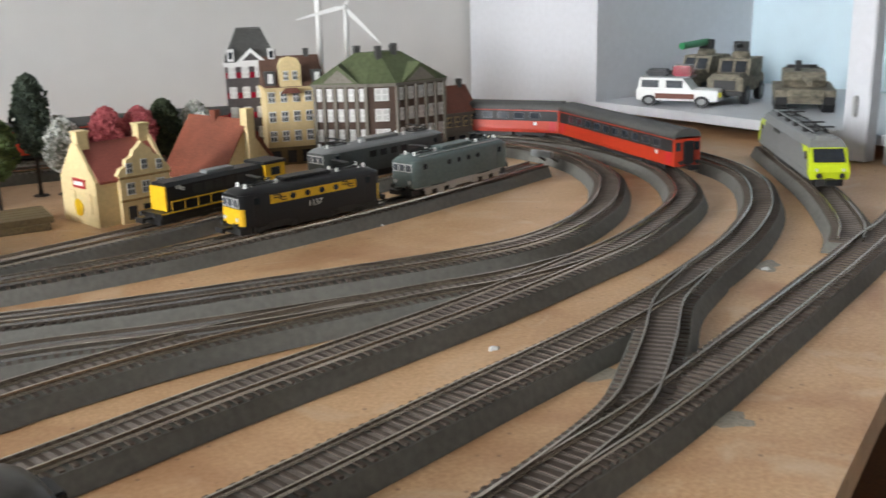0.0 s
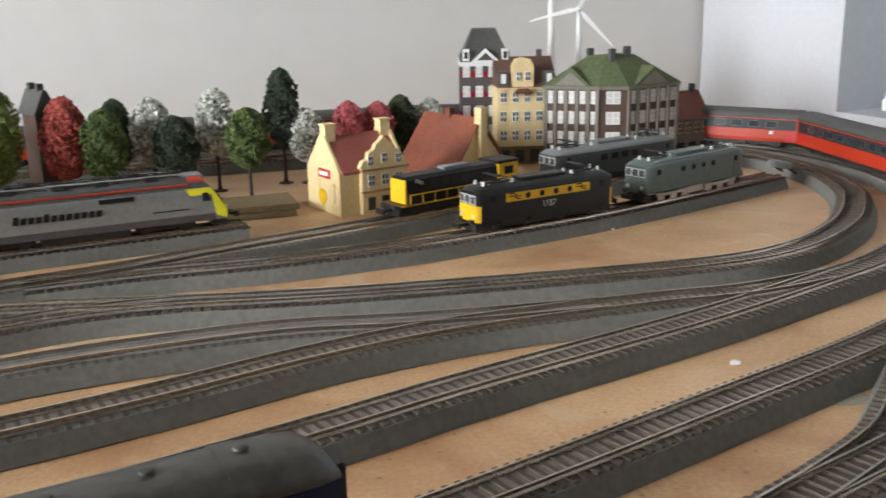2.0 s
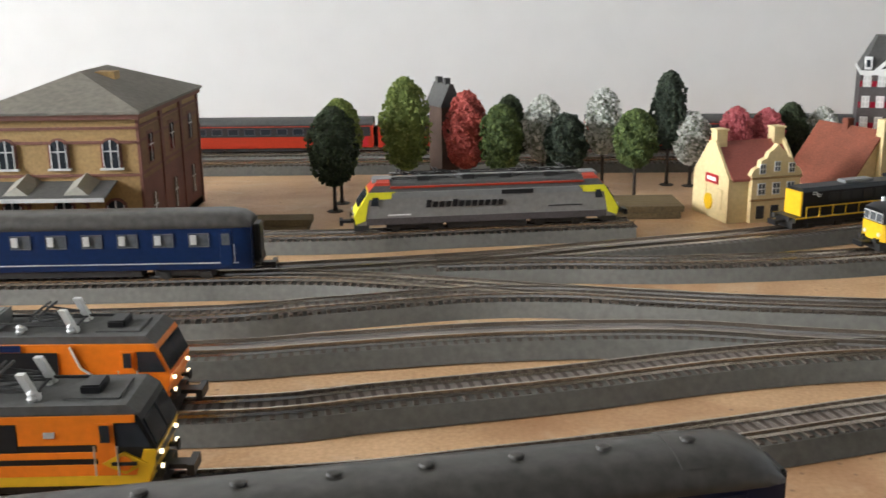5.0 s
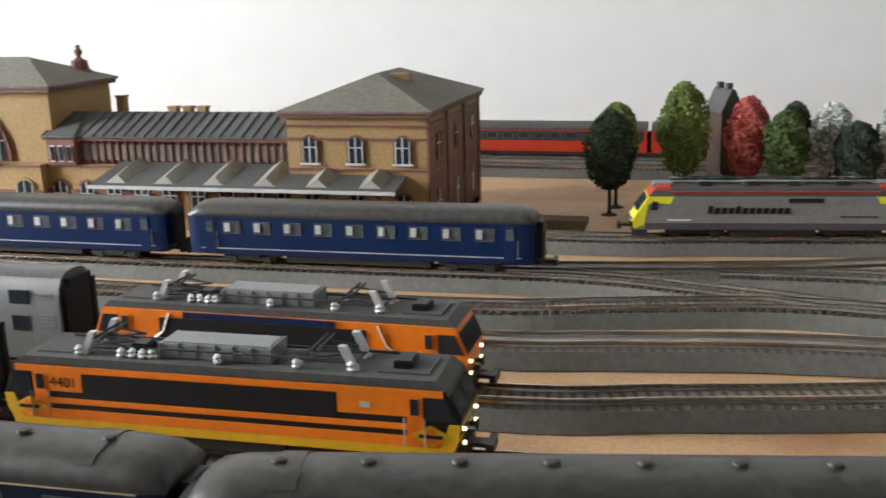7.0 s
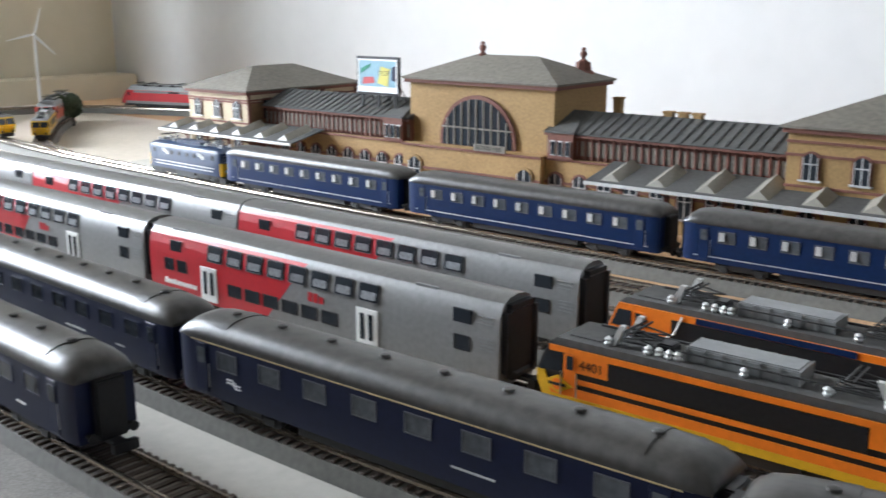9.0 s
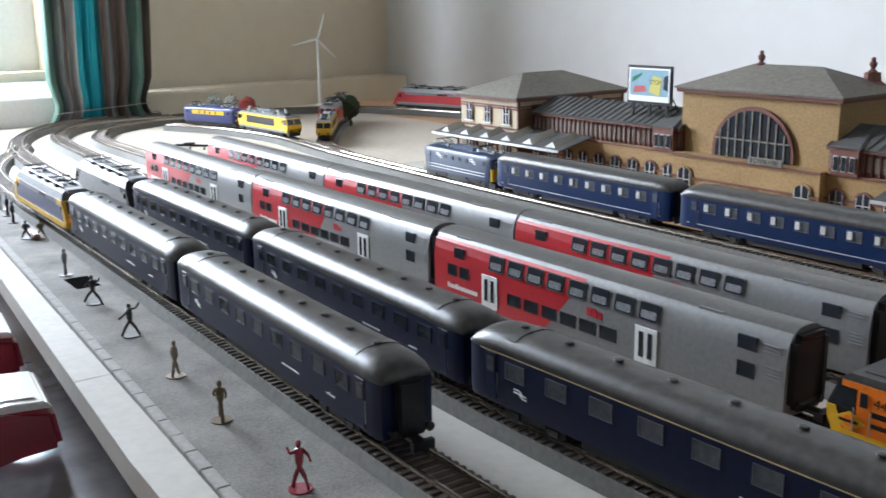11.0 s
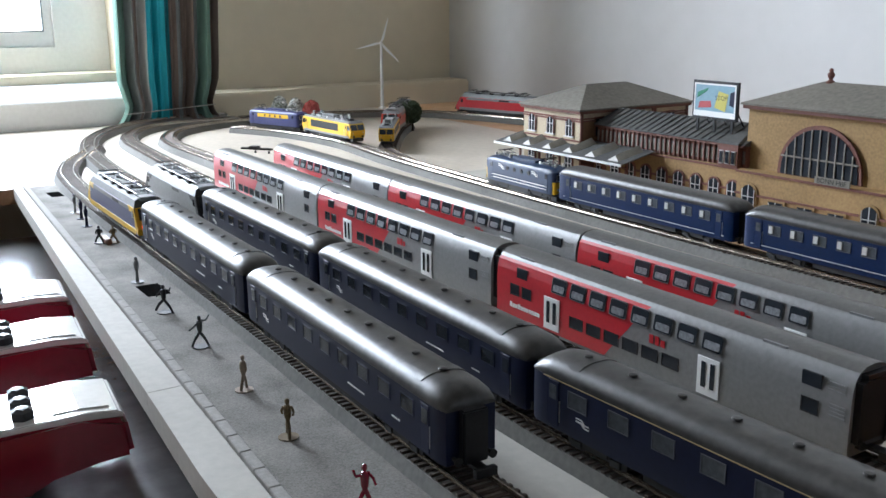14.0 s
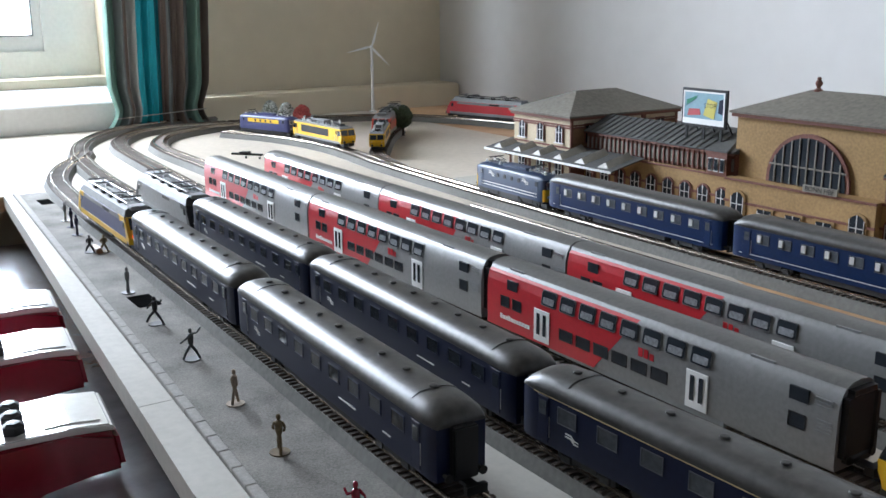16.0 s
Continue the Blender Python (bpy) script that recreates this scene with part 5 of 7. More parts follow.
def tower(x0, x1, y0, y1, ztop, name, m, lab):
    w = part(name, boxes((x0, x1, y0, y1, 0.0, ztop)), m, ST, lab)
    for z in (0.062, 0.088, ztop - 0.012):
        part("string_course", boxes((x0 - 0.0012, x1 + 0.0012, y0 - 0.0012, y1 + 0.0012, z, z + 0.0022)), "brownred", w)
    part("plinth", boxes((x0 - 0.001, x1 + 0.001, y0 - 0.001, y1 + 0.001, 0.0, 0.008)), "stone", w)
    for i in range(3):
        x = x0 + (i + 0.5) * (x1 - x0) / 3
        window_set(w, x, 0.080, 0.0125, 0.022, y0, True)
        window_set(w, x, 0.030, 0.0135, 0.026, y0, True)
    # the end wall, its shade painted into the upper half as brown brick
    for k in range(4):
        part("pilaster", boxes((x1, x1 + 0.0022, y0 + k * (y1 - y0) / 3 - (0.003 if k else 0), y0 + k * (y1 - y0) / 3 + (0.004 if k < 3 else 0.0), 0.0, ztop - 0.004)), "brownred", w)
    for i in range(3):
        yy = y0 + (i + 0.5) * (y1 - y0) / 3
        for zc, hh in ((0.080, 0.022), (0.030, 0.026)):
            g = part("end_window", boxes((x1, x1 + 0.0012, yy - 0.008, yy + 0.008, zc - hh / 2 - 0.002, zc + hh / 2 + 0.003)), "brownred", w)
            part("pane", boxes((x1 + 0.0010, x1 + 0.0016, yy - 0.0058, yy + 0.0058, zc - hh / 2, zc + hh / 2)), "glass", g)
            part("window_grid", boxes((x1 + 0.0015, x1 + 0.0020, yy - 0.0005, yy + 0.0005, zc - hh / 2, zc + hh / 2), (x1 + 0.0015, x1 + 0.0020, yy - 0.0058, yy + 0.0058, zc + 0.002, zc + 0.003)), "frame", g)
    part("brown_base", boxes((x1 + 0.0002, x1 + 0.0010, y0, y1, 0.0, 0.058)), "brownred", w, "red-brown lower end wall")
    part("upper_end", boxes((x1 + 0.0002, x1 + 0.0008, y0 + 0.0005, y1 - 0.0005, 0.058, ztop - 0.013)), "shadebrick", w, "upper end wall, painted brown for shade")
    hip_roof(w, x0, x1, y0, y1, ztop, 0.028, deep=True)
    return w


tower(-0.253, -0.132, FY, 1.020, 0.111, "east_tower", "ochre", "three-storey ochre corner tower")
# daylight is painted in: this tower's ochre is made paler
tower(-1.052, -0.935, FY, 1.020, 0.103, "west_tower", "daylit", "corner tower, its ochre paled as if by daylight")
part("roof_chimney", boxes((-0.186, -0.170, 0.905, 0.920, 0.122, 0.137)), "ochre", ST)


def wing(x0, x1):
    y0 = FY + 0.022
    w = part("wing", boxes((x0, x1, y0, 0.935, 0.0, 0.060)), "ochre", ST, "ochre arcade wing")
    for z in (0.034, 0.0575):
        part("string_course", boxes((x0, x1, y0 - 0.0016, y0, z, z + 0.0022)), "brownred", w)
    part("upper_wall", boxes((x0, x1, y0 + 0.004, 0.932, 0.060, 0.084)), "brownred", w, "red-brown upper storey")
    n = int((x1 - x0) / 0.0075)
    for i in range(n):
        x = x0 + (i + 0.5) * (x1 - x0) / n
        u = part("upper_window", boxes((x - 0.0023, x + 0.0023, y0 + 0.0030, y0 + 0.0042, 0.064, 0.0785)), "paneblind", w)
        part("mullion", boxes((x + 0.0027, x + 0.0045, y0 + 0.0016, y0 + 0.0042, 0.0605, 0.0820)), "brownred", u)
    part("gutter", boxes((x0, x1, y0 - 0.002, y0 + 0.001, 0.0825, 0.0850)), "brownred", w)
    rf = [(y0 - 0.002, 0.0842), (y0 - 0.002, 0.0856), (0.892, 0.104), (0.940, 0.090), (0.940, 0.0842)]
    r = part("roof", prism(BM(), rf, x0, x1), "slate", w, "dark ribbed sheet roof")
    k = int((x1 - x0) / 0.0105)
    for i in range(k + 1):
        x = x0 + i * (x1 - x0) / k
        a, b = Vector((x, y0 - 0.0015, 0.0861)), Vector((x, 0.891, 0.1045))
        part("roof_rib", rod(BM(), a, b, 0.0007, 4), "slate", r)
    m = int((x1 - x0) / 0.026)
    for i in range(m):
        window_set(w, x0 + (i + 0.5) * (x1 - x0) / m, 0.030, 0.0145, 0.028, y0, True)
    return w


wing(-0.930, -0.685)
wing(-0.505, -0.253)
HX0, HX1, HY0, HY1, HZ = -0.690, -0.500, FY + 0.030, 0.957, 0.130
hall = part("central_hall", boxes((HX0, HX1, HY0, HY1, 0.0, HZ)), "ochre", ST, "tall ochre hall with a great arched window")
front = part("hall_front", boxes((HX0 + 0.004, HX1 - 0.004, FY + 0.012, HY0 + 0.002, 0.0, 0.0605)), "ochre", hall)
for z in (0.034, 0.0580):
    part("string_course", boxes((HX0 + 0.003, HX1 - 0.003, FY + 0.0104, FY + 0.012, z, z + 0.0024)), "brownred", front)
for i in range(5):
    x = HX0 + 0.022 + i * 0.0365
    if i in (0, 4):
        window_set(front, x, 0.030, 0.017, 0.032, FY + 0.012, True, "ochre")
    else:
        window_set(front, x, 0.026, 0.018, 0.012, FY + 0.012, False, "ochre")
cx, cw = (HX0 + HX1) / 2, 0.046
arc = [(cx + cw * math.cos(math.pi * i / 20), 0.066 + cw * math.sin(math.pi * i / 20)) for i in range(21)]
rim = [(cx + (u - cx) * 1.09, 0.066 + (v - 0.066) * 1.09) for u, v in arc]
big = part("great_window", prism(BM(), [(rim[-1][0], 0.061), (rim[0][0], 0.061)] + rim, HY0 - 0.003, HY0, "y"), "brownred", hall, "large arched window with a brick rim")
part("pane", prism(BM(), [(arc[-1][0], 0.0615), (arc[0][0], 0.0615)] + arc, HY0 - 0.0036, HY0 - 0.0028, "y"), "glass", big)
for i in range(9):
    x = cx + (i - 4) * 0.0098
    zt = 0.066 + math.sqrt(max(0.0001, cw ** 2 - (x - cx) ** 2))
    part("bar", boxes((x - 0.0007, x + 0.0007, HY0 - 0.0046, HY0 - 0.0036, 0.0615, zt)), "stone", big)
part("bar", boxes((cx - cw, cx + cw, HY0 - 0.0046, HY0 - 0.0036, 0.0800, 0.0816)), "stone", big)
nb = part("name_board", boxes((cx + 0.010, cx + 0.050, FY + 0.0085, FY + 0.0105, 0.0605, 0.0675)), "stone", front, "grey station name board")
text_on(nb, "BONN HBF", cx + 0.030, 0.0640, 0.0068, FY + 0.0085, -1, "black")
for x in (HX0 - 0.030, HX1 + 0.002):
    hip_roof(front, x, x + 0.028, FY + 0.018, FY + 0.075, 0.0855, 0.012, 0.002, 0.3, "slate")
    part("corner_bay", boxes((x, x + 0.028, FY + 0.018, FY + 0.075, 0.060, 0.0815)), "brownred", front)
    for i in range(3):
        u = x + 0.0055 + i * 0.0085
        g = part("bay_window", boxes((u - 0.0028, u + 0.0028, FY + 0.0168, FY + 0.018, 0.063, 0.0780)), "frame", front)
        part("pane", boxes((u - 0.0021, u + 0.0021, FY + 0.0163, FY + 0.0168, 0.0640, 0.0770)), "glass", g)
hip_roof(hall, HX0, HX1, HY0, HY1, HZ, 0.026, 0.007, 0.40)


def finial(x, y, z, tall):
    f = part("finial", turned(BM(), [(0.0045, 0), (0.0050, 0.0015), (0.0018, 0.0040), (0.0034, 0.0070), (0.0040, 0.0095), (0.0018, 0.0125), (0.0026, 0.0140), (0.0010, 0.0158)], 12, (x, y, z + tall)), "brownred", hall, "turned urn finial")
    smooth(f, 60)
    if tall > 0.005:
        part("finial_base", turned(BM(), [(0.016, 0), (0.014, 0.004), (0.009, 0.008), (0.008, tall + 0.0005)], 8, (x, y, z)), "brownred", f)


finial(-0.628, 0.906, 0.1545, 0.0)
finial(-0.520, 0.940, 0.1335, 0.016)
for x, y, z in ((-0.698, 0.94, 0.105), (-0.765, 0.905, 0.096), (-0.470, 0.93, 0.094), (-0.40, 0.905, 0.100), (-0.385, 0.905, 0.100), (-0.37, 0.905, 0.100)):
    part("chimney", boxes((x - 0.004, x + 0.004, y - 0.004, y + 0.004, z - 0.004, z + (0.020 if x < -0.45 else 0.006)), (x - 0.005, x + 0.005, y - 0.005, y + 0.005, z + (0.020 if x < -0.45 else 0.006), z + (0.022 if x < -0.45 else 0.008))), "ochre", ST)


M["skylight"] = mat("skylight_sheet", (0.25, 0.235, 0.195), 0.5, vary=0.15, grain=80)


def canopy(x0, x1, count):
    c = thing("platform_canopy", "sloping sheet canopy with pale skylights on iron brackets", "canopy", "station canopies", at=STATION)
    y0, y1 = FY - 0.034, FY + 0.021
    p = [(y0, 0.0500), (y0, 0.0515), (y1, 0.0635), (y1, 0.0618)]
    r = part("canopy_roof", prism(BM(), p, x0, x1), "slate", c)
    part("fascia", boxes((x0, x1, y0 - 0.001, y0, 0.0488, 0.0518)), "frame", r)
    for i in range(count):
        x = x0 + (i + 0.5) * (x1 - x0) / count
        k = BM()
        v = [k.verts.new(q) for q in ((x - 0.010, y0 + 0.006, 0.0525), (x + 0.010, y0 + 0.006, 0.0525), (x + 0.010, y1 - 0.008, 0.0620), (x - 0.010, y1 - 0.008, 0.0620), (x, y0 + 0.010, 0.0592), (x, y1 - 0.008, 0.0687))]
        for f in ((0, 1, 4), (1, 2, 5, 4), (2, 3, 5), (3, 0, 4, 5), (3, 2, 1, 0)):
            k.faces.new([v[j] for j in f])
        part("skylight", k, "skylight", c, "pale ridged skylight")
        part("post", boxes((x - 0.0012, x + 0.0012, FY - 0.006, FY - 0.0036, 0.0, 0.0565)), "brownred", c)
        br = BM()
        rod(br, (x, FY - 0.005, 0.040), (x, y0 + 0.004, 0.0505), 0.0008, 5)
        part("bracket", br, "brownred", c)


canopy(-0.425, -0.150, 6)
canopy(-1.075, -0.820, 6)
bb = thing("billboard", "small framed poster board in light blue, yellow and red", "billboard")
bb.matrix_basis = pose(-0.774, 0.883, 0.112) @ Matrix.Diagonal((1.04, 1.04, 1.04, 1))
part("frame", softbox(-0.034, 0.034, -0.001, 0.002, 0.0, 0.044, 0.0006), "black", bb)
post = part("poster", boxes((-0.031, 0.031, -0.0014, -0.0010, 0.003, 0.041)), mat("poster_blue", (0.27, 0.42, 0.50), 0.18, vary=0.1, grain=60), bb, "light blue printed poster")
part("yellow_shape", prism(BM(), [(0.0, 0.014), (0.016, 0.010), (0.020, 0.030), (0.006, 0.033)], -0.0018, -0.0013, "y"), mat("poster_yellow", (0.60, 0.55, 0.16), 0.2, vary=0.1), post)
text_on(post, "STOP", 0.010, 0.025, 0.0075, -0.0014, -1, "black")
part("red_shape", prism(BM(), [(-0.024, 0.012), (-0.004, 0.014), (-0.006, 0.021), (-0.022, 0.020)], -0.0018, -0.0013, "y"), mat("poster_red", (0.50, 0.12, 0.13), 0.2, vary=0.1), post)
part("green_shape", prism(BM(), [(-0.026, 0.024), (-0.012, 0.032), (-0.010, 0.036), (-0.026, 0.030)], -0.0018, -0.0013, "y"), mat("poster_green", (0.05, 0.22, 0.14), 0.2, vary=0.1), post)
part("dark_shape", prism(BM(), [(0.022, 0.018), (0.029, 0.016), (0.029, 0.034), (0.023, 0.032)], -0.0018, -0.0013, "y"), "navy", post)
part("white_strip", boxes((-0.031, 0.031, -0.0018, -0.0013, 0.003, 0.0095), (-0.031, 0.031, -0.0018, -0.0013, 0.0392, 0.041), (-0.031, -0.0292, -0.0018, -0.0013, 0.0095, 0.0392), (0.0292, 0.031, -0.0018, -0.0013, 0.0095, 0.0392)), "white", post)
for x in (-0.026, 0.0, 0.026):
    part("leg", boxes((x - 0.0015, x + 0.0015, 0.0, 0.002, -0.014, 0.0)), "black", bb)
    part("brace", rod(BM(), (x, 0.001, 0.020), (x, 0.022, -0.010), 0.0008, 5), "black", bb)


# ---- the little town ----
def facade_window(parent, x, z, w, h, y, frame_mat="white", pane="pglass"):
    s = part("window", boxes((x - w / 2, x + w / 2, y - 0.0008, y, z - h / 2, z + h / 2)), frame_mat, parent)
    for k in (-1, 1):
        for j in (-1, 1):
            part("pane", boxes((x + k * w * 0.24 - w * 0.17, x + k * w * 0.24 + w * 0.17, y - 0.0011, y - 0.0007, z + j * h * 0.24 - h * 0.19, z + j * h * 0.24 + h * 0.19)), pane, s)


def gable_wall(bm, w, h, peak, y0, y1):
    prism(bm, [(-w / 2, 0), (w / 2, 0), (w / 2, h), (0, peak), (-w / 2, h)], y0, y1, "y")
    return bm


def cream_house():
    t = thing("house", "small cream brick house with ornate gables and rose roof", "house")
    t.matrix_basis = pose(0.402, 0.959, 0, 0, 0, 15) @ Matrix.Diagonal((0.872, 0.872, 0.912, 1))
    hx, hy, e, p = 0.040, 0.036, 0.044, 0.078
    part("wall", boxes((-hx, hx, -hy, hy, 0, e)), "cream", t)
    for s in (-1, 1):
        g = prism(BM(), [(-hy, 0.0), (hy, 0.0), (hy, e), (0.006, p), (-0.006, p), (-hy, e)], s * hx - 0.0015, s * hx + 0.0015)
        part("gable", g, "cream", t)
        part("chimney", boxes((s * (hx - 0.006) - 0.006, s * (hx - 0.006) + 0.006, -0.006, 0.006, p - 0.008, p + 0.010), (s * (hx - 0.006) - 0.007, s * (hx - 0.006) + 0.007, -0.007, 0.007, p + 0.010, p + 0.012)), "cream", t)
    r = BM()
    prism(r, [(-hy - 0.003, e - 0.002), (0, p - 0.004), (hy + 0.003, e - 0.002), (hy + 0.003, e + 0.0005), (0, p - 0.001), (-hy - 0.003, e + 0.0005)], -hx + 0.002, hx - 0.002)
    part("roof", r, "rosetile", t, "rose-red tiled roof")
    # ornate shaped gable on the long front
    c = 0.010
    out = [(c - 0.028, 0.0), (c + 0.028, 0.0), (c + 0.028, 0.046), (c + 0.030, 0.048), (c + 0.026, 0.054), (c + 0.020, 0.056), (c + 0.019, 0.062), (c + 0.012, 0.065), (c + 0.010, 0.070), (c + 0.005, 0.073), (c, 0.078), (c - 0.005, 0.073), (c - 0.010, 0.070), (c - 0.012, 0.065), (c - 0.019, 0.062), (c - 0.020, 0.056), (c - 0.026, 0.054), (c - 0.030, 0.048), (c - 0.028, 0.046)]
    f = part("shaped_gable", prism(BM(), out, -hy - 0.006, -hy + 0.001, "y"), "cream", t, "curved ornamental gable")
    for z in (0.022, 0.044):
        part("moulding", boxes((c - 0.0295, c + 0.0295, -hy - 0.0078, -hy - 0.006, z, z + 0.002)), "ochre", f)
    for x in (c - 0.017, c, c + 0.017):
        facade_window(f, x, 0.034, 0.009, 0.012, -hy - 0.006)
        facade_window(f, x, 0.054 if abs(x - c) > 0.01 else 0.056, 0.007, 0.010, -hy - 0.006)
        part("ground_window", boxes((x - 0.0045, x + 0.0045, -hy - 0.0066, -hy - 0.006, 0.004, 0.017)), "glass", f)
    for y in (-0.020, 0.012):
        part("side_window", boxes((-hx - 0.0022, -hx - 0.0014, y - 0.005, y + 0.005, 0.012 if y < 0 else 0.02, 0.032)), "cream", t)
    sg = part("red_sign", boxes((-hx - 0.0028, -hx - 0.0015, -0.016, 0.008, 0.036, 0.045)), "crimson", t, "red sign with white letter bars")
    part("white_bar", boxes((-hx - 0.0032, -hx - 0.0027, -0.013, 0.005, 0.0385, 0.0425)), "white", sg)
    ey = part("yellow_emblem", turned(BM(), [(0.0085, 0.0), (0.0085, 0.0012)], 16), "yellow", t, "round yellow and red emblem")
    ey.matrix_basis = pose(-hx - 0.0012, 0.002, 0.016, 0, -90, 0)
    return t


cream_house()


def red_roof_house():
    t = thing("house", "cream gabled house with a broad red-brown roof", "house")
    t.matrix_basis = pose(0.531, 1.043, 0, 0, 0, -68) @ Matrix.Diagonal((0.969, 0.969, 0.969, 1))
    e, p, hx, hy = 0.022, 0.070, 0.042, 0.036
    part("wall", boxes((-hx, hx, -hy, hy, 0, e)), "cream", t)
    for s in (-1, 1):
        part("gable", prism(BM(), [(-hy, 0), (hy, 0), (hy, e), (0, p - 0.003), (-hy, e)], s * hx - 0.001, s * hx + 0.001), "cream", t)
        for y in (-0.014, 0.014):
            part("gable_window", boxes((min(s * hx, s * (hx + 0.0018)), max(s * hx, s * (hx + 0.0018)), y - 0.007, y + 0.007, 0.012, 0.026)), "glass", t)
    part("roof", prism(BM(), [(-hy - 0.008, e - 0.010), (0, p), (hy + 0.008, e - 0.010), (hy + 0.008, e - 0.007), (0, p + 0.003), (-hy - 0.008, e - 0.007)], -hx - 0.004, hx + 0.004), "tile", t, "faded red-brown roof")
    part("chimney", boxes((hx - 0.002, hx + 0.008, -0.005, 0.005, 0.0, p + 0.014)), "cream", t, "tall cream chimney on the gable")
    part("roof_chimney", boxes((-0.008, 0.0, -0.004, 0.004, p - 0.006, p + 0.010)), "tile", t)


red_roof_house()


def town_block(label, x, y, turn, w, d, floors, fh, wall, roof_m, roof_h, cols, frame_mat="white", ground="stone", style="plain"):
    t = thing("town_house", label, "building", "town houses")
    t.matrix_basis = pose(x, y, 0, 0, 0, turn) @ Matrix.Diagonal((0.940, 0.940, 0.940, 1))
    H = floors * fh
    part("wall", boxes((0, w, 0, d, 0, H)), wall, t)
    part("ground_floor", boxes((-0.0008, w + 0.0008, -0.0012, 0, 0, fh * 0.92)), ground, t)
    part("cornice", boxes((-0.002, w + 0.002, -0.0034, d + 0.002, H - 0.003, H)), "white" if style == "dark" else wall, t)
    for f in range(1, floors):
        for c in range(cols):
            wx = (c + 0.5) * w / cols
            facade_window(t, wx, (f + 0.5) * fh, w / cols * 0.55, fh * 0.56, 0, frame_mat, "frame" if style == "dark" else "pglass")
            if style == "dark":
                for k in (-1, 1):
                    part("shutter", boxes((wx + k * w / cols * 0.40 - w / cols * 0.10, wx + k * w / cols * 0.40 + w / cols * 0.10, -0.0012, 0, (f + 0.5) * fh - fh * 0.28, (f + 0.5) * fh)), "wine", t)
    for c in range(max(1, cols - 1)):
        part("shop_window", boxes(((c + 0.2) * w / max(1, cols - 1), (c + 0.8) * w / max(1, cols - 1), -0.0020, -0.0012, fh * 0.12, fh * 0.75)), "glass", t)
    # side wall windows
    for f in range(1, floors):
        for c in range(2):
            yy = (c + 0.5) * d / 2
            part("side_window", boxes((w, w + 0.0008, yy - 0.004, yy + 0.004, (f + 0.25) * fh, (f + 0.75) * fh)), frame_mat, t)
    r = BM()
    if style == "dark":
        prism(r, [(-0.003, H), (d + 0.003, H), (d * 0.72, H + roof_h), (d * 0.30, H + roof_h)], lambda v: (v - H) * 0.45, lambda v: w - (v - H) * 0.45)
        part("roof", r, roof_m, t, "steep dark hipped roof")
        part("pediment", prism(BM(), [(w * 0.22, H), (w * 0.78, H), (w * 0.5, H + roof_h * 0.42)], -0.004, 0.008, "y"), "white", t, "white triangular pediment")
        part("pediment_field", prism(BM(), [(w * 0.34, H + 0.002), (w * 0.66, H + 0.002), (w * 0.5, H + roof_h * 0.30)], -0.0046, -0.0038, "y"), wall, t)
        for k in (0.12, 0.88):
            dm = part("dormer", boxes((w * k - 0.004, w * k + 0.004, -0.002, 0.012, H, H + roof_h * 0.40)), "white", t)
            part("pane", boxes((w * k - 0.0022, w * k + 0.0022, -0.0026, -0.0018, H + 0.004, H + roof_h * 0.32)), "glass", dm)
        part("band", boxes((-0.001, w + 0.001, -0.0018, 0, H - fh * 0.22, H - fh * 0.08)), "white", t)
    else:
        prism(r, [(-0.004, H), (d + 0.004, H), (d * 0.5, H + roof_h)], 0.0, w)
        part("roof", r, roof_m, t)
        if style == "gable":
            gx = w * 0.42
            gb = part("centre_gable", prism(BM(), [(gx - 0.013, H - 0.004), (gx + 0.013, H - 0.004), (gx + 0.013, H + roof_h * 0.75), (gx + 0.009, H + roof_h * 0.98), (gx, H + roof_h * 1.05), (gx - 0.009, H + roof_h * 0.98), (gx - 0.013, H + roof_h * 0.75)], -0.003, 0.010, "y"), wall, t, "curved cream centre gable")
            for k in (-1, 1):
                facade_window(gb, gx + k * 0.0055, H + roof_h * 0.40, 0.006, 0.011, -0.003)
            for k in (0.10, 0.86):
                dm = part("dormer", boxes((w * k - 0.006, w * k + 0.006, -0.001, 0.012, H + 0.002, H + roof_h * 0.55)), "slate", t)
                part("pane", boxes((w * k - 0.003, w * k + 0.003, -0.0016, -0.0008, H + 0.005, H + roof_h * 0.48)), "white", dm)
            part("awning", prism(BM(), [(gx - 0.012, H - 0.007), (gx + 0.012, H - 0.007), (gx + 0.007, H - 0.001), (gx - 0.007, H - 0.001)], -0.008, -0.001, "y"), "brownred", t)
        for k in (0.25, 0.8):
            part("chimney", boxes((w * k - 0.003, w * k + 0.003, d * 0.5 - 0.003, d * 0.5 + 0.003, H + roof_h - 0.004, H + roof_h + 0.008)), "slate", t)
    return t


town_block("tall charcoal town house with white trim and red shutters", 0.584, 1.158, -20, 0.064, 0.105, 5, 0.0245, "charcoal", "slate", 0.038, 4, style="dark")
town_block("cream town house with a curved centre gable", 0.610, 1.107, -14, 0.074, 0.085, 4, 0.0235, "cream", "browntile", 0.034, 5, ground="planks", style="gable")


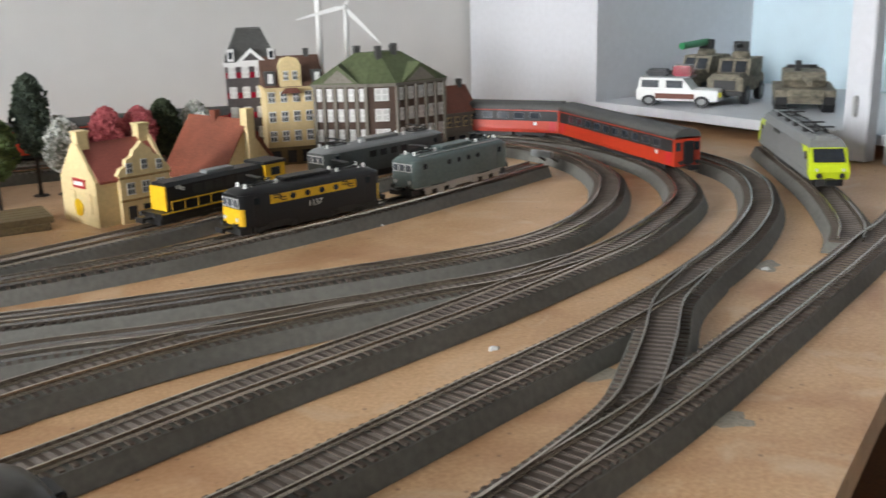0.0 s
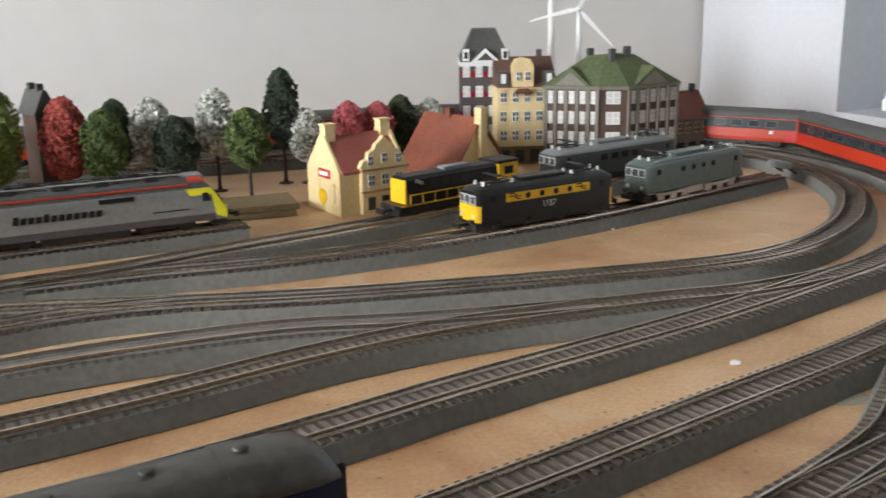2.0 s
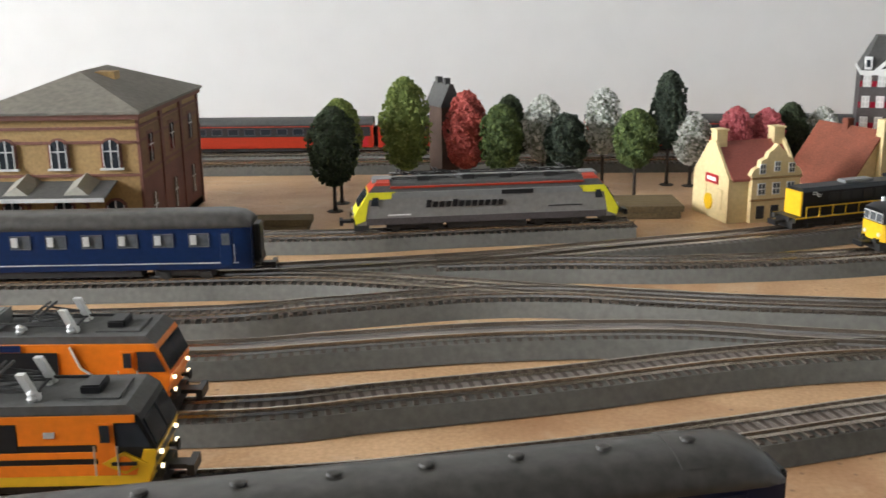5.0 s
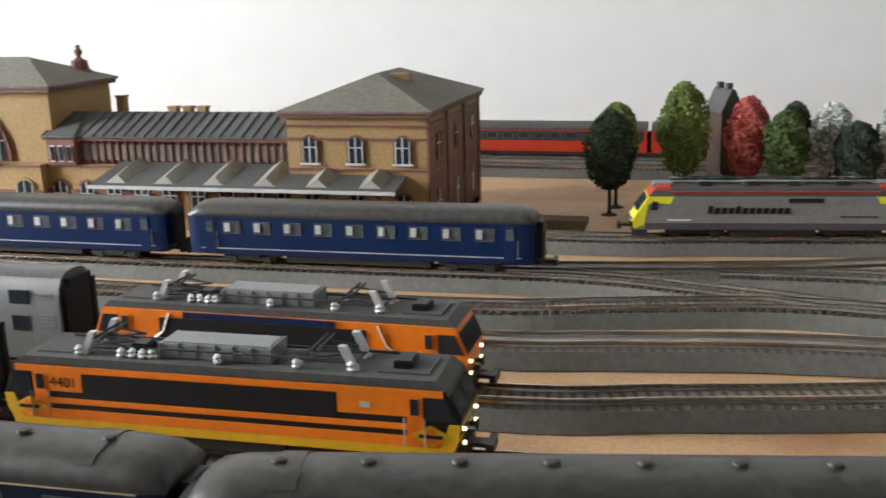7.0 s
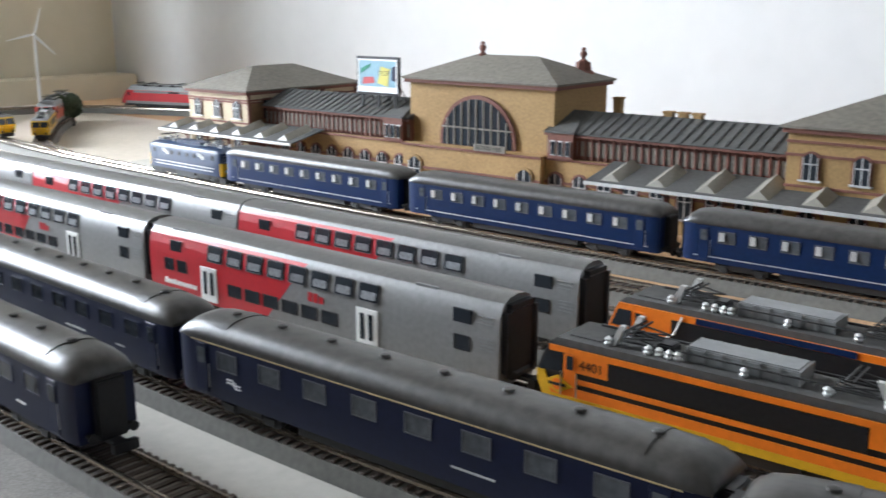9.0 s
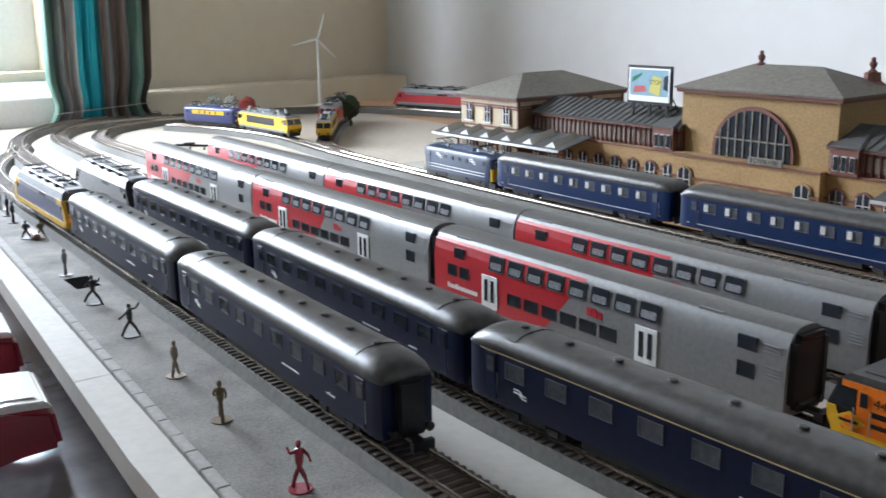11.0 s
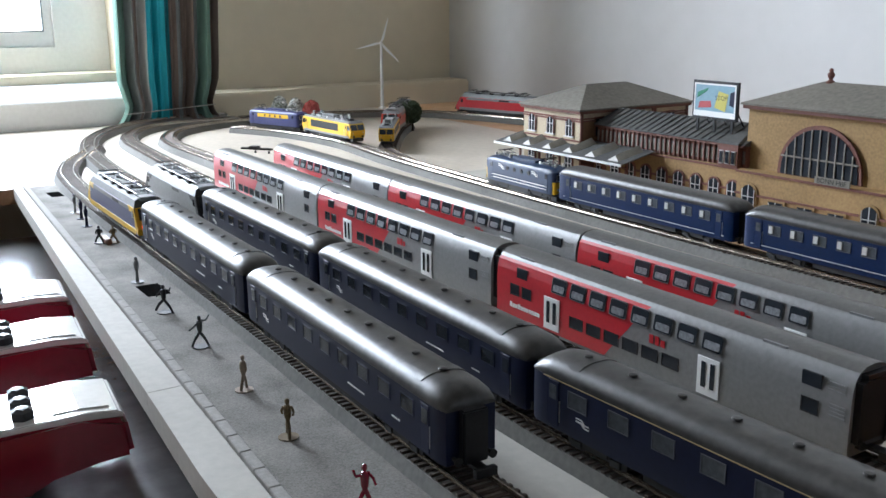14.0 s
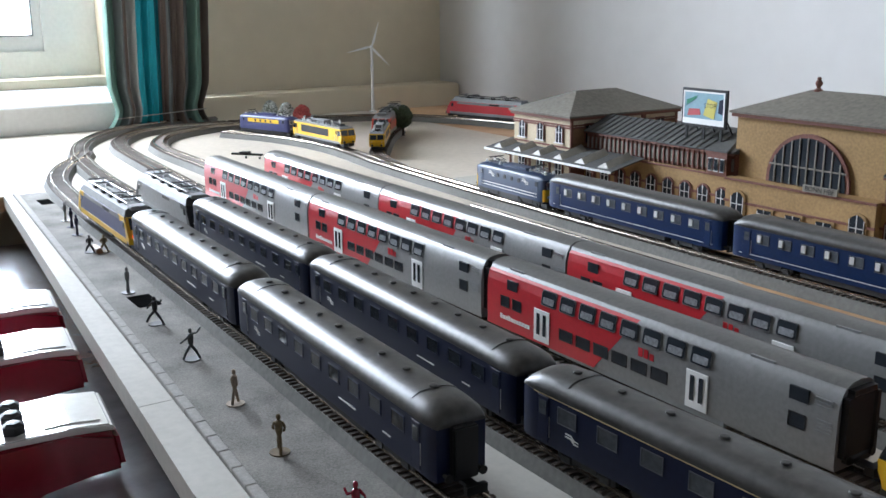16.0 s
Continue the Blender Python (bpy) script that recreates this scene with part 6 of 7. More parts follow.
def corner_building():
    t = thing("town_house", "dark brick corner building with grey pilasters and green roof", "building", "town houses")
    t.matrix_basis = pose(0.733, 1.066, 0) @ Matrix.Diagonal((0.940, 0.940, 0.940, 1)) @ pose(-0.757, -1.085, 0)
    fl, H = 0.0242, 0.0970
    # outline: left front, cut corner, right front, back
    A, B, C, D, E = (0.676, 1.100), (0.727, 1.058), (0.757, 1.044), (0.836, 1.060), (0.800, 1.140)
    ring = [A, B, C, D, E]
    part("wall", prism(BM(), ring, 0.0, H, "z"), "brick", t)
    part("plinth", prism(BM(), [(0.757 + (x - 0.757) * 1.012, 1.085 + (y - 1.085) * 1.012) for x, y in ring], 0.0, 0.020, "z"), "stone", t)
    part("cornice", prism(BM(), [(0.757 + (x - 0.757) * 1.04, 1.085 + (y - 1.085) * 1.04) for x, y in ring], H - 0.004, H, "z"), "stone", t)
    k = 0.30
    cx, cy = 0.760, 1.092
    r = BM()
    low = [r.verts.new((cx + (x - cx) * 1.05, cy + (y - cy) * 1.05, H)) for x, y in ring]
    top = [r.verts.new((cx + (x - cx) * k + (0.004 if x > cx else -0.004), cy + (y - cy) * k, H + 0.034)) for x, y in ring]
    for i in range(5):
        r.faces.new((low[i], low[(i + 1) % 5], top[(i + 1) % 5], top[i]))
    r.faces.new(top)
    r.faces.new(low[::-1])
    part("roof", r, "green", t, "mossy green hipped roof")
    for x, y in ((0.735, 1.098), (0.752, 1.075), (0.775, 1.080), (0.790, 1.105)):
        part("chimney", boxes((x - 0.0035, x + 0.0035, y - 0.0035, y + 0.0035, H + 0.024, H + 0.042)), "slate", t)

    def face(P, Q, cols, pil, ped):
        P, Q = Vector((*P, 0)), Vector((*Q, 0))
        L = (Q - P).length
        e = thing("front", "", "")
        e.parent = t
        e.matrix_basis = pose(P.x, P.y, 0, 0, 0, math.degrees(math.atan2(Q.y - P.y, Q.x - P.x)))
        for f in range(4):
            for c in range(cols):
                x = (c + 0.5) * L / cols
                if f == 0:
                    part("ground_window", boxes((x - L / cols * 0.25, x + L / cols * 0.25, -0.0010, 0.0, 0.005, 0.0175)), "glass", e)
                else:
                    facade_window(e, x, f * fl + 0.011, L / cols * 0.50, 0.0150, 0, "white", "frame")
        if pil:
            for c in range(cols + 1):
                x = min(max(c * L / cols, 0.002), L - 0.002)
                part("pilaster", boxes((x - 0.0020, x + 0.0020, -0.0026, 0, 0.020, H - 0.004)), "stone", e)
        if ped:
            p = part("pediment", prism(BM(), [(L * 0.10, H), (L * 0.86, H), (L * 0.48, H + 0.022)], -0.0034, 0.020, "y"), "green", e, "green roofed pediment")
            part("tympanum", prism(BM(), [(L * 0.20, H + 0.001), (L * 0.76, H + 0.001), (L * 0.48, H + 0.0165)], -0.0040, -0.0033, "y"), "stone", p)

    face(A, B, 5, True, True)
    face(B, C, 1, False, False)
    face(C, D, 5, True, True)


corner_building()
town_block("low stone house with a red tiled roof", 0.819, 1.062, 4, 0.052, 0.050, 2, 0.024, "stone", "tile", 0.032, 4, frame_mat="cream")
gh = thing("house", "narrow dark house with a steep roof among trees", "house")
gh.matrix_basis = pose(0.121, 1.129, 0, 0, 0, 25)
part("wall", boxes((-0.010, 0.010, -0.016, 0.016, 0, 0.090)), "brick", gh)
part("roof", prism(BM(), [(-0.013, 0.086), (0.013, 0.086), (0.002, 0.110), (-0.002, 0.110)], -0.020, 0.020, "y"), "slate", gh, "steep dark roof")
part("chimney", boxes((-0.003, 0.003, -0.012, -0.006, 0.104, 0.116)), "slate", gh)
part("chimney", boxes((-0.003, 0.003, 0.008, 0.014, 0.104, 0.116)), "slate", gh)


# ---- trees ----
def leaf_mat(name, a, b):
    m = mat(name, a, 0.85, vary=0.2, grain=400)
    nt = m.node_tree
    g = nt.nodes.new("ShaderNodeNewGeometry")
    mx = nt.nodes.new("ShaderNodeMix")
    mx.data_type = "RGBA"
    mx.inputs["A"].default_value, mx.inputs["B"].default_value = (*a, 1), (*b, 1)
    nt.links.new(g.outputs["Random Per Island"], mx.inputs["Factor"])
    nt.links.new(mx.outputs["Result"], nt.nodes["Principled BSDF"].inputs["Base Color"])
    return m


LEAF = dict(
    dark=leaf_mat("dark_leaves", (0.016, 0.026, 0.010), (0.045, 0.062, 0.026)),
    green=leaf_mat("green_leaves", (0.038, 0.062, 0.014), (0.105, 0.145, 0.038)),
    light=leaf_mat("light_leaves", (0.09, 0.125, 0.022), (0.20, 0.25, 0.06)),
    red=leaf_mat("red_blossom", (0.28, 0.045, 0.035), (0.52, 0.12, 0.095)),
    white=leaf_mat("white_blossom", (0.13, 0.15, 0.10), (0.80, 0.80, 0.76)),
    rose=leaf_mat("rose_blossom", (0.30, 0.05, 0.06), (0.50, 0.13, 0.14)),
    pine=leaf_mat("pine_leaves", (0.014, 0.024, 0.014), (0.040, 0.055, 0.032)),
)


def tree(label, x, y, h, r, kind, low=0.30, n=1500, shape=1.0):
    rng = random.Random(int(x * 9973 + y * 7919))
    t = thing("tree", label, "tree", "model trees")
    t.matrix_basis = pose(x, y, 0, 0, 0, rng.random() * 360)
    k = BM()
    turned(k, [(0.0085, 0), (0.0080, 0.0008), (0.0026, 0.0014), (0.0019, 0.006), (0.0016, h * low), (0.0010, h * 0.7), (0.0003, h * 0.92)], 7)
    for i in range(7):
        a, z = rng.random() * 6.28, h * (low + 0.08 + 0.45 * i / 7)
        rod(k, (0, 0, z), (r * 0.7 * math.cos(a), r * 0.7 * math.sin(a), z + h * 0.09), 0.0006, 4)
    part("trunk", k, "trunk", t)
    verts, faces = [], []
    zc, hz = h * (1 + low) / 2, h * (1 - low) / 2
    for i in range(n):
        u = rng.uniform(-1, 1)
        a = rng.random() * 6.2832
        prof = math.sqrt(max(0, 1 - abs(u) ** (2.2 if u < 0 else 1.7 * shape)))
        d = prof * r * (0.72 + 0.28 * rng.random() ** 0.5) * (0.90 + 0.16 * math.sin(5 * a + 7 * u))
        c = Vector((d * math.cos(a), d * math.sin(a), zc + u * hz))
        s = rng.uniform(0.0013, 0.0030)
        e = Euler((rng.random() * 6, rng.random() * 6, rng.random() * 6)).to_matrix()
        b = len(verts)
        for p in ((1, 0, 0), (-1, 0, 0), (0, 1, 0), (0, -1, 0), (0, 0, 0.8), (0, 0, -0.8)):
            verts.append(c + e @ (Vector(p) * s * rng.uniform(0.7, 1.25)))
        for f in ((0, 2, 4), (2, 1, 4), (1, 3, 4), (3, 0, 4), (2, 0, 5), (1, 2, 5), (3, 1, 5), (0, 3, 5)):
            faces.append([b + j for j in f])
    rows = 9
    for j in range(rows + 1):
        u = -0.94 + 1.86 * j / rows
        q = 0.76 * r * math.sqrt(max(0.02, 1 - abs(u) ** (2.2 if u < 0 else 1.7 * shape)))
        verts.extend((q * math.cos(6.2832 * i / 10), q * math.sin(6.2832 * i / 10), zc + u * hz) for i in range(10))
    b = len(verts) - 10 * (rows + 1)
    for j in range(rows):
        faces.extend([b + j * 10 + i, b + j * 10 + (i + 1) % 10, b + j * 10 + 10 + (i + 1) % 10, b + j * 10 + 10 + i] for i in range(10))
    me = bpy.data.meshes.new("crown")
    me.from_pydata(verts, [], faces)
    me.materials.append(LEAF[kind])
    part("crown", me, None, t)
    return t


G, W_, R_ = "round green model tree with a thin trunk", "model tree with white blossom", "model tree with red autumn leaves"
for lab, x, y, h, r, kind, low in (
    ("dense dark green model tree beside the track", 0.014, 0.991, 0.101, 0.0252, "dark", 0.26),
    ("tall olive green model tree", 0.017, 1.028, 0.105, 0.0225, "light", 0.30),
    ("tall light green model tree", 0.081, 1.069, 0.121, 0.0270, "light", 0.22),
    (R_, 0.144, 1.074, 0.106, 0.0227, "red", 0.25), (G, 0.179, 1.055, 0.094, 0.0226, "green", 0.28),
    ("dark green model tree", 0.192, 1.109, 0.097, 0.0190, "dark", 0.3), (W_, 0.226, 1.095, 0.098, 0.0218, "white", 0.3),
    ("dark green model tree", 0.246, 1.059, 0.083, 0.0225, "pine", 0.25), (W_, 0.289, 1.088, 0.105, 0.0204, "white", 0.36),
    (G, 0.313, 1.035, 0.090, 0.0224, "green", 0.36), ("slender dark conifer-like model tree", 0.361, 1.102, 0.121, 0.0191, "pine", 0.34),
    (W_, 0.384, 1.094, 0.079, 0.0201, "white", 0.3), ("rose-red blossoming model tree", 0.429, 1.088, 0.084, 0.0186, "rose", 0.4),
    ("rose-red blossoming model tree", 0.464, 1.095, 0.081, 0.0175, "rose", 0.4), ("dark green model tree", 0.495, 1.113, 0.085, 0.0183, "dark", 0.3),
    (W_, 0.533, 1.122, 0.079, 0.0177, "white", 0.3), ("small dark round tree by the far curve", -1.616, 0.942, 0.062, 0.0207, "dark", 0.30),
    ("small dark round tree by the far curve", -1.640, 0.982, 0.060, 0.0186, "dark", 0.30), ("cream flowering bush by the far curve", -1.892, 0.809, 0.060, 0.0176, "white", 0.1),
    ("cream flowering bush by the far curve", -1.855, 0.829, 0.058, 0.0176, "white", 0.1), ("red flowering bush by the far curve", -1.824, 0.850, 0.054, 0.0186, "red", 0.1),
):
    tree(lab, x, y, h, r, kind, low)


# ---- wind turbines ----
def turbine(x, y, h, turn, blade, tint):
    t = thing("wind_turbine", "white model wind turbine with three slender blades", "wind turbine", "wind turbines")
    t.matrix_basis = pose(x, y, 0, 0, 0, turn)
    smooth(part("tower", turned(BM(), [(0.010, 0), (0.010, 0.003), (0.0042, 0.005), (0.0030, h)], 14), tint, t))
    part("nacelle", softbox(-0.004, 0.004, -0.010, 0.008, h, h + 0.008, 0.002), tint, t)
    hb = part("hub", turned(BM(), [(0.004, 0), (0.004, 0.004), (0.0015, 0.007)], 12), tint, t)
    hb.matrix_basis = pose(0, -0.010, h + 0.004, 90, 0, 0)
    for i in range(3):
        a = math.radians(95 + 120 * i - 22)
        ux, uz = math.cos(a), math.sin(a)
        P = [Vector((ux * s - uz * o, -0.013, h + 0.004 + uz * s + ux * o)) for s, o in ((0.003, -0.0015), (0.012, -0.004), (blade, -0.0008), (blade, 0.0008), (0.012, 0.0020), (0.003, 0.0015))]
        part("blade", loft(BM(), [P, [p + Vector((0, 0.0012, 0)) for p in P]]), tint, t)


turbine(0.774, 1.225, 0.166, -28, 0.064, "white")
turbine(-2.058, 1.149, 0.152, 60, 0.060, "white")
tagged(solid("plain_pole", rod(BM(), (0.758, 1.273, 0), (0.758, 1.273, 0.30), 0.0042, 12), "white", "plain white pole standing against the wall", "pole"))

# ---- cupboard with toys ----
CX = 1.20
cb = thing("cupboard", "white built-in cupboard with an open shelf and doors", "cupboard")
cb.matrix_basis = pose(1.120, 1.1465, 0, 0, 0, 4.8) @ Matrix.Diagonal((0.904, 0.904, 0.904, 1)) @ pose(-1.20, -1.18, 0)
part("side_panel", boxes((CX, 1.62, 1.172, 1.190, -0.02, 1.2)), "cupwhite", cb)
part("face_panel", boxes((CX, CX + 0.018, 1.190, 1.488, 0.001, 1.2)), "cupwhite", cb)
part("shelf", softbox(CX - 0.004, 1.60, 0.60, 1.1715, 0.018, 0.031, 0.0008), "cupwhite", cb)
part("back_panel", boxes((1.585, 1.60, 0.45, 1.1715, 0.031, 1.2)), "lightblue", cb, "pale blue cupboard back")
part("base_back", boxes((1.585, 1.60, 0.45, 1.1715, -0.02, 0.018)), "cupwhite", cb)
for y0, y1 in ((0.690, 0.722), (0.630, 0.668)):
    d = part("door", softbox(CX - 0.040, CX - 0.018, y0, y1, 0.002, 1.2, 0.0015), "cupwhite", cb, "white folded door edge")
    part("handle", softbox(CX - 0.046, CX - 0.040, (y0 + y1) / 2 - 0.003, (y0 + y1) / 2 + 0.003, 0.055, 0.080, 0.0015), "steel", d)
part("outer_door", boxes((CX - 0.040, CX - 0.018, 0.30, 0.630, 0.002, 1.2)), "cupwhite", cb)


def wheel(parent, x, y, z, r, w, name="wheel"):
    o = part(name, rod(BM(), (x, y - w / 2, z), (x, y + w / 2, z), r, 16), "black", parent)
    part("rim", rod(BM(), (x, y - w / 2 - 0.0006, z), (x, y + w / 2 + 0.0006, z), r * 0.55, 12), "midgrey", o)


car = thing("toy_car", "white and brown toy brick estate car with roof luggage", "toy car")
car.matrix_basis = pose(1.176, 1.034, 0.0281, 0, 0, -60) @ Matrix.Diagonal((1.02, 0.91, 0.75, 1))
part("body", softbox(-0.052, 0.056, -0.022, 0.022, 0.010, 0.030, 0.001), "white", car)
part("brown_panel", boxes((-0.026, 0.026, -0.0228, -0.022, 0.014, 0.023)), "brownred", car)
part("cabin", prism(BM(), [(-0.050, 0.030), (0.022, 0.030), (0.010, 0.050), (-0.048, 0.050)], -0.020, 0.020, "y"), "white", car)
for x0, x1 in ((-0.045, -0.022), (-0.012, 0.010)):
    part("window", boxes((x0, x1, -0.0206, -0.020, 0.033, 0.046)), "pglass", car)
part("lamp", boxes((0.056, 0.059, -0.016, -0.008, 0.018, 0.026)), "lemon", car)
part("luggage", softbox(-0.042, -0.012, -0.013, 0.013, 0.052, 0.064, 0.003), "black", car)
part("luggage", softbox(-0.006, 0.018, -0.013, 0.013, 0.052, 0.072, 0.002), "wine", car)
part("roof_rack", boxes((-0.046, 0.020, -0.017, 0.017, 0.050, 0.0522)), "midgrey", car)
for x in (-0.034, 0.036):
    for y in (-0.020, 0.020):
        wheel(car, x, y, 0.010, 0.010, 0.006)


def army_truck(x, y, turn, tube=False):
    t = thing("toy_truck", "camouflaged toy military truck with a roof gun mount", "toy truck", "toy military vehicles")
    t.matrix_basis = pose(x, y, 0.0281, 0, 0, turn) @ Matrix.Diagonal((0.91, 0.91, 0.91, 1))
    part("body", softbox(-0.055, 0.055, -0.027, 0.027, 0.018, 0.040, 0.002), "camo", t)
    part("cabin", prism(BM(), [(-0.052, 0.040), (0.018, 0.040), (0.008, 0.064), (-0.050, 0.064)], -0.024, 0.024, "y"), "camo", t)
    for y0 in (-0.019, 0.002):
        part("windscreen", prism(BM(), [(0.0185, 0.042), (0.0195, 0.042), (0.0110, 0.061), (0.0100, 0.061)], y0, y0 + 0.017, "y"), "glass", t)
    part("bonnet", softbox(0.016, 0.054, -0.022, 0.022, 0.038, 0.045, 0.002), "camo", t)
    part("grille", boxes((0.055, 0.0565, -0.016, 0.016, 0.022, 0.036)), "dark", t)
    part("bumper", softbox(0.055, 0.061, -0.027, 0.027, 0.014, 0.021, 0.001), "dark", t)
    part("turret", turned(BM(), [(0.014, 0), (0.014, 0.006), (0.010, 0.010)], 12, (-0.018, 0, 0.064)), "camo", t)
    part("gun_mount", boxes((-0.024, -0.012, -0.010, 0.010, 0.072, 0.088), (-0.018, 0.012, -0.002, 0.002, 0.080, 0.085)), "dark", t)
    if tube:
        part("launch_tube", rod(BM(), (-0.02, 0, 0.084), (0.060, 0, 0.082), 0.0055, 12), "brightgreen", t, "bright green launch tube")
    for xx in (-0.036, 0.036):
        for yy in (-0.025, 0.025):
            wheel(t, xx, yy, 0.014, 0.014, 0.009)


army_truck(1.263, 1.012, 205)
army_truck(1.268, 1.084, 195, True)
tank = thing("toy_tank", "camouflaged toy battle tank with gear on the turret", "toy tank", "toy military vehicles")
tank.matrix_basis = pose(1.273, 0.908, 0.0281, 0, 0, 222) @ Matrix.Diagonal((0.91, 0.91, 0.91, 1))
part("hull", prism(BM(), [(-0.065, 0.012), (0.060, 0.012), (0.070, 0.024), (0.060, 0.032), (-0.065, 0.032)], -0.024, 0.024, "y"), "camo", tank)
for y in (-0.031, 0.031):
    part("track", prism(BM(), [(-0.066, 0.010), (-0.056, 0.0), (0.052, 0.0), (0.066, 0.012), (0.064, 0.022), (-0.064, 0.022)], y - 0.008, y + 0.008, "y"), "black", tank)
    part("skirt", boxes((-0.064, 0.062, y - 0.009, y + 0.009, 0.018, 0.031)), "camo", tank)
part("turret", prism(BM(), [(-0.052, 0.032), (0.026, 0.032), (0.036, 0.042), (0.020, 0.052), (-0.050, 0.052)], -0.028, 0.028, "y"), "camo", tank)
part("barrel", rod(BM(), (0.03, 0, 0.044), (0.125, 0, 0.047), 0.0035, 10), "camo", tank)
part("hatch_gun", boxes((-0.010, 0.004, -0.012, -0.004, 0.052, 0.066), (-0.004, 0.030, -0.010, -0.007, 0.062, 0.066)), "dark", tank)
part("stowage", softbox(-0.060, -0.046, -0.024, 0.024, 0.036, 0.056, 0.003), "dark", tank)

# ---- platform, edge and plates ----
t1 = [p for p in PATHS["platform"] if -1.41 < p[0] < 0.05]


def slab(name, lower, upper, z0, z1, m, label, cat):
    b = BM()
    loft(b, [[(x, lower(x, y), z0), (x, upper(x, y), z0), (x, upper(x, y), z1), (x, lower(x, y), z1)] for x, y, a in t1])
    return solid(name, b, m, label, cat, kind="structure")


def kerb_y(x):
    return 0.150 + (-0.395 - x) * 0.0657 if x < -0.2 else 0.137


slab("platform_paving", lambda x, y: kerb_y(x), lambda x, y: y - 0.0202, 0.0002, 0.0040, "paving", "grey gritty platform paving", "platform")
slab("concrete_strip", lambda x, y: y + 0.0202, lambda x, y: max(y + 0.030, min(p[1] for p in PATHS["second"] if abs(p[0] - x) < 0.01 and p[1] < 0.6) - 0.0204), 0.0002, 0.0030, "pale", "pale concrete plates between two tracks", "paving")
kb = thing("platform_kerb", "row of small grey kerb stones along the platform", "kerb", kind="structure")
KS = softbox(-0.0118, 0.0118, -0.0035, 0.0035, 0, 0.0062, 0.0006, 1)
KM = bpy.data.meshes.new("kerb_stone")
KS.to_mesh(KM)
KS.free()
KM.materials.append(M["kerb"])
for i in range(55):
    x = -1.40 + i * 0.0242
    o = part("kerb_stone", KM, None, kb)
    o.matrix_basis = pose(x, kerb_y(x) - 0.0040, 0.0002, 0, 0, -3.8)
ed = thing("edge_board", "cream board along the layout's front edge", "edge board", kind="structure")


def edge_y(x):
    return 0.1205 + (-0.40 - x) * 0.080 if x < -0.4 else 0.1205


for xa, xb in ((-1.42, -0.5685), (-0.5675, 0.09)):
    b = BM()
    stops = [xa + (xb - xa) * i / 10 for i in range(11)]
    loft(b, [[(x, edge_y(x) - 0.004, -0.014), (x, edge_y(x) - 0.0005, -0.014), (x, edge_y(x) - 0.0005, 0.0004), (x, kerb_y(x) - 0.0080, 0.0004), (x, kerb_y(x) - 0.0080, 0.0035), (x, edge_y(x) - 0.004, 0.0035)] for x in stops])
    part("edge_piece", b, "pale", ed)

# ---- small figures on the platform: plain single shapes ----
def figure(x, y, turn, m, step=0.35, arm=0.5, base=True, h=0.020):
    b = BM()
    if base:
        turned(b, [(0.0062, 0), (0.0062, 0.0006)], 14)
    hip = (0, 0, h * 0.48)
    for s in (-1, 1):
        knee = (s * step * 0.006, s * 0.0009, h * 0.25)
        rod(b, hip, knee, 0.0012, 6)
        rod(b, knee, (s * step * 0.010, s * 0.0011, 0.0006), 0.0010, 6)
        sh = (0.0, s * 0.0022, h * 0.80)
        el = (s * arm * 0.004, s * 0.0036, h * (0.66 + 0.14 * arm * (s > 0)))
        rod(b, sh, el, 0.0008, 5)
        rod(b, el, (s * arm * 0.007, s * 0.0030, h * (0.56 + 0.42 * arm * (s > 0))), 0.0007, 5)
    turned(b, [(0.0014, h * 0.46), (0.0021, h * 0.55), (0.0024, h * 0.74), (0.0019, h * 0.82), (0.0008, h * 0.85)], 8)
    turned(b, [(0.0006, h * 0.84), (0.0013, h * 0.88), (0.0015, h * 0.93), (0.0012, h * 0.98), (0.0004, h)], 8)
    o = solid("figurine", b, m, "tiny painted plain figurine standing on the grey platform", "figurine", "platform figurines")
    o.matrix_basis = pose(x, y, 0.0041, 0, 0, turn)
    smooth(o, 60)


for x, y, turn, m, st, ar, h in ((-0.350, 0.175, 200, "wine", 0.4, 0.7, 0.026), (-0.452, 0.179, 150, "planks", 0.5, 0.1, 0.0245), (-0.536, 0.185, 100, "figpale", 0.3, 0.0, 0.0245), (-0.634, 0.190, 60, "darkgreen", 0.6, 1.0, 0.0245), (-0.732, 0.194, 20, "black", 1.0, 0.8, 0.024), (-0.837, 0.202, 90, "midgrey", 0.1, 0.1, 0.0245), (-1.105, 0.222, 90, "navy", 0.1, 0.0, 0.024), (-1.151, 0.227, 80, "navy", 0.1, 0.1, 0.024), (-1.191, 0.229, 120, "midgrey", 0.2, 0.4, 0.024), (-1.013, 0.213, 10, "black", 0.8, 0.0, 0.019), (-1.006, 0.226, 190, "planks", 0.8, 0.0, 0.019)):
    figure(x, y, turn, m, st, ar, h=h)
solid("crate", softbox(-1.022, -0.998, 0.2165, 0.2225, 0.0041, 0.0105, 0.001), "wood", "small brown wooden crate on the platform", "crate")
# flat plates; the pits' shaded depth is painted as shineless black
solid("painted_pit", boxes((-0.822, -0.784, 0.196, 0.216, 0.0041, 0.0045)), "pit", "dark square pit in the platform, its depth painted black", "hatch")
solid("painted_pit", boxes((-1.348, -1.312, 0.227, 0.243, 0.0041, 0.0045)), "pit", "dark square pit in the platform, its depth painted black", "hatch")
solid("pale_plate", softbox(-1.158, -1.029, 0.768, 0.824, 0.0002, 0.0060, 0.001), "pale", "pale flat plate on the board beside the track", "plate")
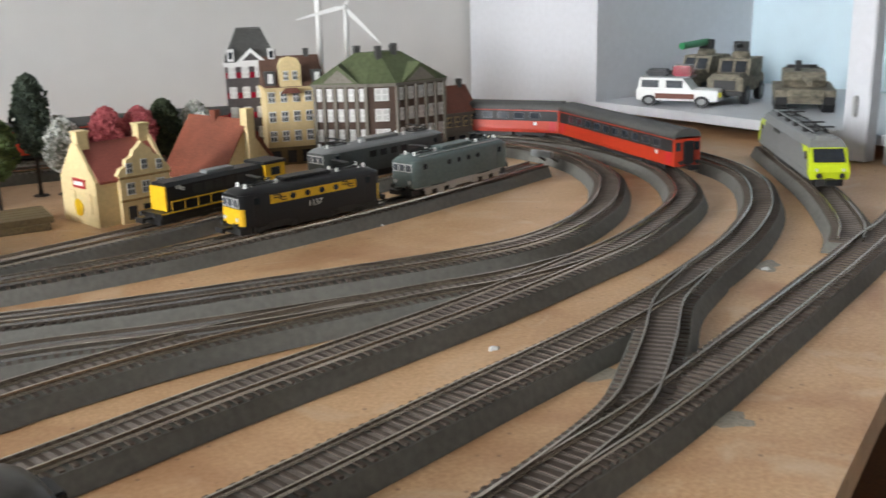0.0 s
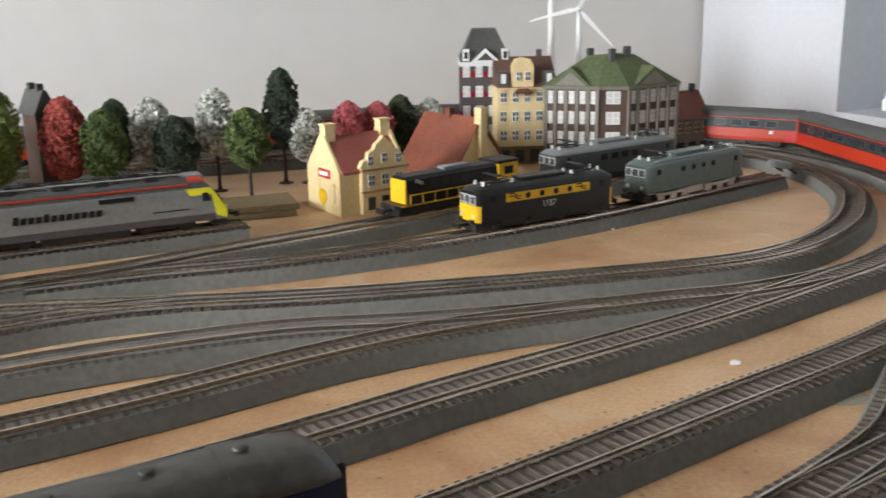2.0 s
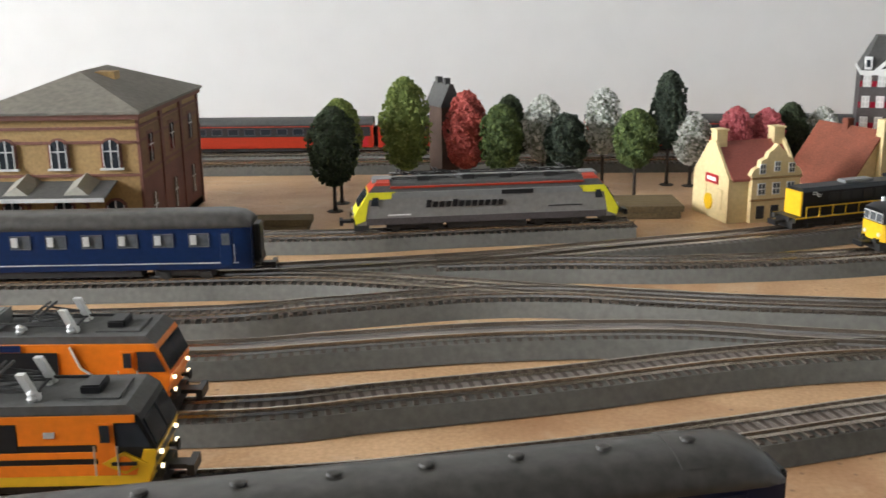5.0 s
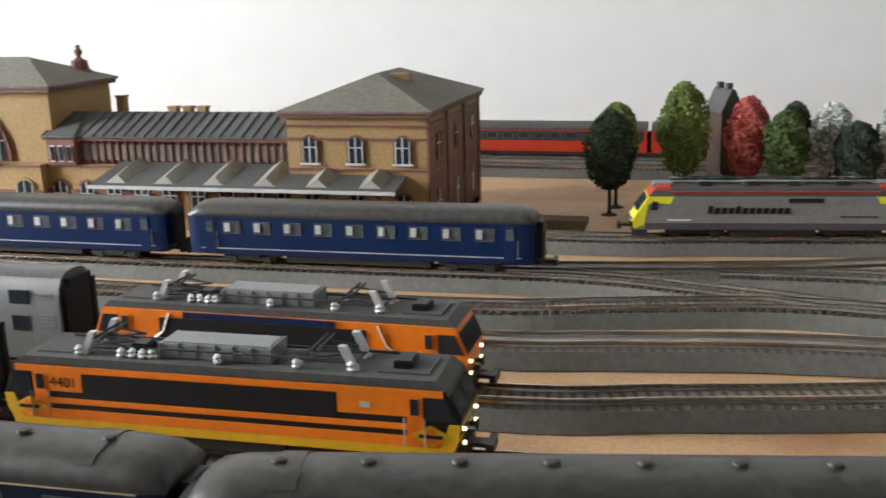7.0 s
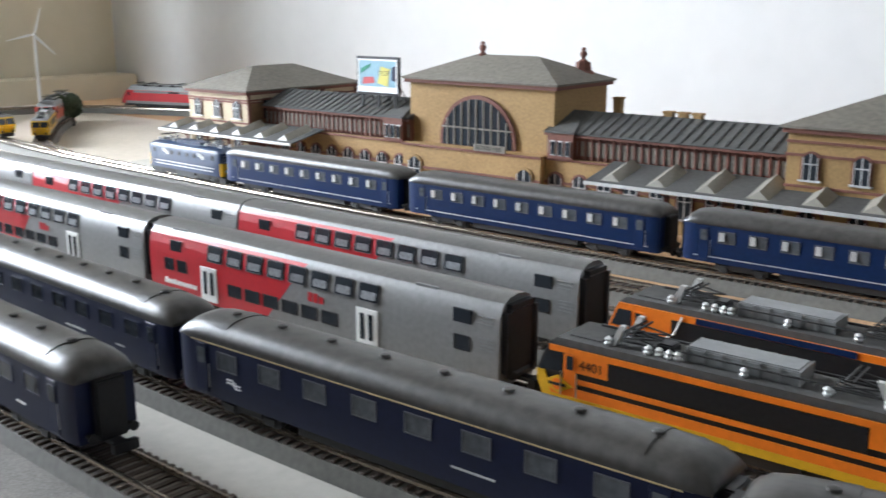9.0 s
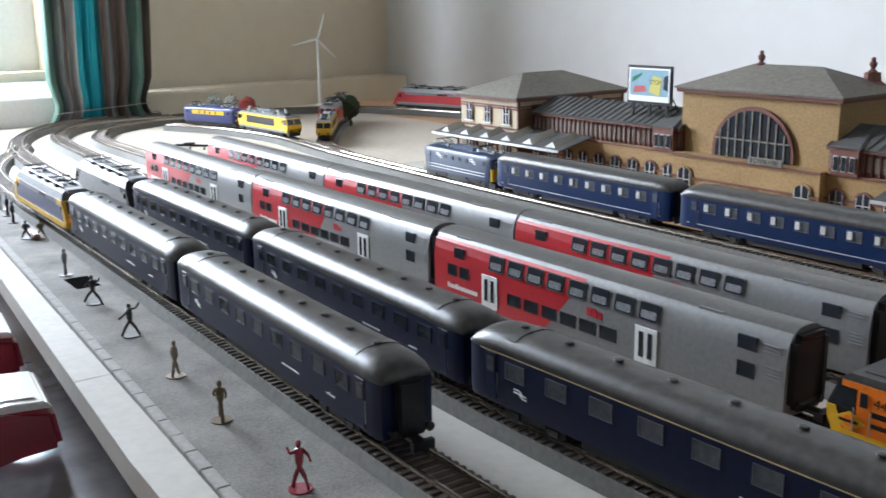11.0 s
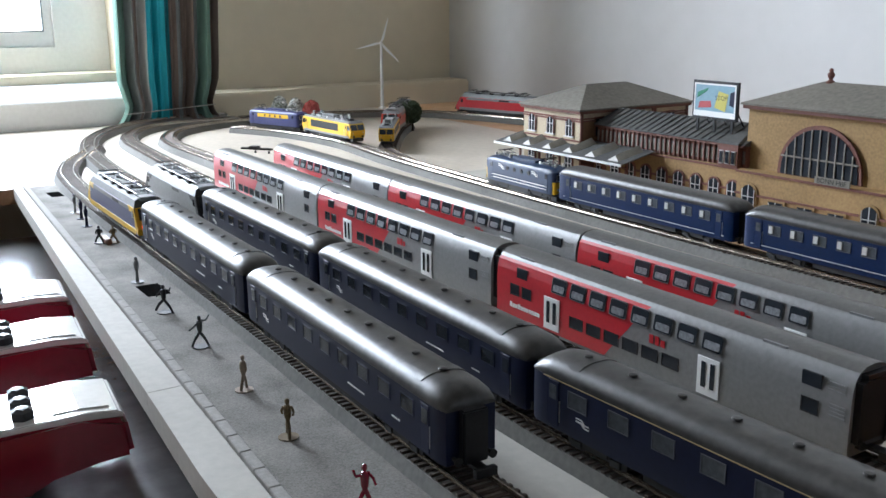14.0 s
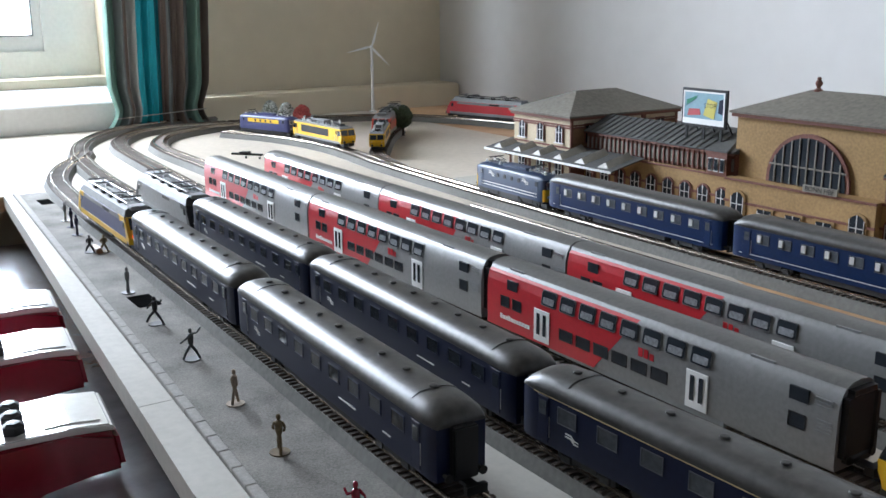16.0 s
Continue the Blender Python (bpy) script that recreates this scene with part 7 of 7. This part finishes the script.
lev = (("black plastic turnout lever beside the track", [(0.481, 0.347), (0.648, 0.588), (0.845, 0.475), (-1.546, 0.610), (-1.525, 0.626)]),)
for lab, spots in lev:
    for x, y in spots:
        t = thing("turnout_lever", lab, "lever", "turnout levers", at=pose(x, y, 0.0, 0, 0, 20) @ Matrix.Diagonal((0.5, 0.5, 0.34, 1)))
        smooth(part("base", turned(BM(), [(0.0045, 0), (0.0045, 0.003), (0.0030, 0.008)], 10), "black", t))
        smooth(part("knob", turned(BM(), [(0.0022, 0.008), (0.0040, 0.011), (0.0030, 0.0145), (0.0008, 0.016)], 10), "black", t))
rng = random.Random(5)
for lab, nm, x, y, r, m in (("small whitish glue lump on the board", "glue_lump", 0.488, 0.484, 0.003, "white"), ("grey patch of dried glue on the board", "glue_patch", 0.526, 0.345, 0.011, "mud"), ("whitish lump on the board", "glue_lump", 0.732, 0.500, 0.003, "white"), ("grey scuffed patch on the board", "glue_patch", 0.738, 0.508, 0.014, "mud"), ("grey scuffed patch on the board", "glue_patch", 0.512, 0.431, 0.019, "mud"), ("tiny white crumb on the board", "glue_lump", 0.576, 0.779, 0.0025, "white"), ("tiny white crumb on the board", "glue_lump", 0.404, 0.897, 0.0025, "white")):
    b = BM()
    n = 30
    ph = rng.random() * 6
    rr = [r * (1 + 0.22 * math.sin(0.63 * i + ph) + 0.16 * math.sin(1.047 * i - ph) + rng.uniform(-0.08, 0.08)) for i in range(n)]
    hgt = 0.0005 if m == "mud" else r * 0.6
    loft(b, [[(x + q * k * math.cos(6.2832 * i / n), y + q * k * 0.8 * math.sin(6.2832 * i / n), z) for i, q in enumerate(rr)] for k, z in ((1, 0.0001), (0.92, hgt * 0.7), (0.5, hgt))])
    smooth(solid(nm, b, m, lab, "glue"), 60)
for x0, x1, y0, y1 in ((0.273, 0.342, 0.940, 0.993), (-0.071, 0.001, 0.904, 0.928)):
    t = thing("plank_stack", "low stack of olive brown planks on the board", "planks", "plank stacks")
    for i in range(5):
        for k in range(2):
            yy = y0 + (y1 - y0) * i / 5
            part("plank", softbox(x0 + 0.002 * k, x1 - 0.003 * (1 - k), yy + 0.0006, yy + (y1 - y0) / 5 - 0.0006, 0.0002 + 0.0062 * k, 0.0062 + 0.0062 * k, 0.0005, 1), "planks", t)
bf = thing("buffer_stop", "grey rail end stop with a lever", "buffer stop", at=pose(0.823, 0.877, RAIL, 0, 0, 17))
part("beam", softbox(-0.003, 0.003, -0.013, 0.013, 0.004, 0.011, 0.001), "midgrey", bf)
part("strut", rod(BM(), (0, -0.008, 0.006), (0.018, -0.008, -0.003), 0.0012, 6), "dark", bf)
part("strut", rod(BM(), (0, 0.008, 0.006), (0.018, 0.008, -0.003), 0.0012, 6), "dark", bf)

# glossy plastic, its white raised to paint in the blown window reflection
M["gloss"] = mat("glare_white_plastic", (0.70, 0.68, 0.66), 0.16, vary=0.06, grain=40, coat=0.6)
M["sheet_metal"] = mat("shiny_sheet_metal", (0.36, 0.36, 0.37), 0.22, 0.6, vary=0.25, grain=14, bump=0.3)

lc = thing("loose_track_part", "loose black strip lying on the beige overlay", "track part", at=pose(-1.582, 0.627, 0.0012, 0, 0, 38))
part("strip", softbox(-0.030, 0.030, -0.004, 0.004, 0, 0.003, 0.0006), "black", lc)
part("clip", softbox(-0.012, 0.004, -0.007, 0.007, 0.0031, 0.006, 0.0006), "black", lc)

# ---- controllers on the lower shelf ----
solid("lower_shelf", softbox(-1.41, 0.05, -0.50, 0.25, -0.085, -0.066, 0.002), "sheet_metal", "shiny grey metal shelf below the layout's edge", "shelf", kind="structure")
solid("table_top", softbox(-0.55, 0.4, -0.40, 0.07, -0.0655, -0.056, 0.003), "wood", "polished red-brown wooden board", "table top")


def controller(x, y):
    t = thing("train_controller", "wine-red train controller with a glossy glare-white top and hexagonal knobs", "controller", "train controllers", at=pose(x, y, -0.0655, 0, 0, -6))
    out = [(0.004, 0.016), (0.0, 0.044), (-0.030, 0.047), (-0.200, 0.040), (-0.200, 0.0), (-0.060, 0.0), (-0.052, 0.014)]
    b = prism(BM(), out, -0.074, 0.0)
    bmesh.ops.bevel(b, geom=b.edges[:], offset=0.004, segments=3, affect="EDGES")
    smooth(part("case", b, "wine", t), 40)
    rim = prism(BM(), [(0.000, 0.0445), (-0.004, 0.0500), (-0.030, 0.0520), (-0.104, 0.0485), (-0.108, 0.0440), (-0.030, 0.0465)], -0.071, -0.003)
    bmesh.ops.bevel(rim, geom=rim.edges[:], offset=0.0016, segments=2, affect="EDGES")
    top = smooth(part("top_plate", rim, "gloss", t, "glossy top plate, whitened as a painted reflection"), 40)
    part("panel", prism(BM(), [(-0.010, 0.0512), (-0.010, 0.0518), (-0.030, 0.0530), (-0.046, 0.0522), (-0.046, 0.0516)], -0.062, -0.011), "gloss", top, "raised glossy inner panel")
    for i in range(3):
        kn = turned(BM(), [(0.0078, 0.0), (0.0078, 0.0060), (0.0050, 0.0074), (0.0046, 0.0080), (0.0018, 0.0084)], 6, (-0.018 - 0.019 * i, -0.064, 0.0500))
        part("knob", kn, "black", t)
    dome = turned(BM(), [(0.016, 0.0), (0.0155, 0.010), (0.012, 0.014), (0.004, 0.016)], 20, (-0.037, -0.118, 0.0435))
    smooth(part("speed_knob", dome, "black", t, "large round black speed knob"), 50)
    part("label_plate", prism(BM(), [(-0.110, 0.0432), (-0.110, 0.0446), (-0.160, 0.0424), (-0.160, 0.0410)], -0.066, -0.008), "gloss", t)


for x, y in ((-0.592, 0.122), (-0.760, 0.139), (-0.894, 0.154)):
    controller(x, y)

# ---- the curtain ----
cu = thing("curtain", "striped teal, green and brown curtain at the window", "curtain")
# the aqua stripes are brightened to paint in daylight behind the cloth
CM = [mat("curtain_" + n, c, 0.85, vary=0.12, grain=120) for n, c in (("teal", (0.02, 0.20, 0.24)), ("green", (0.15, 0.26, 0.21)), ("brown", (0.16, 0.12, 0.10)), ("white", (0.50, 0.52, 0.50)), ("grey", (0.18, 0.20, 0.20)), ("backlit_aqua", (0.03, 0.36, 0.44)))]
order = [1, 1, 4, 2, 3, 5, 5, 5, 0, 2, 4, 2, 2, 4, 1, 1, 2]
CURTAIN = [0.003, 0.010, 0.018, 0.026, 0.034, 0.044, 0.06, 0.09, 0.13, 0.2, 0.3, 0.5, 0.8, 1.3]


def curtain_at(u, z):
    wide = 0.218 - 0.030 * math.exp(-((z - 0.040) / 0.030) ** 2) + 0.020 * math.exp(-z * 90) + 0.02 * z
    flute = 0.010 + 0.004 * math.sin(u * 9)
    return (-2.072 + flute * math.sin(u * 44 + z * 1.5) + 0.005 * math.sin(u * 97 - z * 3), 0.632 + 0.03 * z + (u - 0.5) * wide)


for i, k in enumerate(order):
    b = BM()
    n = 7
    rows = []
    for z in CURTAIN:
        pts = [(*curtain_at((i + j / n) / len(order), z), z) for j in range(n + 1)]
        rows.append([(x + 0.0008, y, z) for x, y, z in pts] + [(x - 0.0008, y, z) for x, y, z in pts[::-1]])
    loft(b, rows)
    smooth(part("stripe", b, CM[k], cu), 70)
cord = BM()
for j in range(24):
    (xa, ya), (xb, yb) = curtain_at(j / 24, 0.03), curtain_at((j + 1) / 24, 0.03)
    rod(cord, (-2.055, ya, 0.026 + 0.010 * j / 24), (-2.055, yb, 0.026 + 0.010 * (j + 1) / 24), 0.0012, 6)
part("cord", cord, "pale", cu, "thin pale cord round the curtain's foot")
